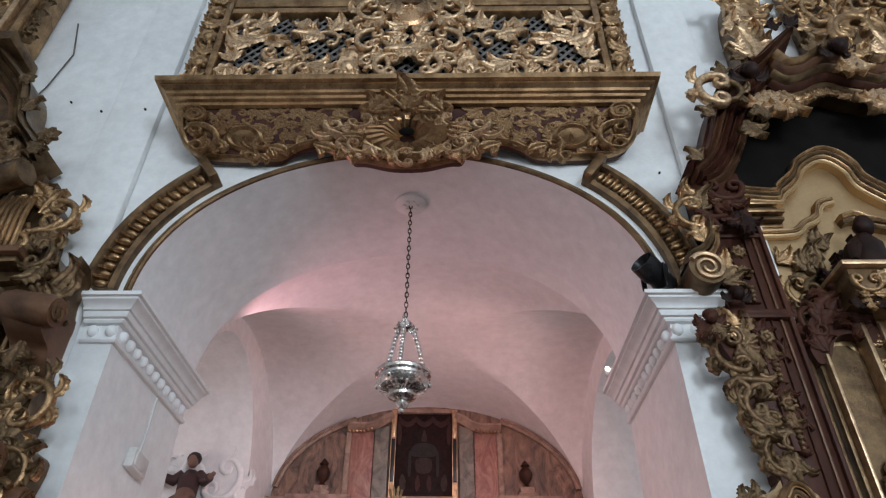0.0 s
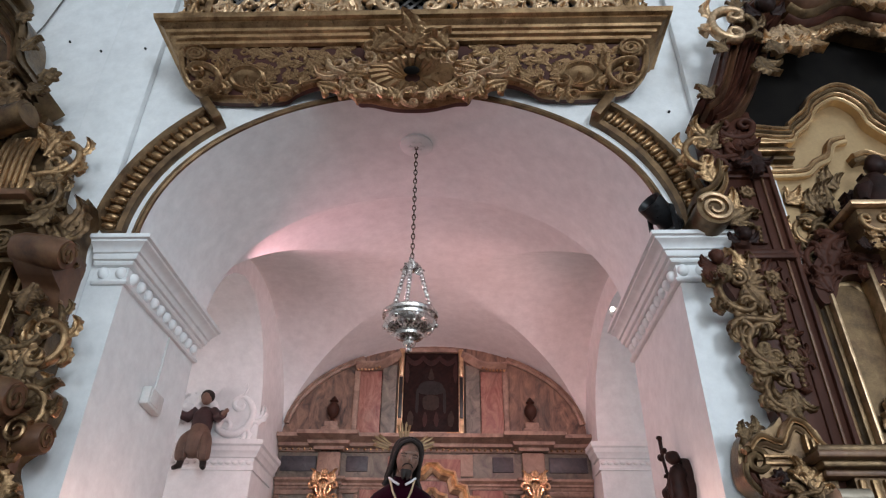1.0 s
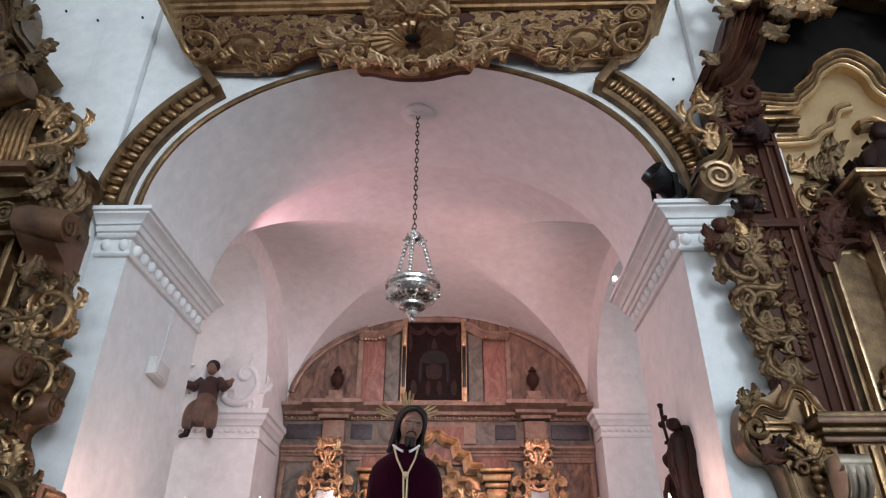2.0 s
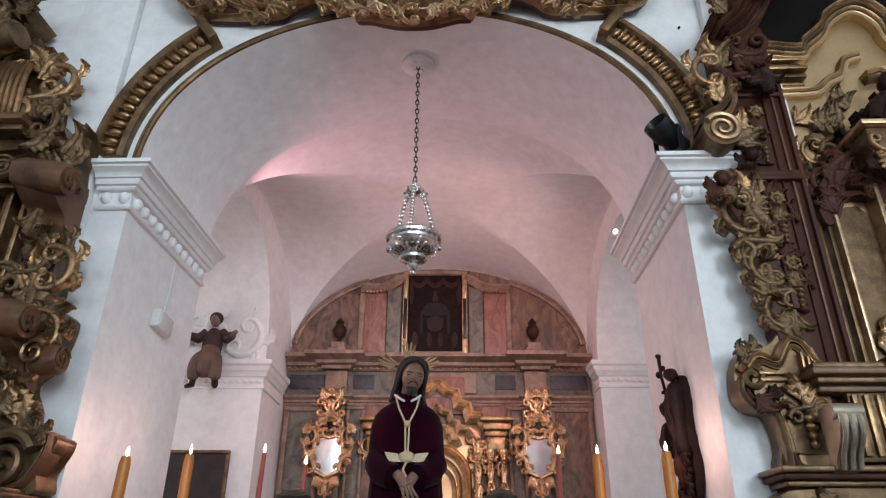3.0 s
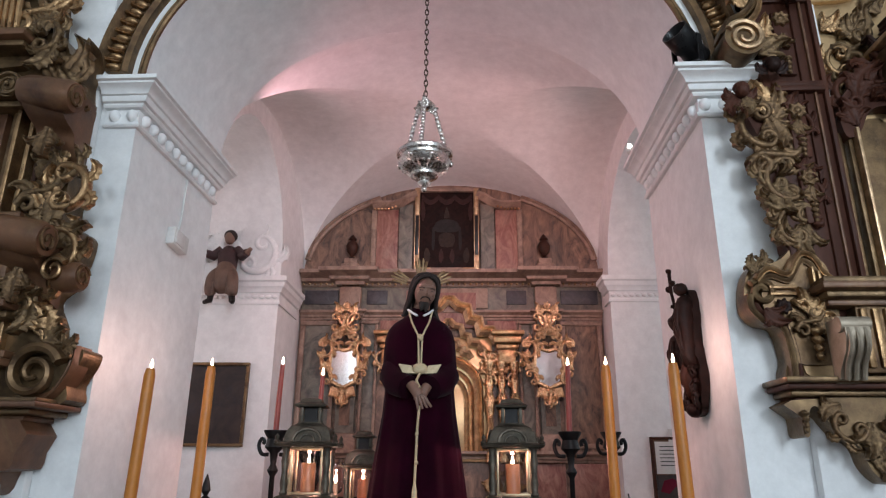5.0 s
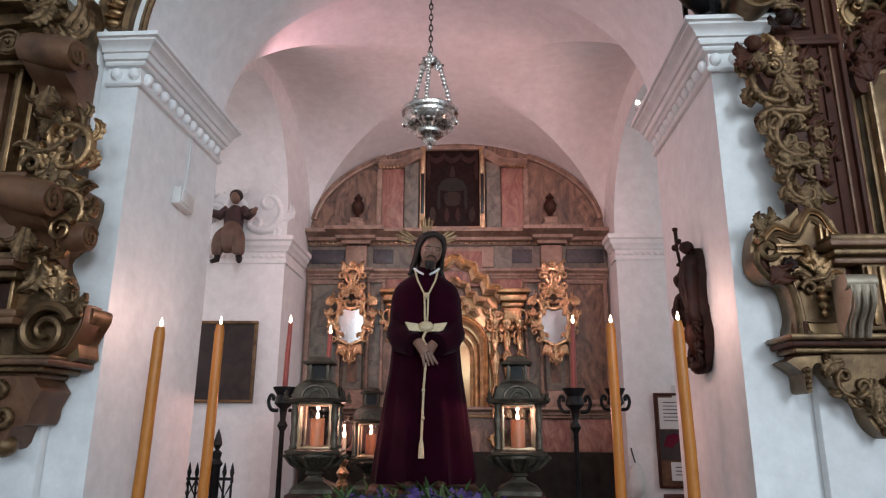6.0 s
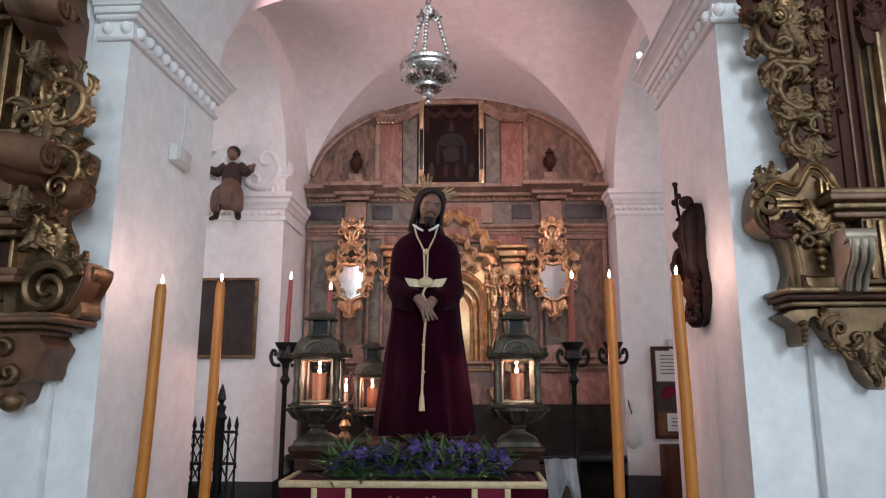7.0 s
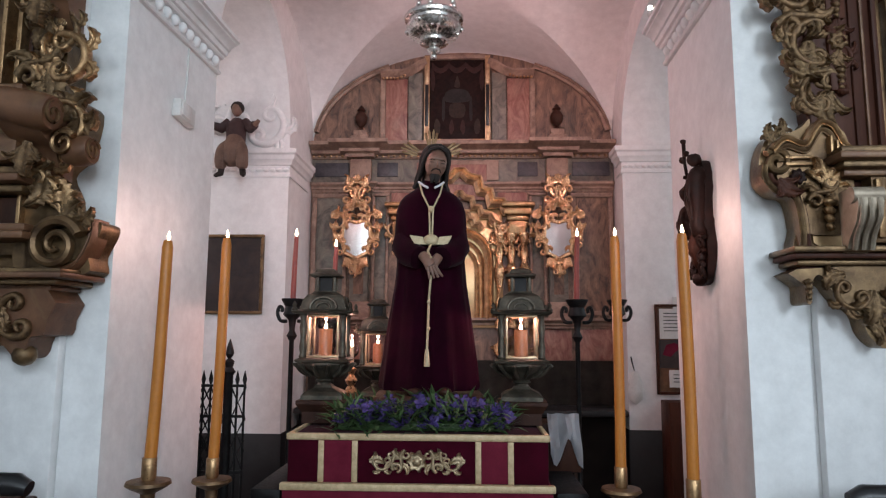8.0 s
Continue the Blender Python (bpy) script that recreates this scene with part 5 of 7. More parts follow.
def tall_candle(bottom, top, watts):
    b0, t0 = Vector(bottom), Vector(top)
    d = t0 - b0
    th = thing("tall_candle_stand", Matrix.Translation((b0.x, b0.y, 0)), "tall honey-coloured wax candle burning on a turned stand", "candle stand", "tall candles round the platform")
    o = Vector((b0.x, b0.y, 0))
    b = B()
    tube(b, [b0 - o + d * f + Vector((0.004 * math.sin(f * 4), 0, 0)) for f in (0, 0.25, 0.5, 0.75, 0.97, 1.0)], [0.0285, 0.028, 0.0275, 0.027, 0.0265, 0.02], 18)
    wax = part("candle", b, WAX, th)
    b = B()
    tube(b, [t0 - o - Vector((0, 0, 0.01)), t0 - o + Vector((0, 0, 0.012))], 0.0025, 5)
    part("wick", b, IRON, wax)
    flame(wax, t0 - o + Vector((0, 0, 0.002)), 0.74)
    b = B()
    z = b0.z
    lathe(b, [(0.17, 0), (0.17, 0.03), (0.06, 0.06), (0.03, 0.12), (0.028, z - 0.22), (0.045, z - 0.16), (0.03, z - 0.12), (0.035, z - 0.07), (0.085, z - 0.045), (0.105, z - 0.03), (0.1, z - 0.015), (0.035, z - 0.012)], n=24)
    part("stand", b, GILT_DARK, th)
    b = B()
    lathe(b, [(0.03, z - 0.012), (0.034, z + 0.0), (0.034, z + 0.09), (0.03, z + 0.095)], n=18)
    part("socket", b, GILT, th)
    point_lamp("candle_light", t0 + Vector((0, 0, 0.058)), watts, (1.0, 0.6, 0.52), 0.009)
    return th


for b_, t_, w_ in (((-1.518, 3.19, 0.96), (-1.487, 3.19, 2.095), 1.9), ((-1.38, 3.63, 0.88), (-1.356, 3.63, 2.17), 2.2), ((0.80, 3.63, 0.86), (0.803, 3.63, 2.18), 2.2), ((1.045, 3.23, 0.885), (1.04, 3.23, 2.135), 2.2)):
    tall_candle(b_, t_, w_)


# ---- lanterns ----
SQ = pose(0, 0, 0, 0, 0, 45)
R2 = math.sqrt(2)


def lantern(x, y, z, s, label, watts, turn):
    th = thing("lantern", pose(x, y, z, 0, 0, turn), label, "lantern", "bronze lanterns on the platform")

    def add(nm, b, mat, lab="", smooth=40):
        o = part(nm, b, mat, th, lab, smooth)
        for v in o.data.vertices:
            v.co *= s
        return o

    def square(profile):
        b = B()
        lathe(b, [(r * R2, h) for r, h in profile], n=4, turn=SQ)
        return b

    add("plinth", square([(0.12, 0), (0.12, 0.07), (0.13, 0.08), (0.155, 0.12), (0.155, 0.14), (0.12, 0.145)]), DARK_WOOD, "dark wooden plinth", 20)
    add("foot", square([(0.13, 0.145), (0.13, 0.17), (0.11, 0.19), (0.09, 0.2), (0.06, 0.215), (0.05, 0.23)]), BRONZE, "", 20)
    b = B()
    lathe(b, [(0.05, 0.225), (0.04, 0.245), (0.06, 0.255), (0.05, 0.27), (0.095, 0.295), (0.15, 0.335), (0.165, 0.36), (0.16, 0.375), (0.1, 0.38)], n=24)
    bowl = add("bowl", b, BRONZE)
    for k in range(12):
        a = 2 * math.pi * (k + 0.5) / 12
        b = B()
        tube(b, smooth_curve([(0.1 * math.cos(a), 0.1 * math.sin(a), 0.29), (0.155 * math.cos(a), 0.155 * math.sin(a), 0.32), (0.185 * math.cos(a), 0.185 * math.sin(a), 0.36), (0.2 * math.cos(a), 0.2 * math.sin(a), 0.352)], 3), 0.013, 7)
        add("bowl_leaf", b, BRONZE).parent = bowl
    add("deck", square([(0.12, 0.375), (0.165, 0.38), (0.17, 0.395), (0.145, 0.405), (0.1, 0.405)]), BRONZE, "", 20)
    for k in range(4):
        q = pose(0, 0, 0, 0, 0, 90 * k)
        b = B()
        lathe(b, [(0.02, 0.4), (0.026, 0.415), (0.018, 0.43), (0.024, 0.47), (0.017, 0.53), (0.024, 0.6), (0.018, 0.65), (0.028, 0.68)], (0.125, 0.125, 0), 10)
        b.transform(q)
        add("post", b, BRONZE)
        b = B()
        for x0, x1, z0, z1 in ((-0.1, 0.1, 0.405, 0.42), (-0.1, 0.1, 0.665, 0.68), (-0.1, -0.086, 0.42, 0.665), (0.086, 0.1, 0.42, 0.665)):
            box(b, x0, x1, -0.128, -0.112, z0, z1, 0.004)
        b.transform(q)
        fr = add("pane_frame", b, BRASS)
        b = B()
        box(b, -0.087, 0.087, -0.121, -0.118, 0.419, 0.666)
        b.transform(q)
        o = add("pane", b, GLASS)
        o.parent = fr
        o.visible_shadow = False
    roof = add("roof", square([(0.14, 0.68), (0.185, 0.685), (0.195, 0.7), (0.15, 0.712), (0.14, 0.73), (0.132, 0.77), (0.11, 0.805), (0.075, 0.825), (0.07, 0.835)]), BRONZE, "", 25)
    for k in range(4):
        q = pose(0, 0, 0, 0, 0, 90 * k)
        b = B()
        tube(b, [(0.085 * math.cos(math.pi * j / 10), -0.15 + 0.018 * math.sin(math.pi * j / 10), 0.715 + 0.075 * math.sin(math.pi * j / 10)) for j in range(11)], 0.009, 6)
        tube(b, [(0.045 * math.cos(math.pi * j / 8), -0.15 + 0.012 * math.sin(math.pi * j / 8), 0.715 + 0.042 * math.sin(math.pi * j / 8)) for j in range(9)], 0.007, 6)
        b.transform(q)
        add("roof_arch", b, BRONZE).parent = roof
        b = B()
        lathe(b, [(0.016, 0.7), (0.02, 0.712), (0.01, 0.725), (0.014, 0.74), (0.003, 0.76)], (0.175, 0.175, 0), 8)
        b.transform(q)
        add("roof_finial", b, BRONZE).parent = roof
        b = B()
        box(b, 0.045, 0.065, -0.065, -0.045, 0.833, 0.925, 0.003)
        b.transform(q)
        add("cupola_post", b, BRONZE).parent = roof
    add("cupola_core", square([(0.04, 0.834), (0.04, 0.925)]), IRON, "", 20)
    add("cupola_cap", square([(0.06, 0.922), (0.095, 0.928), (0.1, 0.94), (0.07, 0.955), (0.06, 0.975), (0.03, 0.985), (0.005, 0.99)]), BRONZE, "", 25)
    b = B()
    lathe(b, [(0.044, 0.4), (0.045, 0.585), (0.042, 0.59), (0.035, 0.583), (0.0, 0.58)], n=20)
    wax = add("candle", b, AMBER_WAX)
    flame(wax, (0, 0, 0.582 * s), 0.95 * s)
    point_lamp("lantern_light", (x, y, z + 0.653 * s), watts, (1.0, 0.5, 0.43), 0.011)
    return th


lantern(-0.955, 4.42, 1.07, 1.02, "large green bronze lantern with a lit amber candle", 9.0, 4)
lantern(0.345, 4.42, 1.07, 1.02, "large green bronze lantern with a lit amber candle", 9.0, -3)
lantern(-0.68, 4.98, 1.07, 0.84, "smaller green bronze lantern behind the statue", 4.5, 3)

# small gilt candlestick between the lanterns
cs = thing("candlestick", pose(-0.835, 4.75, 1.07), "small gilded candlestick with a short lit candle", "candlestick")
bm = B()
lathe(bm, [(0.06, 0), (0.06, 0.02), (0.03, 0.05), (0.05, 0.1), (0.055, 0.16), (0.025, 0.2), (0.045, 0.24), (0.02, 0.28), (0.04, 0.32), (0.02, 0.33)], n=16)
part("stem", bm, GILT_BRIGHT, cs)
bm = B()
lathe(bm, [(0.017, 0.33), (0.017, 0.47), (0.012, 0.475)], n=12)
wax = part("candle", bm, PALE_WAX, cs, "pale wax candle")
bm = B()
lathe(bm, [(0.02, 0.4), (0.045, 0.42), (0.058, 0.48), (0.056, 0.54), (0.064, 0.6), (0.062, 0.6), (0.054, 0.54), (0.056, 0.48), (0.043, 0.423), (0.018, 0.403)], n=20)
o = part("glass_chimney", bm, GLASS, cs, "clear tulip glass round the flame")
o.visible_shadow = False
flame(wax, (0, 0, 0.475), 1.1)
point_lamp("candle_light", (-0.835, 4.75, 1.624), 0.8, (1.0, 0.5, 0.42), 0.009)


# ---- dark floor candelabra with red candles ----
def candelabrum(x, y, cup, tip, watts):
    th = thing("candelabrum", pose(x, y, 0), "tall dark metal candelabrum with a thin red candle", "candelabrum", "dark candelabra by the altar")
    b = B()
    lathe(b, [(0.16, 0), (0.16, 0.03), (0.05, 0.08), (0.02, 0.14), (0.018, cup - 0.32), (0.04, cup - 0.28), (0.02, cup - 0.24), (0.03, cup - 0.16), (0.07, cup - 0.12), (0.055, cup - 0.06), (0.085, cup - 0.01), (0.085, cup), (0.02, cup)], n=16)
    part("shaft", b, IRON, th)
    for sg in (-1, 1):
        for yy in (0.0,):
            b = B()
            tube(b, smooth_curve([(sg * 0.04, yy, cup - 0.17), (sg * 0.09, yy, cup - 0.165), (sg * 0.115, yy, cup - 0.11), (sg * 0.1, yy, cup - 0.06), (sg * 0.078, yy, cup - 0.075), (sg * 0.085, yy, cup - 0.1)], 4), 0.014, 8)
            part("bracket", b, IRON, th)
    b = B()
    tube(b, [(0, 0, cup - 0.005), (0.004, 0, (cup + tip) / 2), (0.012, 0, tip)], [0.021, 0.02, 0.017], 12)
    wax = part("candle", b, RED_WAX, th)
    flame(wax, (0.012, 0, tip), 1.0)
    point_lamp("candle_light", (x + 0.012, y, tip + 0.072), watts, (1.0, 0.5, 0.42), 0.009)


candelabrum(-1.34, 5.0, 1.90, 2.38, 1.2)
candelabrum(-1.06, 5.15, 1.84, 2.32, 0.8)
candelabrum(0.81, 5.0, 1.90, 2.38, 1.2)
candelabrum(1.24, 5.6, 1.93, 2.36, 0.8)

# ---- small seated angel on the passage wall ----
bm = B()
tube(bm, [(0, -0.12, 0.28), (0, -0.12, 0.45), (0, -0.1, 0.52)], [0.09, 0.1, 0.05], 12, 0.8)
for sg in (-1, 1):
    tube(bm, [(sg * 0.07, -0.11, 0.5), (sg * 0.14, -0.13, 0.43), (sg * 0.2, -0.2, 0.44)], [0.045, 0.05, 0.04], 8)
n0 = len(bm.faces)
tube(bm, [(0, -0.12, 0.32), (0, -0.17, 0.22), (0, -0.19, 0.1), (0, -0.17, 0.06)], [0.085, 0.1, 0.09, 0.05], 20)
for sg in (-1, 1):
    tube(bm, smooth_curve([(sg * 0.04, -0.14, 0.28), (sg * 0.085, -0.2, 0.2), (sg * 0.1, -0.21, 0.1), (sg * 0.1, -0.19, 0.03)], 4), [0.05, 0.053, 0.056, 0.058, 0.059, 0.059, 0.058, 0.057, 0.056, 0.054, 0.052, 0.048, 0.036], 12)
    for k in range(3):
        tube(bm, [(sg * (0.05 + 0.03 * k), -0.235, 0.22), (sg * (0.06 + 0.034 * k), -0.258, 0.12), (sg * (0.065 + 0.03 * k), -0.235, 0.03)], 0.01, 6)
tint(n0, 1)
n0 = len(bm.faces)
ball(bm, (0, -0.13, 0.61), 0.058, (0.85, 0.95, 1.15), 2)
for sg in (-1, 1):
    tube(bm, [(sg * 0.2, -0.2, 0.44), (sg * 0.245, -0.23, 0.47)], [0.028, 0.02], 6)
tint(n0, 2)
n0 = len(bm.faces)
ball(bm, (0, -0.11, 0.635), 0.064, (1, 1, 1.0), 2)
for sg in (-1, 1):
    tube(bm, [(sg * 0.09, -0.19, 0.08), (sg * 0.105, -0.19, -0.02), (sg * 0.13, -0.25, -0.05)], [0.032, 0.03, 0.018], 8)
box(bm, -0.05, 0.05, -0.1, 0.0, 0.2, 0.35)
tint(n0, 3)
ob = mesh_object("angel_figure", bm, (DARK_RED_CLOTH, BROWN_CLOTH, SKIN, HAIR), 75)
ob.matrix_basis = pose(-2.27, 6.3, 3.17) @ Matrix.Scale(1.04, 4)
tagged(ob, "small painted wooden seated figure fixed on the wall", "figure")

# ---- painting in the passage ----
pic = thing("painting", pose(-2.29, 6.3, 2.2), "dark old oil painting in a thin gilded frame", "painting")
bm = B()
box(bm, -0.3, 0.29, -0.02, -0.004, -0.36, 0.36)
part("canvas", bm, CANVAS, pic)
for x0, x1, z0, z1 in ((-0.32, 0.31, 0.355, 0.385), (-0.32, 0.31, -0.385, -0.355), (-0.32, -0.29, -0.355, 0.355), (0.28, 0.31, -0.355, 0.355)):
    bm = B()
    box(bm, x0, x1, -0.045, 0.0, z0, z1, 0.008)
    part("frame_bar", bm, GILT_DARK, pic)

# ---- iron gate leaf ----
gate = thing("iron_gate", pose(-1.66, 4.45, 0), "black wrought iron gate leaf with spear finials", "gate")
bm = B()
lathe(bm, [(0.035, 0), (0.03, 0.05), (0.03, 1.36), (0.045, 1.38), (0.025, 1.41), (0.035, 1.45), (0.012, 1.47), (0.03, 1.50), (0.02, 1.55), (0.003, 1.6)], n=10)
part("post", bm, IRON, gate, at=pose(0.05, 0, 0))
for x in (-0.27, -0.22, -0.17, -0.12, -0.07, -0.02, 0.11, 0.16):
    bm = B()
    tube(bm, [(x, 0, 0.05), (x, 0, 1.3), (x, 0, 1.33), (x, 0, 1.39)], [0.008, 0.008, 0.016, 0.002], 6)
    part("bar", bm, IRON, gate)
for z in (0.12, 0.72, 1.08, 1.28):
    bm = B()
    box(bm, -0.28, 0.17, -0.008, 0.008, z, z + 0.018)
    part("rail", bm, IRON, gate)
for x0 in (-0.27, -0.22, -0.17, -0.12, -0.07, 0.07):
    for z in (0.84, 0.98, 1.18):
        bm = B()
        tube(bm, [(x0, 0, z - 0.12), (x0 + 0.05, 0, z), (x0 + 0.1, 0, z - 0.12)], 0.007, 6)
        tube(bm, [(x0, 0, z + 0.1), (x0 + 0.05, 0, z), (x0 + 0.1, 0, z + 0.1)], 0.007, 6)
        part("curl", bm, IRON, gate)

# ---- dark carved relief on the east jamb ----
bm = B()
outline = [(-0.02, -0.42), (0.09, -0.4), (0.15, -0.3), (0.15, -0.12), (0.12, 0.02), (0.13, 0.2), (0.11, 0.36), (0.06, 0.38), (0.03, 0.32), (-0.03, 0.33), (-0.09, 0.24), (-0.14, 0.16), (-0.15, -0.05), (-0.13, -0.2), (-0.12, -0.36), (-0.07, -0.4)]
prism(bm, smooth_curve(outline, 4, True), -0.05, 0.0)
# two draped figures side by side over an oval shield
for fx, lean, top in ((0.08, 0.01, 0.36), (-0.1, -0.01, 0.17)):
    tube(bm, smooth_curve([(fx * 0.9, -0.05, -0.12), (fx, -0.075, 0.02), (fx + lean, -0.085, top - 0.16), (fx + lean, -0.07, top - 0.06), (fx, -0.06, top - 0.02)], 4), [0.03] + [0.052] * 12 + [0.045, 0.035, 0.03, 0.02], 12)
    ball(bm, (fx, -0.085, top + 0.03), 0.042, (0.95, 1, 1.1), 3)
    for k in range(3):
        tube(bm, smooth_curve([(fx - 0.03 + 0.03 * k, -0.12, top - 0.1), (fx - 0.035 + 0.032 * k, -0.135, top - 0.22), (fx - 0.04 + 0.03 * k, -0.11, top - 0.36)], 4), 0.011, 6)
for zz, r in ((-0.16, 0.045), (-0.25, 0.05), (-0.33, 0.045)):
    for sg in (-1, 1):
        tube(bm, arc_spiral(sg * 0.09 + 0.01, zz, 0.05, 0.012, 0.5, 0.5 + sg * 8.0, 18, -0.07), 0.014, 7)
ball(bm, (0.0, -0.05, -0.38), 0.055, (1.2, 0.8, 0.8), 2)
tube(bm, [(-0.06, -0.1, 0.16), (-0.075, -0.1, 0.54)], 0.011, 8)
tube(bm, [(-0.115, -0.1, 0.44), (-0.035, -0.1, 0.46)], 0.011, 8)
for at in ((-0.075, -0.1, 0.56), (-0.12, -0.1, 0.44), (-0.03, -0.1, 0.462), (-0.065, -0.1, 0.3)):
    ball(bm, at, 0.018, (1, 1, 1.2), 2)
n0 = len(bm.faces)
ball(bm, (-0.02, -0.055, -0.16), 0.1, (0.62, 0.55, 1.45), 3)
tint(n0, 1)
bmesh.ops.subdivide_edges(bm, edges=[e for e in bm.edges if e.calc_length() > 0.05], cuts=2, use_grid_fill=True)
for v in bm.verts:
    v.co += noise.noise_vector(v.co * 13.0) * (0.018 if v.co.z < 0.3 else 0.004) + noise.noise_vector(v.co * 34.0) * 0.006
    v.co.y = min(v.co.y, 0.0)
ob = mesh_object("wall_relief", bm, (BLACK_WOOD, RED_WOOD), 60)
ob.matrix_basis = ARCH @ pose(HALF, 0.47, 2.25, 0, 0, -90) @ Matrix.Diagonal((0.86, 0.9, 0.82, 1))
tagged(ob, "dark carved wooden figure group with a cross on the jamb", "statue")

# ---- white box on the west jamb ----
em = thing("wall_speaker", ARCH @ pose(-HALF, 0.6, 2.945, 0, 4, 90), "small white plastic wall box on the jamb", "wall box")
bm = B()
box(bm, -0.1, 0.1, -0.055, 0.0, -0.055, 0.055, 0.01)
part("case", bm, PLASTIC, em)
bm = B()
box(bm, -0.085, 0.03, -0.062, -0.054, -0.04, 0.04, 0.003)
part("cover", bm, PAPER, em)

bm = B()
tube(bm, [(0.04, -0.006, 0.05), (0.045, -0.006, 0.24), (0.035, -0.006, 0.44)], 0.006, 6)
part("cable", bm, PLASTIC, em, "thin white cable")

# ---- spotlights ----
sp = thing("spotlight", FRONT @ pose(1.405, -0.09, 3.625) @ Matrix.Scale(1.12, 4), "black metal spotlight standing on the impost", "spotlight")
bm = B()
lathe(bm, [(0.05, -0.11), (0.058, -0.1), (0.055, -0.02), (0.065, 0.0), (0.065, 0.09), (0.06, 0.09), (0.045, 0.03)], (0, 0, 0.13), 20, pose(0, 0, 0, 62, 0, -55))
part("body", bm, BLACK_PAINT, sp)
for sg in (-1, 1):
    bm = B()
    box(bm, sg * 0.07 - 0.004, sg * 0.07 + 0.004, -0.015, 0.015, 0.0, 0.15)
    part("yoke_arm", bm, BLACK_PAINT, sp, at=pose(0, 0, 0, 0, 0, -55))
bm = B()
box(bm, -0.075, 0.075, -0.03, 0.03, 0.0, 0.008)
part("foot", bm, BLACK_PAINT, sp, at=pose(0, 0, 0, 0, 0, -55))
sp2 = thing("spotlight", pose(1.29, 4.42, 3.88), "small lit white spotlight behind the pier", "spotlight")
bm = B()
lathe(bm, [(0.03, -0.06), (0.035, 0.0), (0.045, 0.02), (0.04, 0.02)], (0, 0, 0), 16, pose(0, 0, 0, -60, 0, 30))
part("body", bm, PLASTIC, sp2)
bm = B()
ball(bm, (0.0, 0.0, 0.0), 0.017, (1, 1, 1), 2)
part("bulb", bm, BULB, sp2, at=pose(-0.03, -0.02, 0.02))
bm = B()
tube(bm, [(0, 0, 0), (0.05, -0.08, 0.0), (0.12, -0.26, -0.02)], 0.008, 6)
part("arm", bm, BLACK_PAINT, sp2)

# ---- notice board, bag and cloth ----
nb = thing("notice_board", pose(2.08, 6.8, 1.5), "wooden notice board with papers and a dark poster", "notice board")
bm = B()
box(bm, -0.2, 0.3, -0.02, 0.0, -0.42, 0.42)
part("backing", bm, BOLE, nb)
for x0, x1, z0, z1 in ((-0.2, -0.175, -0.45, 0.42), (-0.2, 0.3, -0.45, -0.42), (-0.2, 0.02, 0.42, 0.445)):
    bm = B()
    box(bm, x0, x1, -0.035, 0.0, z0, z1, 0.004)
    part("frame_bar", bm, RED_WOOD, nb)
for nm, x0, x1, z0, z1, mt in (("paper", -0.16, 0.22, 0.1, 0.4, PAPER), ("paper", -0.02, 0.24, 0.36, 0.52, PAPER), ("poster", -0.17, 0.25, -0.19, 0.09, CANVAS), ("paper", -0.08, 0.2, -0.38, -0.21, PAPER)):
    bm = B()
    box(bm, x0, x1, -0.026 - 0.002 * (z1 > 0.5), -0.0205, z0, z1)
    o = part(nm, bm, mt, nb)
    if nm == "poster":
        b2 = B()
        prism(b2, [(-0.14, -0.06), (-0.1, 0.04), (-0.02, 0.06), (0.06, 0.02), (0.0, -0.02), (-0.06, -0.08)], -0.0285, -0.0265)
        part("printed_shape", b2, CRIMSON, o, "crimson printed shape")
        for z2, w2 in ((-0.06, 0.12), (-0.11, 0.15)):
            b2 = B()
            box(b2, 0.06, 0.06 + w2, -0.0285, -0.0265, z2, z2 + 0.028)
            part("text_bar", b2, PAPER, o, smooth=0)
    if mt is PAPER:
        for k in range(int((z1 - z0 - 0.06) / 0.035)):
            b2 = B()
            box(b2, x0 + 0.04, x1 - 0.05 - 0.04 * (k % 3), -0.0295, -0.0262, z1 - 0.05 - 0.035 * k, z1 - 0.042 - 0.035 * k)
            part("text_bar", b2, BLACK_STONE, o, smooth=0)
bm = B()
box(bm, -0.17, 0.28, -0.3, 0.0, -1.45, -0.5, 0.01)
part("cabinet", bm, RED_WOOD, nb, "reddish wooden cabinet below")
bag = thing("hanging_bag", pose(1.66, 6.78, 1.12), "small pale cloth bag hanging at the wall corner", "bag")
bm = B()
lathe(bm, [(0.01, -0.17), (0.07, -0.12), (0.085, -0.03), (0.05, 0.1), (0.02, 0.16)], n=14)
for v in bm.verts:
    v.co.y *= 0.35
part("sack", bm, PLASTIC, bag)
bm = B()
tube(bm, [(0, 0, 0.15), (-0.02, 0.01, 0.24), (-0.03, 0.015, 0.3)], 0.006, 5)
part("strap", bm, IRON, bag)
cl = thing("white_cloth", pose(0.62, 4.62, 0.75), "crumpled white linen cloth hanging at the platform edge", "cloth")
bm = B()
g = [[bm.verts.new((-0.1 + 0.21 * i / 9 + 0.02 * j / 9, -0.1 - 0.03 * math.sin(i * 1.4 + j * 0.2) + 0.02 * math.sin(j * 0.8), 0.37 - 0.32 * j / 9 * (0.8 + 0.3 * math.sin(i * 0.9)))) for j in range(10)] for i in range(10)]
for i in range(9):
    for j in range(9):
        bm.faces.new((g[i][j], g[i + 1][j], g[i + 1][j + 1], g[i][j + 1]))
r = bmesh.ops.solidify(bm, geom=bm.faces[:], thickness=0.006)
part("drape", bm, LINEN, cl)
bm = B()
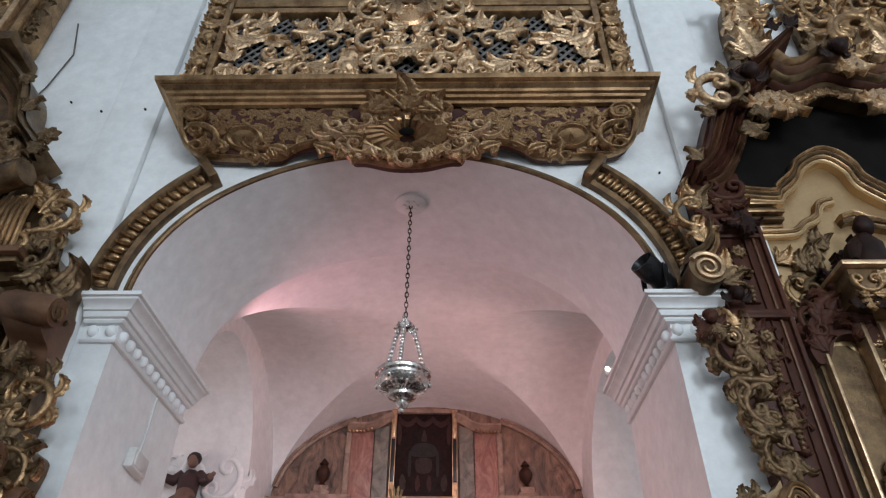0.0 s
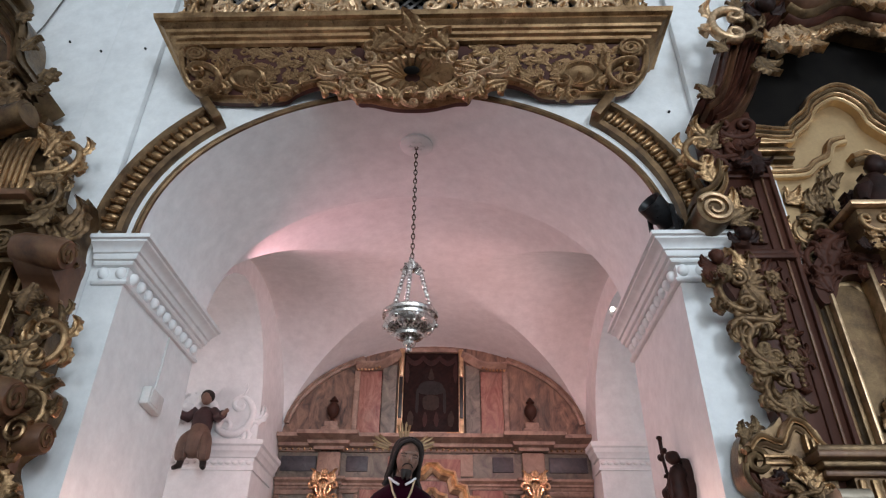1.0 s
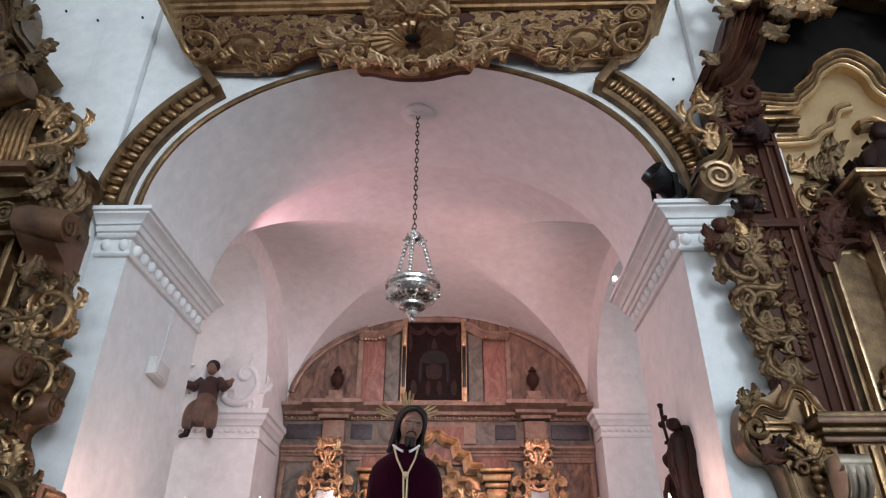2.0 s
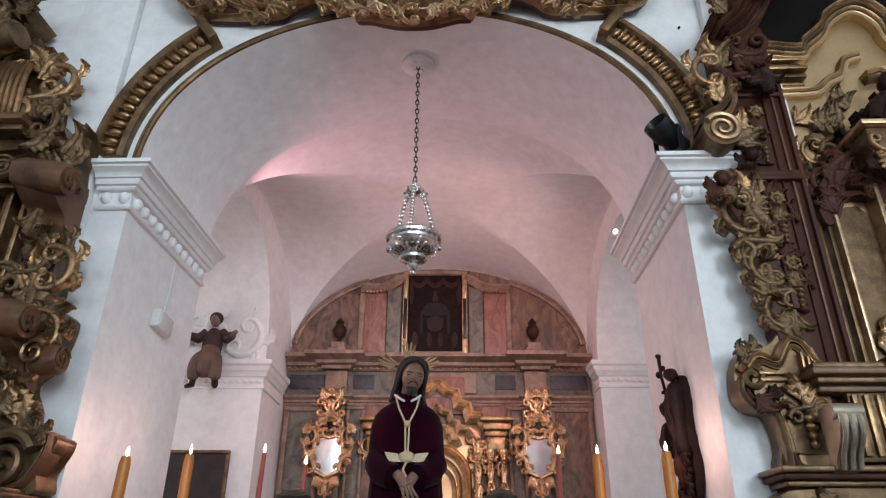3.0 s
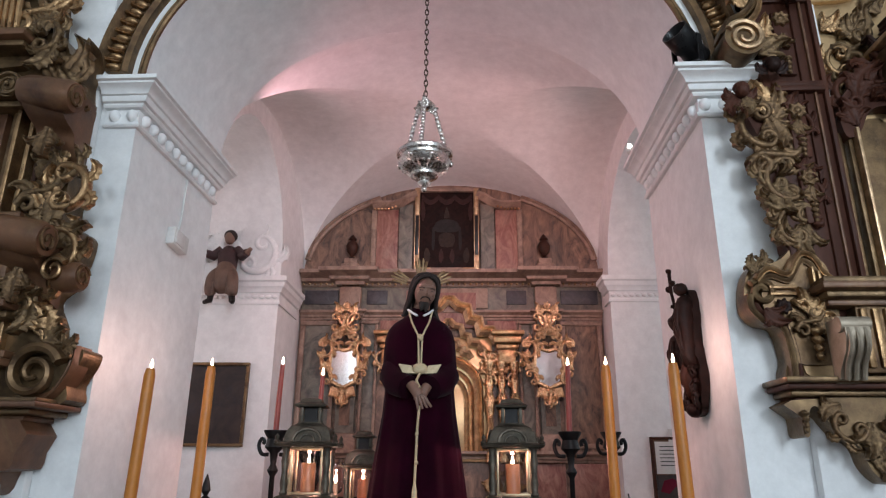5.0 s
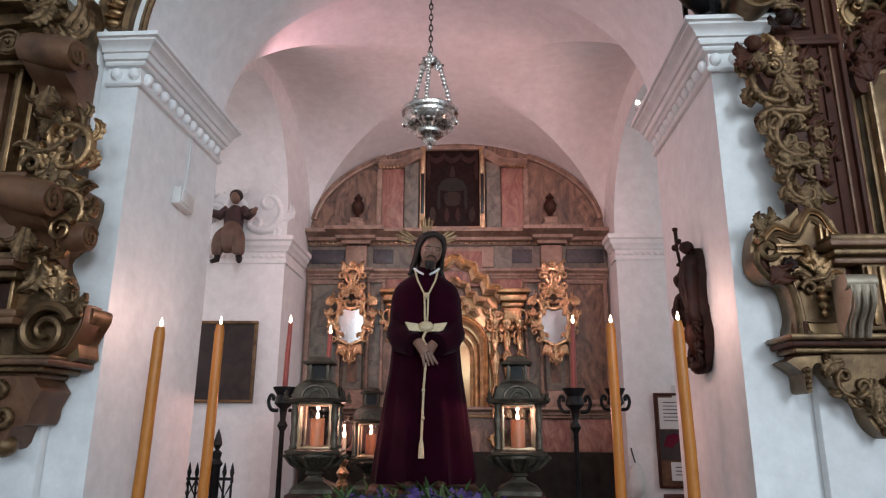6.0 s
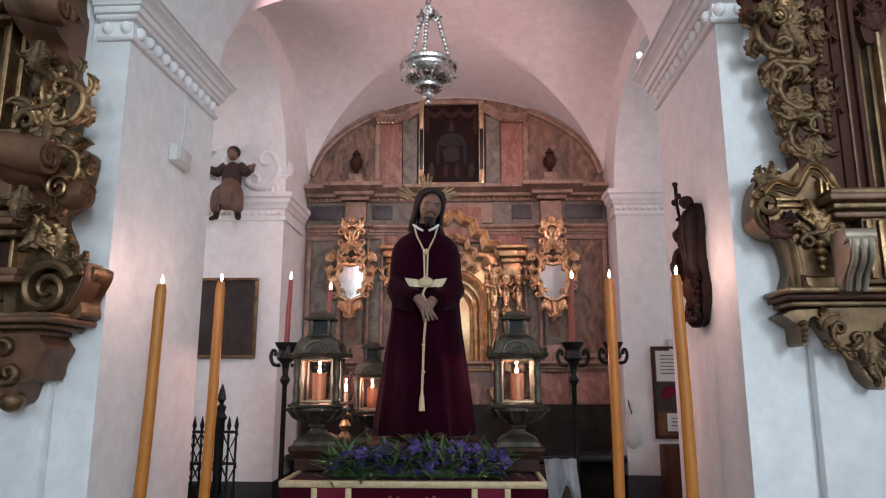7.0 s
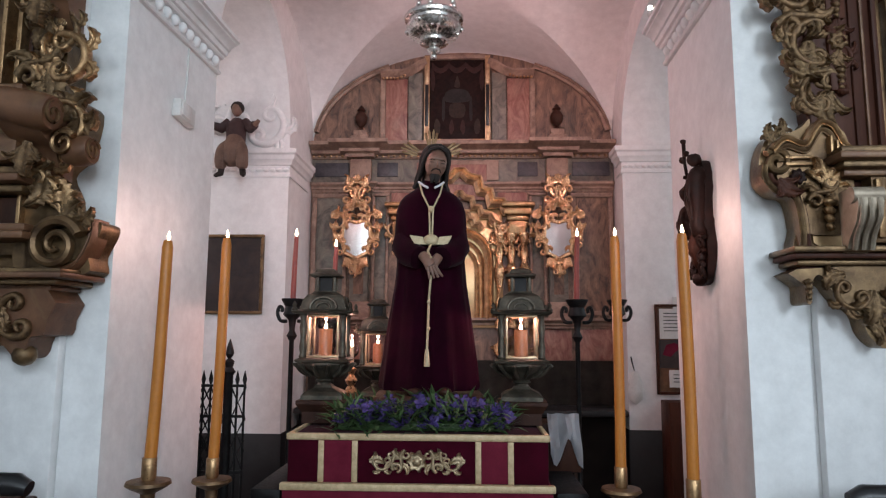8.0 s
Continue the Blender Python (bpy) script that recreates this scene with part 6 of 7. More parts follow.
box(bm, -0.13, 0.13, -0.05, 0.2, -0.02, 0.30, 0.01)
part("box_under", bm, DARK_WOOD, cl)
bm = B()
box(bm, -0.11, -0.09, 0.0, 0.02, -0.75, -0.02)
box(bm, 0.09, 0.11, 0.0, 0.02, -0.75, -0.02)
part("leg", bm, DARK_WOOD, cl)

# ---- pew ends ----
for x, sg in ((-1.72, -1), (1.42, 1)):
    pw = thing("pew", pose(x, 2.62, 0), "dark wooden pew end with a rounded top rail", "pew", "dark pews in the nave")
    bm = B()
    tube(bm, [(0, 0, 1.035), (sg * 0.05, 0, 1.05), (sg * 0.4, 0, 1.05), (sg * 1.6, 0, 1.05)], [0.03, 0.045, 0.045, 0.045], 12)
    part("top_rail", bm, BLACK_PAINT, pw)
    bm = B()
    box(bm, min(sg * 0.02, sg * 1.6), max(sg * 0.02, sg * 1.6), -0.02, 0.02, 0.35, 1.02, 0.005)
    part("back", bm, DARK_WOOD, pw)
    bm = B()
    box(bm, -0.03 + sg * 0.02, 0.03 + sg * 0.02, -0.25, 0.05, 0, 1.0, 0.012)
    part("end_panel", bm, DARK_WOOD, pw)


# ---- side altarpieces on the nave wall ----
def wood_box(th, nm, x0, x1, y0, y1, z0, z1, mat=None, bevel=0.01):
    b = B()
    box(b, min(x0, x1), max(x0, x1), y0, y1, z0, z1, bevel)
    return part(nm, b, mat or GILT_DARK, th)


def moulded(th, nm, path, prof, mat, up=Vector((0, -1, 0))):
    b = B()
    sweep(b, path, prof, up=up)
    return part(nm, b, mat, th)


def console(th, x, z, h, d, w, mat, y=-0.16):
    """An S-shaped bracket, rolled at top and bottom."""
    b = B()
    side = [(0, 0)] + [(-d * (0.35 + 0.65 * (1 - math.cos(math.pi * k / 8)) / 2), h * 0.06 + h * 0.5 * k / 8) for k in range(9)] + [(-d * (1 + 0.12 * math.sin(math.pi * k / 6)), h * 0.56 + h * 0.36 * k / 6) for k in range(1, 7)] + [(-d * 0.8, h), (0, h)]
    va = [b.verts.new((x - w / 2, y + p, z + q)) for p, q in side]
    vb = [b.verts.new((x + w / 2, y + p, z + q)) for p, q in side]
    b.faces.new(va), b.faces.new(vb[::-1])
    for k in range(len(va)):
        j = (k + 1) % len(va)
        b.faces.new((va[k], vb[k], vb[j], va[j]))
    body = part("console", b, mat, th)
    b = B()
    tube(b, [(x - w / 2 - 0.012, y - d * 0.85, z + h * 0.88), (x + w / 2 + 0.012, y - d * 0.85, z + h * 0.88)], h * 0.13, 14)
    part("console_roll", b, mat, body)



def between(a, b, f):
    return [(xa + (xb - xa) * f, za + (zb - za) * f) for (xa, za), (xb, zb) in zip(a, b)]


def ribbed(th, nm, outer, inner, y, depth, mats):
    """A broad moulding between two lines, of parallel ribs that step out towards the outer one."""
    n = len(mats)
    width = sum(math.hypot(a[0] - b[0], a[1] - b[1]) for a, b in zip(outer, inner)) / len(outer) / n
    for k, mt in enumerate(mats):
        run = smooth_curve(between(inner, outer, (k + 0.5) / n), 5)
        d = depth * (0.45 + 0.55 * (k + 1) / n)
        moulded(th, nm, [(x, y, z) for x, z in run], [(-width * 0.56, 0), (-width * 0.56, d * 0.8), (-width * 0.25, d), (width * 0.1, d * 0.94), (width * 0.3, d * 0.82), (width * 0.56, d * 0.86), (width * 0.56, 0)], mt)


def relief_board(th, nm, outline, y0, y1, mat, k=4):
    b = B()
    prism(b, smooth_curve(outline, k, True) if k else outline, y0, y1)
    return part(nm, b, mat, th)


def roll(th, nm, x0, x1, y, z, r, mat, drop=0.0):
    """A rolled scroll end: a barrel along x with a spiral at its visible end."""
    b = B()
    tube(b, [(x0, y, z), (x0 + (x1 - x0) * 0.15, y, z), (x0 + (x1 - x0) * 0.85, y - 0.02, z - drop * 0.85), (x1, y - 0.02, z - drop)], [r * 0.9, r, r, r * 0.85], 18)
    o = part(nm, b, mat, th)
    b = B()
    tube(b, [(x1 + 0.003, y - 0.02 + q, z - drop + p) for q, _, p in arc_spiral(0, 0, r * 0.78, r * 0.12, 0.4, 10.0, 28)], r * 0.11, 6)
    part("roll_spiral", b, GILT_DARK, o)
    return o


def place(th, items, y):
    for kind, x, z, s, a, fl, mt in items:
        orn(kind, mt, th, x, z, y, s, a, fl)


# east altarpiece
ea = thing("side_altarpiece", FRONT @ pose(0.045, 0, 0), "dark gilded baroque side altarpiece with a deep glazed niche", "altarpiece")
wood_box(ea, "back_board", 2.0, 4.2, -0.05, -0.005, 1.95, 4.72, PANEL_GILT, 0.004)
wood_box(ea, "stile_board", 1.7, 2.0, -0.128, -0.005, 2.3, 4.5, RED_WOOD, 0.01)
# dark board: the canopy's shade over the hollow is put into its colour
relief_board(ea, "hollow_shade_board", [(1.84, 4.3), (2.0, 4.38), (2.19, 4.4), (2.33, 4.53), (2.45, 4.68), (2.56, 4.72), (2.68, 4.68), (2.76, 4.5), (2.9, 4.36), (4.2, 4.36), (4.2, 5.5), (2.3, 5.4), (2.1, 5.1)], -0.075, -0.052, DARK, 0)
# outer stile: fillets, cross mouldings and raised panels
for x0, x1, d, mt in ((1.985, 2.01, 0.15, RED_WOOD), (1.94, 1.955, 0.142, BOLE), (1.89, 1.9, 0.142, RED_WOOD)):
    wood_box(ea, "stile_fillet", x0, x1, -d, -0.05, 2.45, 4.1, mt, 0.006)
for z, d in ((3.44, 0.165), (3.475, 0.15), (4.06, 0.17), (3.98, 0.15)):
    wood_box(ea, "stile_moulding", 1.74, 1.99, -d, -0.05, z, z + 0.03, BOLE if d > 0.2 else RED_WOOD, 0.008)
for z0, z1 in ((2.74, 3.02), (3.08, 3.38), (3.54, 3.92)):
    wood_box(ea, "stile_panel", 1.79, 1.875, -0.15, -0.1, z0, z1, RED_WOOD, 0.01)
    for k in range(3):
        orn(("husk", "acanthus", "rosette")[k], GILT_DARK, ea, 1.832, z0 + 0.05 + (z1 - z0 - 0.1) * k / 2, -0.15, 0.1, 180 * (k % 2))
# shaped head of the gilded panel
ogo = [(1.99, 4.37), (2.17, 4.35), (2.2, 4.40), (2.32, 4.51), (2.36, 4.59), (2.45, 4.66), (2.56, 4.71), (2.66, 4.68), (2.74, 4.58), (2.76, 4.48), (2.82, 4.41), (2.92, 4.34), (3.2, 4.28)]
ogi = [(1.99, 4.29), (2.2, 4.27), (2.26, 4.33), (2.36, 4.42), (2.42, 4.52), (2.49, 4.58), (2.56, 4.61), (2.62, 4.58), (2.67, 4.51), (2.69, 4.41), (2.76, 4.32), (2.88, 4.24), (3.2, 4.17)]
ribbed(ea, "ogee_frame", ogo, ogi, -0.05, 0.11, (PANEL_GILT, GILT, BROWN_GILT, GILT))
for z, d, mt in ((4.125, 0.06, GILT), (4.15, 0.1, BROWN_GILT), (4.185, 0.13, GILT), (4.22, 0.1, BROWN_GILT), (4.255, 0.12, GILT)):
    wood_box(ea, "step_moulding", 1.98, 2.2 - 0.02 * (z > 4.2), -d, -0.05, z, z + 0.026, mt, 0.007)
imo = [(2.0, 4.075), (2.22, 4.09), (2.3, 4.15), (2.38, 4.2), (2.43, 4.3), (2.53, 4.34)]
imi = [(2.0, 4.03), (2.24, 4.04), (2.33, 4.11), (2.42, 4.16), (2.47, 4.26), (2.55, 4.29)]
ribbed(ea, "inner_moulding", imo, imi, -0.05, 0.05, (PANEL_GILT, GILT))
ribbed(ea, "inner_moulding", [(2.52, 4.17), (2.6, 4.2), (2.68, 4.16), (2.78, 4.14), (3.0, 4.12)], [(2.53, 4.12), (2.6, 4.14), (2.67, 4.1), (2.78, 4.07), (3.0, 4.05)], -0.05, 0.08, (BROWN_GILT, GILT))
# leafy spray climbing the panel
place(ea, (("acanthus", 2.13, 3.9, 0.14, -50, False, GILT), ("acanthus", 2.22, 3.86, 0.15, 30, True, BROWN_GILT), ("s_scroll", 2.24, 3.74, 0.22, 20, False, BROWN_GILT), ("c_scroll", 2.15, 3.66, 0.17, 0, False, GILT), ("flame_leaf", 2.3, 3.92, 0.2, -20, False, BROWN_GILT), ("acanthus", 2.36, 4.02, 0.16, 20, True, BROWN_GILT), ("c_scroll", 2.12, 3.53, 0.15, 10, True, BROWN_GILT), ("acanthus", 2.22, 3.56, 0.16, 160, False, BROWN_GILT), ("acanthus", 2.14, 3.44, 0.13, 200, False, BROWN_GILT)), -0.07)
# red carved head of the niche
place(ea, (("acanthus", 2.09, 3.33, 0.16, 20, False, RED_WOOD), ("c_scroll", 2.13, 3.44, 0.18, 0, False, RED_WOOD), ("acanthus", 2.2, 3.5, 0.22, -30, True, RED_WOOD), ("s_scroll", 2.28, 3.6, 0.24, 20, False, RED_WOOD), ("acanthus", 2.35, 3.72, 0.24, -10, False, BLACK_WOOD), ("flame_leaf", 2.44, 3.84, 0.26, -30, True, BLACK_WOOD), ("acanthus", 2.3, 3.42, 0.2, 90, False, RED_WOOD)), -0.13)
relief_board(ea, "niche_head", [(2.06, 3.2), (2.05, 3.36), (2.14, 3.5), (2.26, 3.62), (2.42, 3.7), (2.42, 3.3), (2.32, 3.36), (2.2, 3.34), (2.13, 3.22)], -0.13, -0.04, RED_WOOD)
# dark carved bust on its bracket
b_ = B()
ball(b_, (2.52, -0.24, 3.98), 0.06, (0.9, 0.9, 1.1), 2)
tube(b_, [(2.5, -0.22, 3.93), (2.48, -0.22, 3.84), (2.46, -0.2, 3.7)], [0.04, 0.1, 0.12], 12)
tube(b_, [(2.44, -0.24, 3.86), (2.38, -0.28, 3.8), (2.36, -0.28, 3.72)], [0.04, 0.035, 0.025], 8)
for v in b_.verts:
    v.co += noise.noise_vector(v.co * 18.0) * 0.014
part("carved_bust", b_, BLACK_WOOD, ea, "blackened carved ornament")
wood_box(ea, "bracket", 2.28, 2.9, -0.3, -0.05, 3.48, 3.66, GILT_DARK, 0.02)
wood_box(ea, "bracket_top", 2.25, 2.9, -0.33, -0.05, 3.66, 3.69, GILT_PALE, 0.008)
place(ea, (("c_scroll", 2.35, 3.58, 0.15, 90, False, GILT), ("rosette", 2.45, 3.58, 0.14, 0, False, GILT), ("s_scroll", 2.56, 3.57, 0.16, 80, False, GILT)), -0.305)
for k in range(8):
    orn("acanthus", GILT if k % 2 else BLACK_WOOD, ea, 2.27 + 0.06 * k, 3.44, -0.29, 0.085, 180)
# glazed niche
nich = [(2.12, 2.46), (2.12, 3.2), (2.16, 3.28), (2.22, 3.33), (2.28, 3.33), (2.33, 3.28), (2.34, 3.2), (2.34, 2.46)]
relief_board(ea, "niche_back", nich, -0.062, -0.045, BROWN_GILT, 0)
for x0, x1, d, mt in ((2.035, 2.06, 0.09, GILT_DARK), (2.075, 2.1, 0.11, BROWN_GILT), (2.1, 2.118, 0.15, GILT_PALE), (2.335, 2.36, 0.15, GILT_PALE), (2.36, 2.43, 0.12, BROWN_GILT), (2.43, 2.45, 0.15, GILT_PALE)):
    wood_box(ea, "niche_stile", x0, x1, -d, -0.05, 2.46, 3.24 if x0 < 2.3 else 3.42, mt, 0.006)
for k in range(7):
    orn("rosette" if k % 2 else "acanthus", GILT, ea, 2.395, 2.54 + 0.13 * k, -0.12, 0.085, 40 * k)
place(ea, (("flame_leaf", 2.24, 2.62, 0.2, 10, False, GILT_PALE),), -0.08)
for k in range(6):
    orn("acanthus", RED_WOOD, ea, 2.1 + 0.07 * k, 2.41, -0.31, 0.1, 180)
wood_box(ea, "niche_sill", 2.06, 3.2, -0.33, -0.05, 2.44, 2.47, RED_WOOD, 0.008)
# entablature below the niche, fluted pilaster and console
for z, d, x0, mt in ((2.36, 0.26, 1.76, BROWN_GILT), (2.39, 0.3, 1.73, BOLE), (2.42, 0.27, 1.75, BROWN_GILT), (2.33, 0.22, 1.78, BOLE)):
    wood_box(ea, "entablature", x0, 3.2, -d, -0.05, z, z + 0.032, mt, 0.009)
wood_box(ea, "pilaster", 1.9, 2.2, -0.2, -0.05, 2.04, 2.34, GILT_DARK, 0.01)
for k in range(5):
    wood_box(ea, "flute", 1.91 + 0.052 * k, 1.94 + 0.052 * k, -0.22, -0.19, 2.06, 2.32, GILT, 0.007)
relief_board(ea, "curved_field", [(1.68, 2.05), (1.7, 2.3), (1.76, 2.34), (1.84, 2.26), (1.86, 2.1), (1.84, 2.03)], -0.13, -0.05, PANEL_GILT)
console(ea, 1.79, 1.99, 0.26, 0.13, 0.1, PEWTER, -0.24)
for k in range(3):
    b_ = B()
    tube(b_, smooth_curve([(1.755 + 0.034 * k, -0.38, 2.2), (1.755 + 0.034 * k, -0.385, 2.13), (1.757 + 0.034 * k, -0.33, 2.06), (1.76 + 0.034 * k, -0.3, 2.0)], 4), 0.011, 7)
    part("console_reed", b_, PEWTER, ea)
# bracket wing beside the pier
wing = [(1.475, 2.46), (1.52, 2.545), (1.6, 2.555), (1.66, 2.58), (1.71, 2.625), (1.8, 2.63), (1.9, 2.56), (1.92, 2.1), (1.9, 2.02), (1.615, 2.02), (1.615, 2.12), (1.59, 2.25), (1.515, 2.275), (1.465, 2.34)]
relief_board(ea, "wing", wing, -0.12, -0.02, BROWN_GILT)
relief_board(ea, "wing_field", [(1.7 + (x - 1.7) * 0.72, 2.34 + (z - 2.34) * 0.78) for x, z in wing], -0.15, -0.1, GILT_DARK)
ribbed(ea, "wing_crown", [(1.50, 2.47), (1.56, 2.53), (1.64, 2.5), (1.68, 2.56), (1.72, 2.6), (1.78, 2.58), (1.82, 2.5), (1.86, 2.46)], [(1.52, 2.44), (1.58, 2.47), (1.66, 2.45), (1.7, 2.5), (1.73, 2.54), (1.76, 2.52), (1.79, 2.46), (1.84, 2.43)], -0.12, 0.07, (GILT_DARK, GILT))
ribbed(ea, "wing_edge", [(1.465, 2.40), (1.462, 2.34), (1.51, 2.27), (1.59, 2.24), (1.612, 2.12), (1.61, 2.03)], [(1.53, 2.40), (1.52, 2.35), (1.55, 2.31), (1.63, 2.28), (1.66, 2.14), (1.66, 2.03)], -0.1, 0.07, (RED_WOOD, BROWN_GILT))
for z in (2.39, 2.42):
    wood_box(ea, "wing_bar", 1.56, 1.68, -0.175, -0.1, z, z + 0.016, GILT, 0.004)
for k in range(4):
    wood_box(ea, "wing_dentil", 1.75 + 0.025 * k, 1.762 + 0.025 * k, -0.19, -0.12, 2.42 - 0.008 * k, 2.52 - 0.02 * k, GILT, 0.003)
b_ = B()
tube(b_, arc_spiral(1.53, 2.41, 0.06, 0.016, 2.4, -6.2, 26, -0.15), 0.017, 8, 1.4)
part("wing_volute", b_, BROWN_GILT, ea)
place(ea, (("acanthus", 1.7, 2.37, 0.12, 10, False, GILT), ("acanthus", 1.76, 2.33, 0.13, -30, True, GILT), ("s_scroll", 1.71, 2.27, 0.14, 0, False, GILT_DARK), ("husk", 1.73, 2.17, 0.14, 0, False, GILT), ("acanthus", 1.79, 2.24, 0.12, 190, False, GILT_DARK), ("acanthus", 1.5, 2.54, 0.09, 20, True, BROWN_GILT), ("acanthus", 1.55, 2.565, 0.08, -10, False, BROWN_GILT), ("acanthus", 1.57, 2.29, 0.12, 230, False, RED_WOOD), ("rosette", 1.61, 2.34, 0.08, 0, False, BLACK_WOOD)), -0.17)
# base shelf and hanging foot
for z, d, x0, mt in ((1.92, 0.16, 1.6, RED_WOOD), (1.945, 0.2, 1.57, BROWN_GILT), (1.97, 0.24, 1.545, RED_WOOD), (1.995, 0.27, 1.53, BROWN_GILT)):
    wood_box(ea, "base_moulding", x0, 3.4, -d, -0.01, z, z + 0.026, mt, 0.009)
relief_board(ea, "hanging_foot", [(1.58, 1.93), (1.61, 1.86), (1.612, 1.79), (1.635, 1.785), (1.645, 1.88), (1.68, 1.905), (1.72, 1.84), (1.76, 1.79), (1.83, 1.74), (1.855, 1.66), (1.9, 1.605), (1.935, 1.61), (1.945, 1.8), (1.985, 1.74), (2.04, 1.72), (2.2, 1.76), (2.2, 1.93)], -0.17, -0.02, BROWN_GILT, 3)
place(ea, (("acanthus", 1.72, 1.88, 0.12, 120, False, GILT_DARK), ("c_scroll", 1.8, 1.83, 0.14, 60, False, GILT_DARK), ("acanthus", 1.87, 1.76, 0.16, 170, True, BROWN_GILT), ("flame_leaf", 1.9, 1.67, 0.13, 180, False, BROWN_GILT), ("acanthus", 2.02, 1.82, 0.18, 190, False, GILT_DARK), ("husk", 1.62, 1.84, 0.09, 0, False, BROWN_GILT)), -0.18)
wood_box(ea, "plinth", 2.05, 4.2, -0.2, -0.02, 0.0, 1.9, DARK_WOOD, 0.02)
# carved flank: chain of leaves and scrolls under the capital
FLANK = (("acanthus", 1.680, 3.42, 0.2, 20, False, GILT), ("acanthus", 1.736, 3.38, 0.2, -20, False, GILT_DARK), ("c_scroll", 1.672, 3.27, 0.24, 5, False, GILT_DARK), ("acanthus", 1.728, 3.22, 0.2, 200, True, GILT_DARK), ("s_scroll", 1.704, 3.1, 0.26, -15, False, GILT_DARK), ("flame_leaf", 1.744, 3.1, 0.24, 170, False, BROWN_GILT), ("c_scroll", 1.688, 3.0, 0.16, 20, False, BROWN_GILT), ("c_scroll", 1.744, 2.97, 0.22, 180, True, GILT_DARK), ("acanthus", 1.712, 2.88, 0.2, 180, False, BROWN_GILT), ("s_scroll", 1.728, 2.83, 0.22, 20, True, BROWN_GILT), ("c_scroll", 1.752, 2.74, 0.18, 0, False, GILT_DARK), ("acanthus", 1.704, 2.7, 0.15, 30, True, GILT_DARK), ("acanthus", 1.776, 2.66, 0.18, 170, False, BROWN_GILT))
place(ea, FLANK, -0.125)
place(ea, (("putto_head", 1.55, 3.41, 0.13, 0, False, RED_WOOD), ("acanthus", 1.51, 3.34, 0.13, 150, False, RED_WOOD), ("acanthus", 1.57, 3.33, 0.13, 190, True, BROWN_GILT), ("putto_head", 1.72, 3.55, 0.13, 0, False, BLACK_WOOD)), -0.2)
relief_board(ea, "flank_core", [(1.62, 3.5), (1.6, 3.36), (1.65, 3.2), (1.67, 3.0), (1.69, 2.8), (1.7, 2.6), (1.8, 2.6), (1.82, 3.5)], -0.11, -0.02, RED_WOOD)
place(ea, [(("acanthus", "c_scroll", "husk")[k % 3], 1.83 + 0.01 * (k % 2), 3.38 - 0.12 * k, 0.12, 180 * (k % 2), k % 2 == 0, RED_WOOD) for k in range(6)], -0.14)
# rolled capital
b_ = B()
tube(b_, [(1.59, -0.02, 3.69), (1.59, -0.26, 3.69)], 0.098, 24)
cap_roll = part("capital_roll", b_, BROWN_GILT, ea)
b_ = B()
tube(b_, arc_spiral(1.59, 3.69, 0.09, 0.018, 2.6, -9.6, 40, -0.265), [0.017 - 0.009 * k / 40 for k in range(41)], 8, 1.2)
part("capital_spiral", b_, GILT_PALE, cap_roll)
ribbed(ea, "capital_neck", [(1.5, 3.74), (1.52, 3.82), (1.6, 3.87), (1.66, 3.95), (1.68, 4.05)], [(1.56, 3.74), (1.6, 3.79), (1.68, 3.83), (1.73, 3.92), (1.74, 4.05)], -0.1, 0.14, (GILT, BROWN_GILT))
place(ea, (("acanthus", 1.7, 3.77, 0.16, -30, False, GILT), ("acanthus", 1.74, 3.67, 0.17, -60, True, BROWN_GILT), ("acanthus", 1.64, 3.98, 0.18, 10, True, GILT), ("c_scroll", 1.63, 4.12, 0.22, 0, False, GILT), ("flame_leaf", 1.63, 4.26, 0.22, 10, False, GILT), ("acanthus", 1.7, 4.22, 0.2, -20, True, BROWN_GILT), ("s_scroll", 1.75, 4.08, 0.2, 0, False, RED_WOOD), ("acanthus", 1.82, 4.18, 0.2, 160, False, RED_WOOD), ("c_scroll", 1.84, 4.32, 0.22, 90, False, RED_WOOD), ("acanthus", 1.88, 4.02, 0.2, 180, True, BLACK_WOOD)), -0.2)
wood_box(ea, "capital_core", 1.66, 1.95, -0.18, -0.02, 4.0, 4.42, RED_WOOD, 0.03)
# broken pediment
po = [(2.62, 5.7), (2.51, 5.6), (2.3, 5.39), (2.12, 5.27), (1.95, 5.08), (1.84, 4.82), (1.78, 4.65), (1.72, 4.5), (1.62, 4.39)]
pn = [(2.58, 5.6), (2.47, 5.45), (2.37, 5.22), (2.27, 5.05), (2.17, 4.86), (2.07, 4.66), (1.98, 4.5), (1.88, 4.4), (1.78, 4.34)]
ribbed(ea, "pediment", po, pn, -0.05, 0.32, (BOLE, RED_WOOD, RED_WOOD, BOLE, RED_WOOD))
place(ea, (("c_scroll", 1.93, 4.98, 0.28, -12, False, GILT_PALE), ("c_scroll", 1.96, 4.97, 0.2, 160, False, BROWN_GILT), ("acanthus", 1.98, 5.18, 0.12, 0, False, BROWN_GILT), ("acanthus", 1.79, 4.78, 0.13, 60, False, BROWN_GILT), ("acanthus", 1.64, 4.41, 0.13, 40, False, BROWN_GILT), ("acanthus", 2.6, 5.7, 0.13, -60, False, BLACK_WOOD), ("acanthus", 2.46, 5.66, 0.12, 10, True, BLACK_WOOD), ("putto_head", 2.15, 5.12, 0.2, 0, False, BLACK_WOOD), ("acanthus", 2.04, 4.6, 0.18, 200, False, BROWN_GILT), ("acanthus", 2.12, 4.75, 0.16, 190, True, BROWN_GILT)), -0.38)
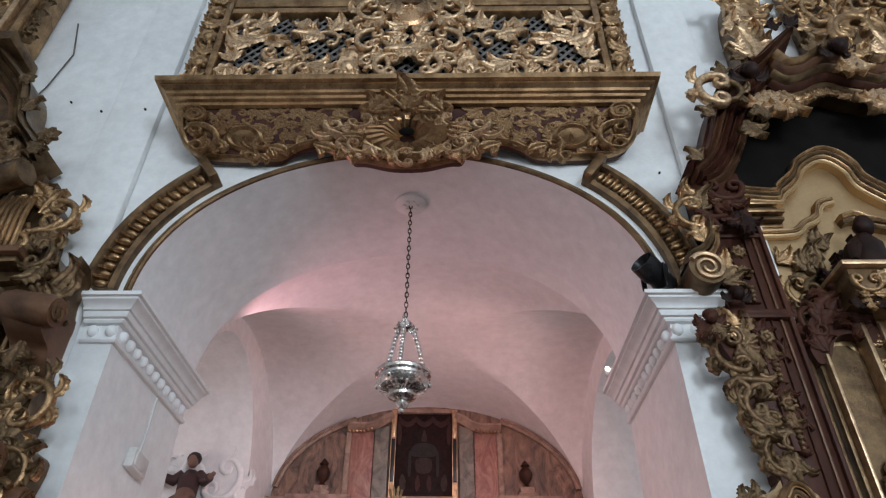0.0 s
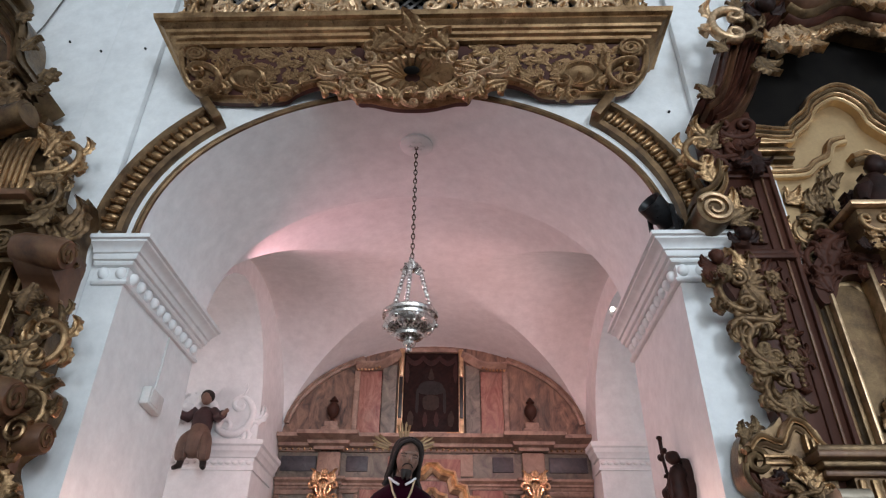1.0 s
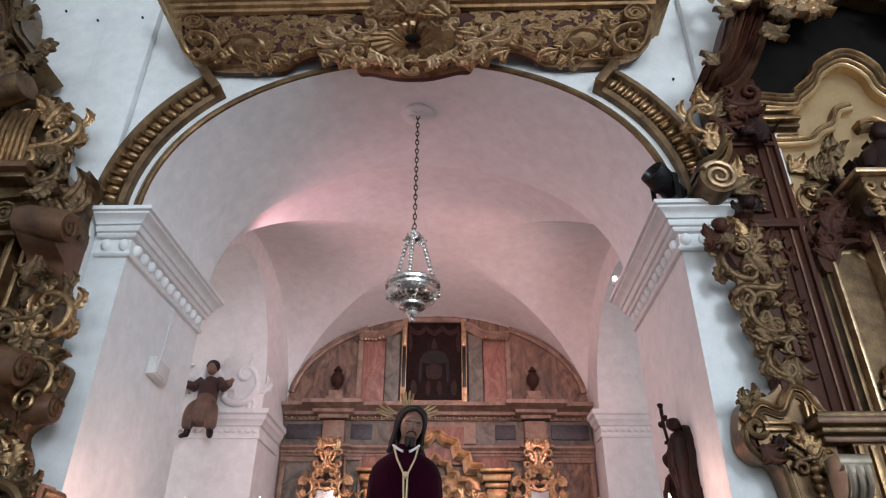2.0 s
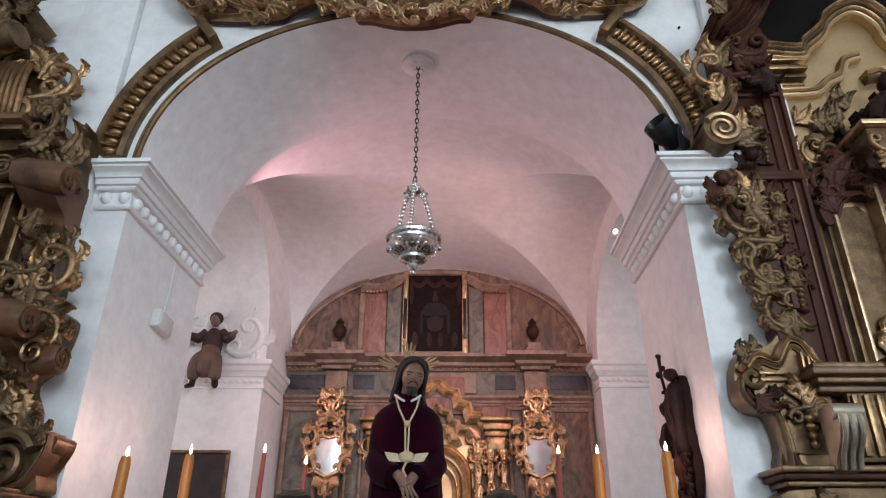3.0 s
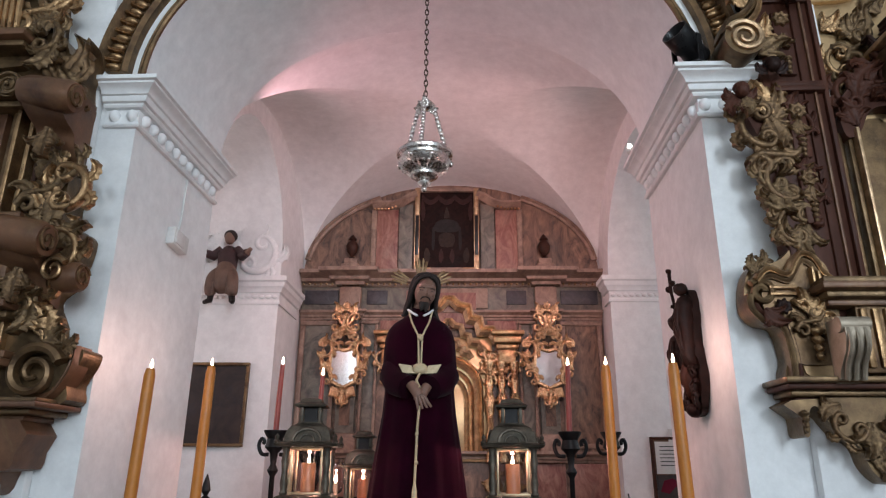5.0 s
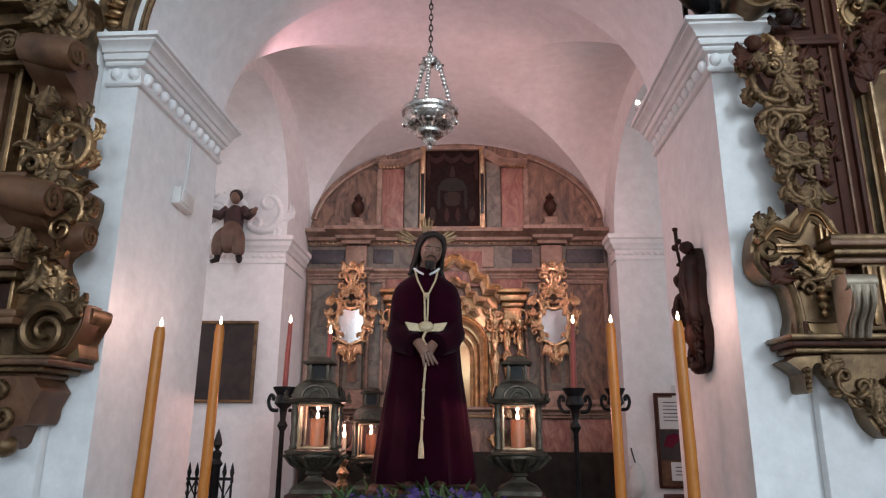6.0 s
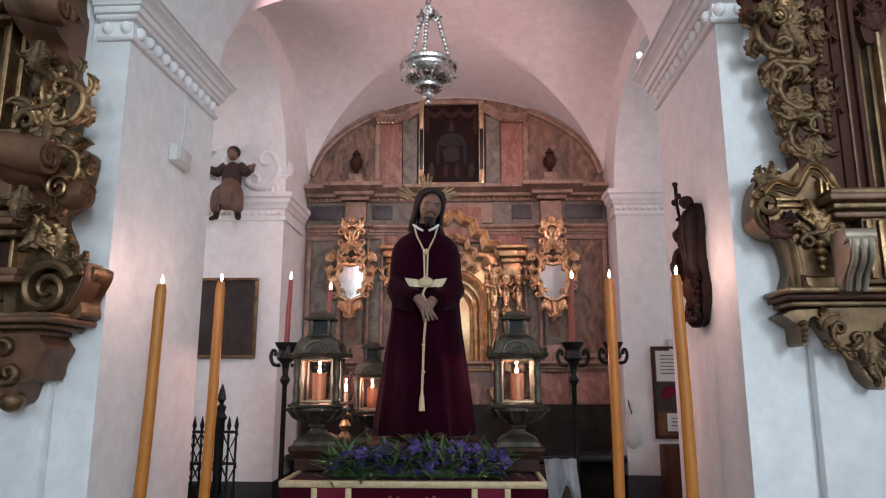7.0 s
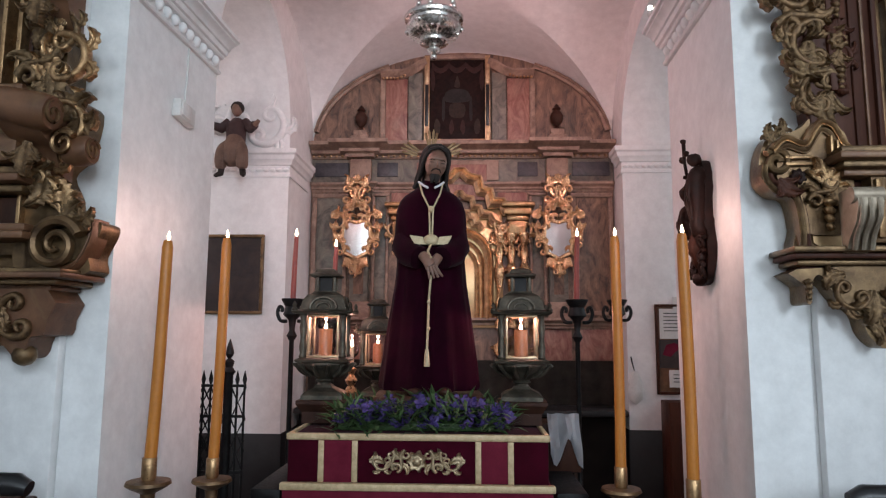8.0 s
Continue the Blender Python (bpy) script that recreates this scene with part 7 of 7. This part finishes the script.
place(ea, [("acanthus", 2.2 + 0.065 * k, 4.9 + 0.02 * (k % 2), 0.26, 170 + 8 * k, k % 2 == 0, GILT_PALE if k < 3 else GILT) for k in range(4)], -0.3)
place(ea, [("acanthus", 2.92 + 0.07 * k, 4.93, 0.26, 160 + 8 * k, k % 2 == 0, GILT_PALE) for k in range(3)], -0.3)
# leafy crest on the pediment
place(ea, (("acanthus", 2.3, 5.6, 0.3, 10, False, GILT_PALE), ("flame_leaf", 2.4, 5.68, 0.32, -15, True, GILT), ("acanthus", 2.3, 5.82, 0.28, 20, True, GILT_PALE), ("s_scroll", 2.42, 5.9, 0.3, 0, False, GILT), ("flame_leaf", 2.33, 6.02, 0.3, 10, False, GILT_PALE), ("acanthus", 2.47, 6.08, 0.28, -20, True, GILT), ("acanthus", 2.2, 5.5, 0.16, 50, False, BROWN_GILT), ("c_scroll", 2.38, 6.2, 0.26, 30, False, GILT)), -0.26)
relief_board(ea, "crest_core", [(2.24, 5.4), (2.28, 5.7), (2.3, 6.0), (2.36, 6.3), (2.46, 6.3), (2.48, 6.0), (2.46, 5.7), (2.42, 5.5)], -0.24, -0.02, GILT_DARK)
# waving canopy cornice with a leaf fringe
wo = [(2.4, 5.40), (2.45, 5.30), (2.55, 5.31), (2.64, 5.38), (2.74, 5.43), (2.86, 5.4), (2.96, 5.33), (3.06, 5.3), (3.16, 5.36), (3.4, 5.44), (3.9, 5.5)]
wi = [(2.33, 5.1), (2.42, 5.05), (2.54, 5.09), (2.65, 5.15), (2.74, 5.17), (2.83, 5.12), (2.94, 5.09), (3.04, 5.06), (3.16, 5.1), (3.4, 5.16), (3.9, 5.2)]
ribbed(ea, "canopy_cornice", wo, wi, -0.06, 0.34, (GILT_DARK, RED_WOOD, BROWN_GILT, BOLE, GILT))
fr = smooth_curve(wi, 3)
for k, (x, z) in enumerate(fr[:-3]):
    orn("acanthus", GILT if k % 2 else GILT_PALE, ea, x, z - 0.03, -0.22, 0.09, 180)
place(ea, (("putto_head", 2.8, 5.37, 0.2, 0, False, BLACK_WOOD), ("acanthus", 2.87, 5.2, 0.2, 170, False, GILT_PALE), ("acanthus", 2.78, 5.16, 0.16, 190, True, GILT), ("acanthus", 2.95, 5.38, 0.2, -60, False, GILT), ("c_scroll", 3.02, 5.56, 0.36, 90, True, GILT), ("acanthus", 2.68, 5.48, 0.18, 30, False, BROWN_GILT), ("s_scroll", 2.84, 5.62, 0.3, 60, False, GILT), ("flame_leaf", 2.94, 5.76, 0.3, -20, False, GILT), ("acanthus", 3.16, 5.62, 0.3, 20, True, GILT), ("acanthus", 2.62, 5.42, 0.12, 0, False, BROWN_GILT), ("acanthus", 3.1, 5.42, 0.24, 10, False, GILT_PALE)), -0.38)
wood_box(ea, "crest_board", 2.85, 4.2, -0.12, -0.01, 5.45, 6.8, GILT_DARK, 0.02)
carved_field(ea, GILT, 2.8, 3.7, 5.85, 6.7, -0.16, 0.24, 41, fill=0.85)

# west altarpiece
wa = thing("side_altarpiece", FRONT @ pose(-0.07, 0, 0), "reddish brown and gilded baroque side altarpiece with scroll brackets", "altarpiece")
wood_box(wa, "back_board", -4.2, -1.78, -0.07, -0.005, 1.9, 3.7, BROWN_GILT, 0.004)
wood_box(wa, "upper_board", -4.2, -2.14, -0.07, -0.005, 3.7, 4.5, GILT_DARK, 0.004)
wood_box(wa, "shaft", -2.2, -1.82, -0.15, -0.05, 2.0, 3.75, BROWN_GILT, 0.012)
for x0, x1, d, mt in ((-2.02, -1.985, 0.2, GILT_DARK), (-1.98, -1.955, 0.23, GILT), (-1.9, -1.875, 0.23, GILT), (-1.865, -1.84, 0.19, DARK_WOOD), (-2.12, -2.06, 0.19, BOLE)):
    wood_box(wa, "upright_moulding", x0, x1, -d, -0.05, 2.82, 3.38, mt, 0.007)
for z, d, x1 in ((3.38, 0.26, -1.82), (3.42, 0.3, -1.8), (3.46, 0.34, -1.79), (2.78, 0.24, -1.84), (2.74, 0.27, -1.83), (2.36, 0.3, -1.76), (2.32, 0.34, -1.75), (2.28, 0.28, -1.77), (2.1, 0.28, -1.74), (2.06, 0.32, -1.72), (3.72, 0.3, -1.98), (3.76, 0.34, -1.96), (3.8, 0.3, -1.98)):
    wood_box(wa, "cross_moulding", -3.4, x1, -d, -0.05, z, z + 0.036, (BROWN_GILT, BOLE, GILT_DARK)[round(z * 25) % 3], 0.01)
wood_box(wa, "lower_panel", -1.94, -1.84, -0.2, -0.1, 2.13, 2.27, DARK_WOOD, 0.006)
for x0 in (-1.96, -1.835):
    wood_box(wa, "panel_moulding", x0, x0 + 0.02, -0.22, -0.1, 2.12, 2.28, GILT, 0.005)
# two rolled consoles, one over the other
for zt, zb in ((3.36, 3.12), (2.63, 2.4)):
    b_ = B()
    side = smooth_curve([(-0.13, zb - 0.02), (-0.2, zb), (-0.25, zb + 0.06), (-0.27, zt - 0.12), (-0.36, zt - 0.08), (-0.44, zt), (-0.42, zt + 0.08), (-0.34, zt + 0.11), (-0.13, zt + 0.11)], 3)
    va = [b_.verts.new((-1.83, y, z)) for y, z in side]
    vb = [b_.verts.new((-1.63, y, z - 0.03)) for y, z in side]
    b_.faces.new(va), b_.faces.new(vb[::-1])
    for k in range(len(va)):
        j = (k + 1) % len(va)
        b_.faces.new((va[k], vb[k], vb[j], va[j]))
    body = part("console", b_, BOLE, wa, "reddish brown rolled console")
    o = roll(wa, "console_roll", -1.85, -1.57, -0.37, zt + 0.03, 0.085, BOLE, 0.05)
    o.parent = body
    orn("volute", BROWN_GILT, wa, -1.9, zt + 0.04, -0.42, 0.15)
    orn("acanthus", GILT_DARK, wa, -1.74, zb + 0.02, -0.3, 0.18, 180)
wood_box(wa, "console_block", -2.3, -1.8, -0.3, -0.1, 2.42, 2.56, BOLE, 0.02)
# carved flank by the pier
WFL = (("acanthus", -1.72, 3.15, 0.17, 20, False, GILT), ("c_scroll", -1.68, 3.08, 0.17, 0, True, BROWN_GILT), ("acanthus", -1.76, 3.06, 0.18, 160, False, BROWN_GILT), ("c_scroll", -1.66, 2.95, 0.24, 0, True, GILT), ("flame_leaf", -1.73, 2.93, 0.24, 5, False, GILT), ("s_scroll", -1.78, 2.92, 0.22, 0, False, BROWN_GILT), ("acanthus", -1.7, 2.8, 0.2, 190, True, BROWN_GILT), ("rosette", -1.76, 2.78, 0.13, 0, False, BROWN_GILT), ("acanthus", -1.57, 2.7, 0.2, -50, True, BROWN_GILT), ("acanthus", -1.53, 2.62, 0.17, -70, False, GILT_DARK), ("c_scroll", -1.64, 2.62, 0.22, 30, True, GILT), ("flame_leaf", -1.67, 2.5, 0.22, 180, False, BROWN_GILT), ("s_scroll", -1.7, 2.42, 0.2, 10, False, GILT), ("acanthus", -1.72, 2.3, 0.2, 170, True, BROWN_GILT), ("acanthus", -1.62, 2.28, 0.18, 10, False, GILT), ("acanthus", -1.56, 2.2, 0.15, -40, True, BROWN_GILT), ("acanthus", -1.49, 2.17, 0.12, -60, False, GILT_DARK))
place(wa, WFL, -0.22)
relief_board(wa, "flank_core", [(-1.82, 3.24), (-1.7, 3.2), (-1.67, 3.0), (-1.66, 2.78), (-1.56, 2.72), (-1.6, 2.5), (-1.68, 2.4), (-1.62, 2.24), (-1.7, 1.98), (-1.86, 1.98)], -0.18, -0.02, BROWN_GILT)
roll(wa, "scroll_end", -1.6, -1.47, -0.22, 2.48, 0.07, BOLE)
b_ = B()
tube(b_, arc_spiral(-1.575, 2.5, 0.06, 0.014, 0.6, 9.5, 30, -0.3), [0.016 - 0.008 * k / 30 for k in range(31)], 8, 1.3)
part("small_volute", b_, GILT, wa)
relief_board(wa, "wing", [(-1.78, 2.2), (-1.62, 2.17), (-1.46, 2.16), (-1.44, 2.11), (-1.49, 2.0), (-1.5, 1.91), (-1.78, 1.91)], -0.18, -0.02, BROWN_GILT)
ribbed(wa, "wing_edge", [(-1.45, 2.17), (-1.455, 2.08), (-1.49, 1.99), (-1.54, 1.93), (-1.66, 1.905)], [(-1.51, 2.15), (-1.51, 2.08), (-1.54, 2.02), (-1.58, 1.98), (-1.66, 1.96)], -0.1, 0.12, (BROWN_GILT, BOLE))
b_ = B()
tube(b_, arc_spiral(-1.62, 2.04, 0.125, 0.02, 0.4, 11.5, 48, -0.23), [0.028 - 0.016 * k / 48 for k in range(49)], 8, 1.4)
part("wing_volute", b_, GILT_DARK, wa)
# leaf crown over the upper console
relief_board(wa, "leaf_crown", [(-1.88, 3.45), (-1.86, 3.68), (-1.83, 3.82), (-1.79, 3.73), (-1.74, 3.72), (-1.705, 3.83), (-1.68, 3.72), (-1.7, 3.58), (-1.68, 3.4), (-1.78, 3.36)], -0.2, -0.05, GILT_DARK, 3)
place(wa, (("flame_leaf", -1.82, 3.66, 0.26, 10, False, GILT_DARK), ("flame_leaf", -1.72, 3.66, 0.28, -8, True, GILT_DARK), ("acanthus", -1.76, 3.52, 0.2, 0, False, BROWN_GILT), ("acanthus", -1.68, 3.38, 0.14, 180, False, BROWN_GILT)), -0.21)
# shell and leaf mass with gilded reeds
place(wa, (("acanthus", -1.96, 4.18, 0.2, -30, True, GILT), ("c_scroll", -1.92, 4.08, 0.24, 0, True, GILT), ("acanthus", -1.92, 3.94, 0.2, -10, False, BROWN_GILT), ("s_scroll", -1.99, 3.96, 0.28, 0, False, GILT), ("c_scroll", -1.93, 3.82, 0.2, 0, True, BROWN_GILT), ("acanthus", -2.02, 3.84, 0.22, 170, False, BROWN_GILT), ("acanthus", -2.06, 4.24, 0.2, 20, False, GILT), ("acanthus", -1.9, 3.68, 0.2, 150, True, BROWN_GILT)), -0.24)
relief_board(wa, "leaf_core", [(-2.3, 4.3), (-2.08, 4.3), (-1.96, 4.18), (-1.92, 3.95), (-1.94, 3.7), (-2.3, 3.7)], -0.2, -0.02, BROWN_GILT, 3)
for k in range(6):
    b_ = B()
    tube(b_, smooth_curve([(-2.08 - 0.035 * k, -0.25, 4.22), (-2.06 - 0.035 * k, -0.29, 4.05), (-2.07 - 0.035 * k, -0.26, 3.84)], 4), 0.016, 7)
    part("reed", b_, GILT, wa)
b_ = B()
tube(b_, [(-2.32, -0.32, 4.28), (-2.12, -0.36, 4.32)], 0.085, 18)
part("dark_roll", b_, GILT_DARK, wa)
for k in range(5):
    b_ = B()
    tube(b_, [(-2.28 + 0.035 * k, -0.33 - 0.085 * math.sin(a), 4.29 + 0.006 * k + 0.09 * math.cos(a)) for a in [0.3 * i for i in range(-2, 9)]], 0.009, 6)
    part("roll_bead", b_, BROWN_GILT, wa)
# sloping cornice with knobs, and the upper gallery's frame
ribbed(wa, "slanted_cornice", [(-2.16, 4.6), (-2.26, 4.72), (-2.4, 4.9), (-2.48, 5.2), (-2.62, 5.4), (-2.96, 5.76)], [(-2.26, 4.5), (-2.38, 4.62), (-2.54, 4.84), (-2.64, 5.1), (-2.78, 5.28), (-3.1, 5.62)], -0.05, 0.26, (BOLE, BROWN_GILT, GILT_DARK, BROWN_GILT))
place(wa, (("rosette", -2.15, 4.68, 0.16, 0, False, BROWN_GILT), ("acanthus", -2.18, 4.58, 0.16, -120, False, BROWN_GILT), ("acanthus", -2.36, 4.98, 0.16, -40, True, BROWN_GILT), ("rosette", -2.5, 5.24, 0.13, 0, False, BROWN_GILT), ("c_scroll", -2.4, 4.66, 0.3, 30, False, GILT_DARK), ("acanthus", -2.36, 4.5, 0.26, 20, False, GILT_DARK), ("s_scroll", -2.5, 4.6, 0.3, 30, True, GILT_DARK)), -0.3)
relief_board(wa, "slope_core", [(-2.2, 4.3), (-2.2, 4.52), (-2.5, 4.8), (-2.62, 5.1), (-3.2, 5.7), (-4.2, 5.7), (-4.2, 4.3)], -0.12, -0.01, GILT_DARK, 0)
carved_field(wa, BROWN_GILT, -3.0, -2.3, 4.25, 4.75, -0.14, 0.24, 67, fill=0.9)
for off, d, mt in ((0.0, 0.3, GILT), (0.07, 0.26, GILT_DARK), (0.12, 0.3, GILT_PALE)):
    wood_box(wa, "gallery_stile", -2.86 - off, -2.81 - off, -d, -0.02, 5.72, 7.4, mt, 0.012)
# near-black back stands for the unlit inside of the upper gallery
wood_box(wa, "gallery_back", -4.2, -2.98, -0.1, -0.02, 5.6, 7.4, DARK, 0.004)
wood_box(wa, "gallery_rail", -4.2, -2.74, -0.36, -0.02, 5.62, 5.72, BROWN_GILT, 0.02)
carved_edge(wa, BROWN_GILT, [(-2.79, 5.78), (-2.79, 6.9)], -0.2, 0.13, 69)
carved_field(wa, GILT, -3.7, -3.02, 5.75, 6.7, -0.13, 0.24, 70, fill=0.8)
# ledge and hanging foot
for z, d, x1, mt in ((1.83, 0.24, -1.62, BOLE), (1.855, 0.3, -1.56, BROWN_GILT), (1.88, 0.36, -1.5, BOLE), (1.9, 0.33, -1.52, BROWN_GILT)):
    wood_box(wa, "ledge", -3.4, x1, -d, -0.01, z, z + 0.026, mt, 0.008)
relief_board(wa, "hanging_foot", [(-1.64, 1.84), (-1.625, 1.7), (-1.64, 1.63), (-1.7, 1.62), (-1.72, 1.55), (-1.76, 1.52), (-1.82, 1.58), (-1.9, 1.58), (-2.3, 1.62), (-2.3, 1.84)], -0.24, -0.02, BOLE, 2)
b_ = B()
ball(b_, (-1.745, -0.2, 1.54), 0.055, (1, 1, 0.95), 2)
part("foot_knob", b_, BROWN_GILT, wa)
place(wa, (("c_scroll", -1.76, 1.72, 0.2, 20, False, GILT_DARK), ("acanthus", -1.86, 1.68, 0.18, 160, False, GILT_DARK)), -0.25)
wood_box(wa, "plinth", -4.2, -2.3, -0.22, -0.02, 0.0, 1.6, DARK_WOOD, 0.02)

# cable along the wall by the west altarpiece
cb = thing("wall_cable", FRONT, "thin loose grey cable running down the wall", "cable")
bm = B()
tube(bm, [(-2.72, -0.012, 6.3), (-2.62, -0.012, 5.9), (-2.68, -0.02, 5.5), (-2.76, -0.014, 5.3)], 0.006, 5)
part("cable", bm, LATTICE, cb)

# nails and a bracket in the nave wall
for x, z in ((-2.45, 5.35), (-2.62, 5.3), (-2.2, 5.25), (1.62, 4.62), (-1.85, 5.2), (1.78, 3.05)):
    nl = thing("wall_nail", FRONT @ pose(x, -0.06 if 1.75 < abs(x) < 2.1 else 0.0, z), "small dark iron nail in the plaster wall", "nail", "nails in the nave wall")
    bm = B()
    lathe(bm, [(0.007, -0.005), (0.008, 0.012), (0.004, 0.016)], n=8, turn=pose(0, 0, 0, 90))
    part("head", bm, IRON, nl)
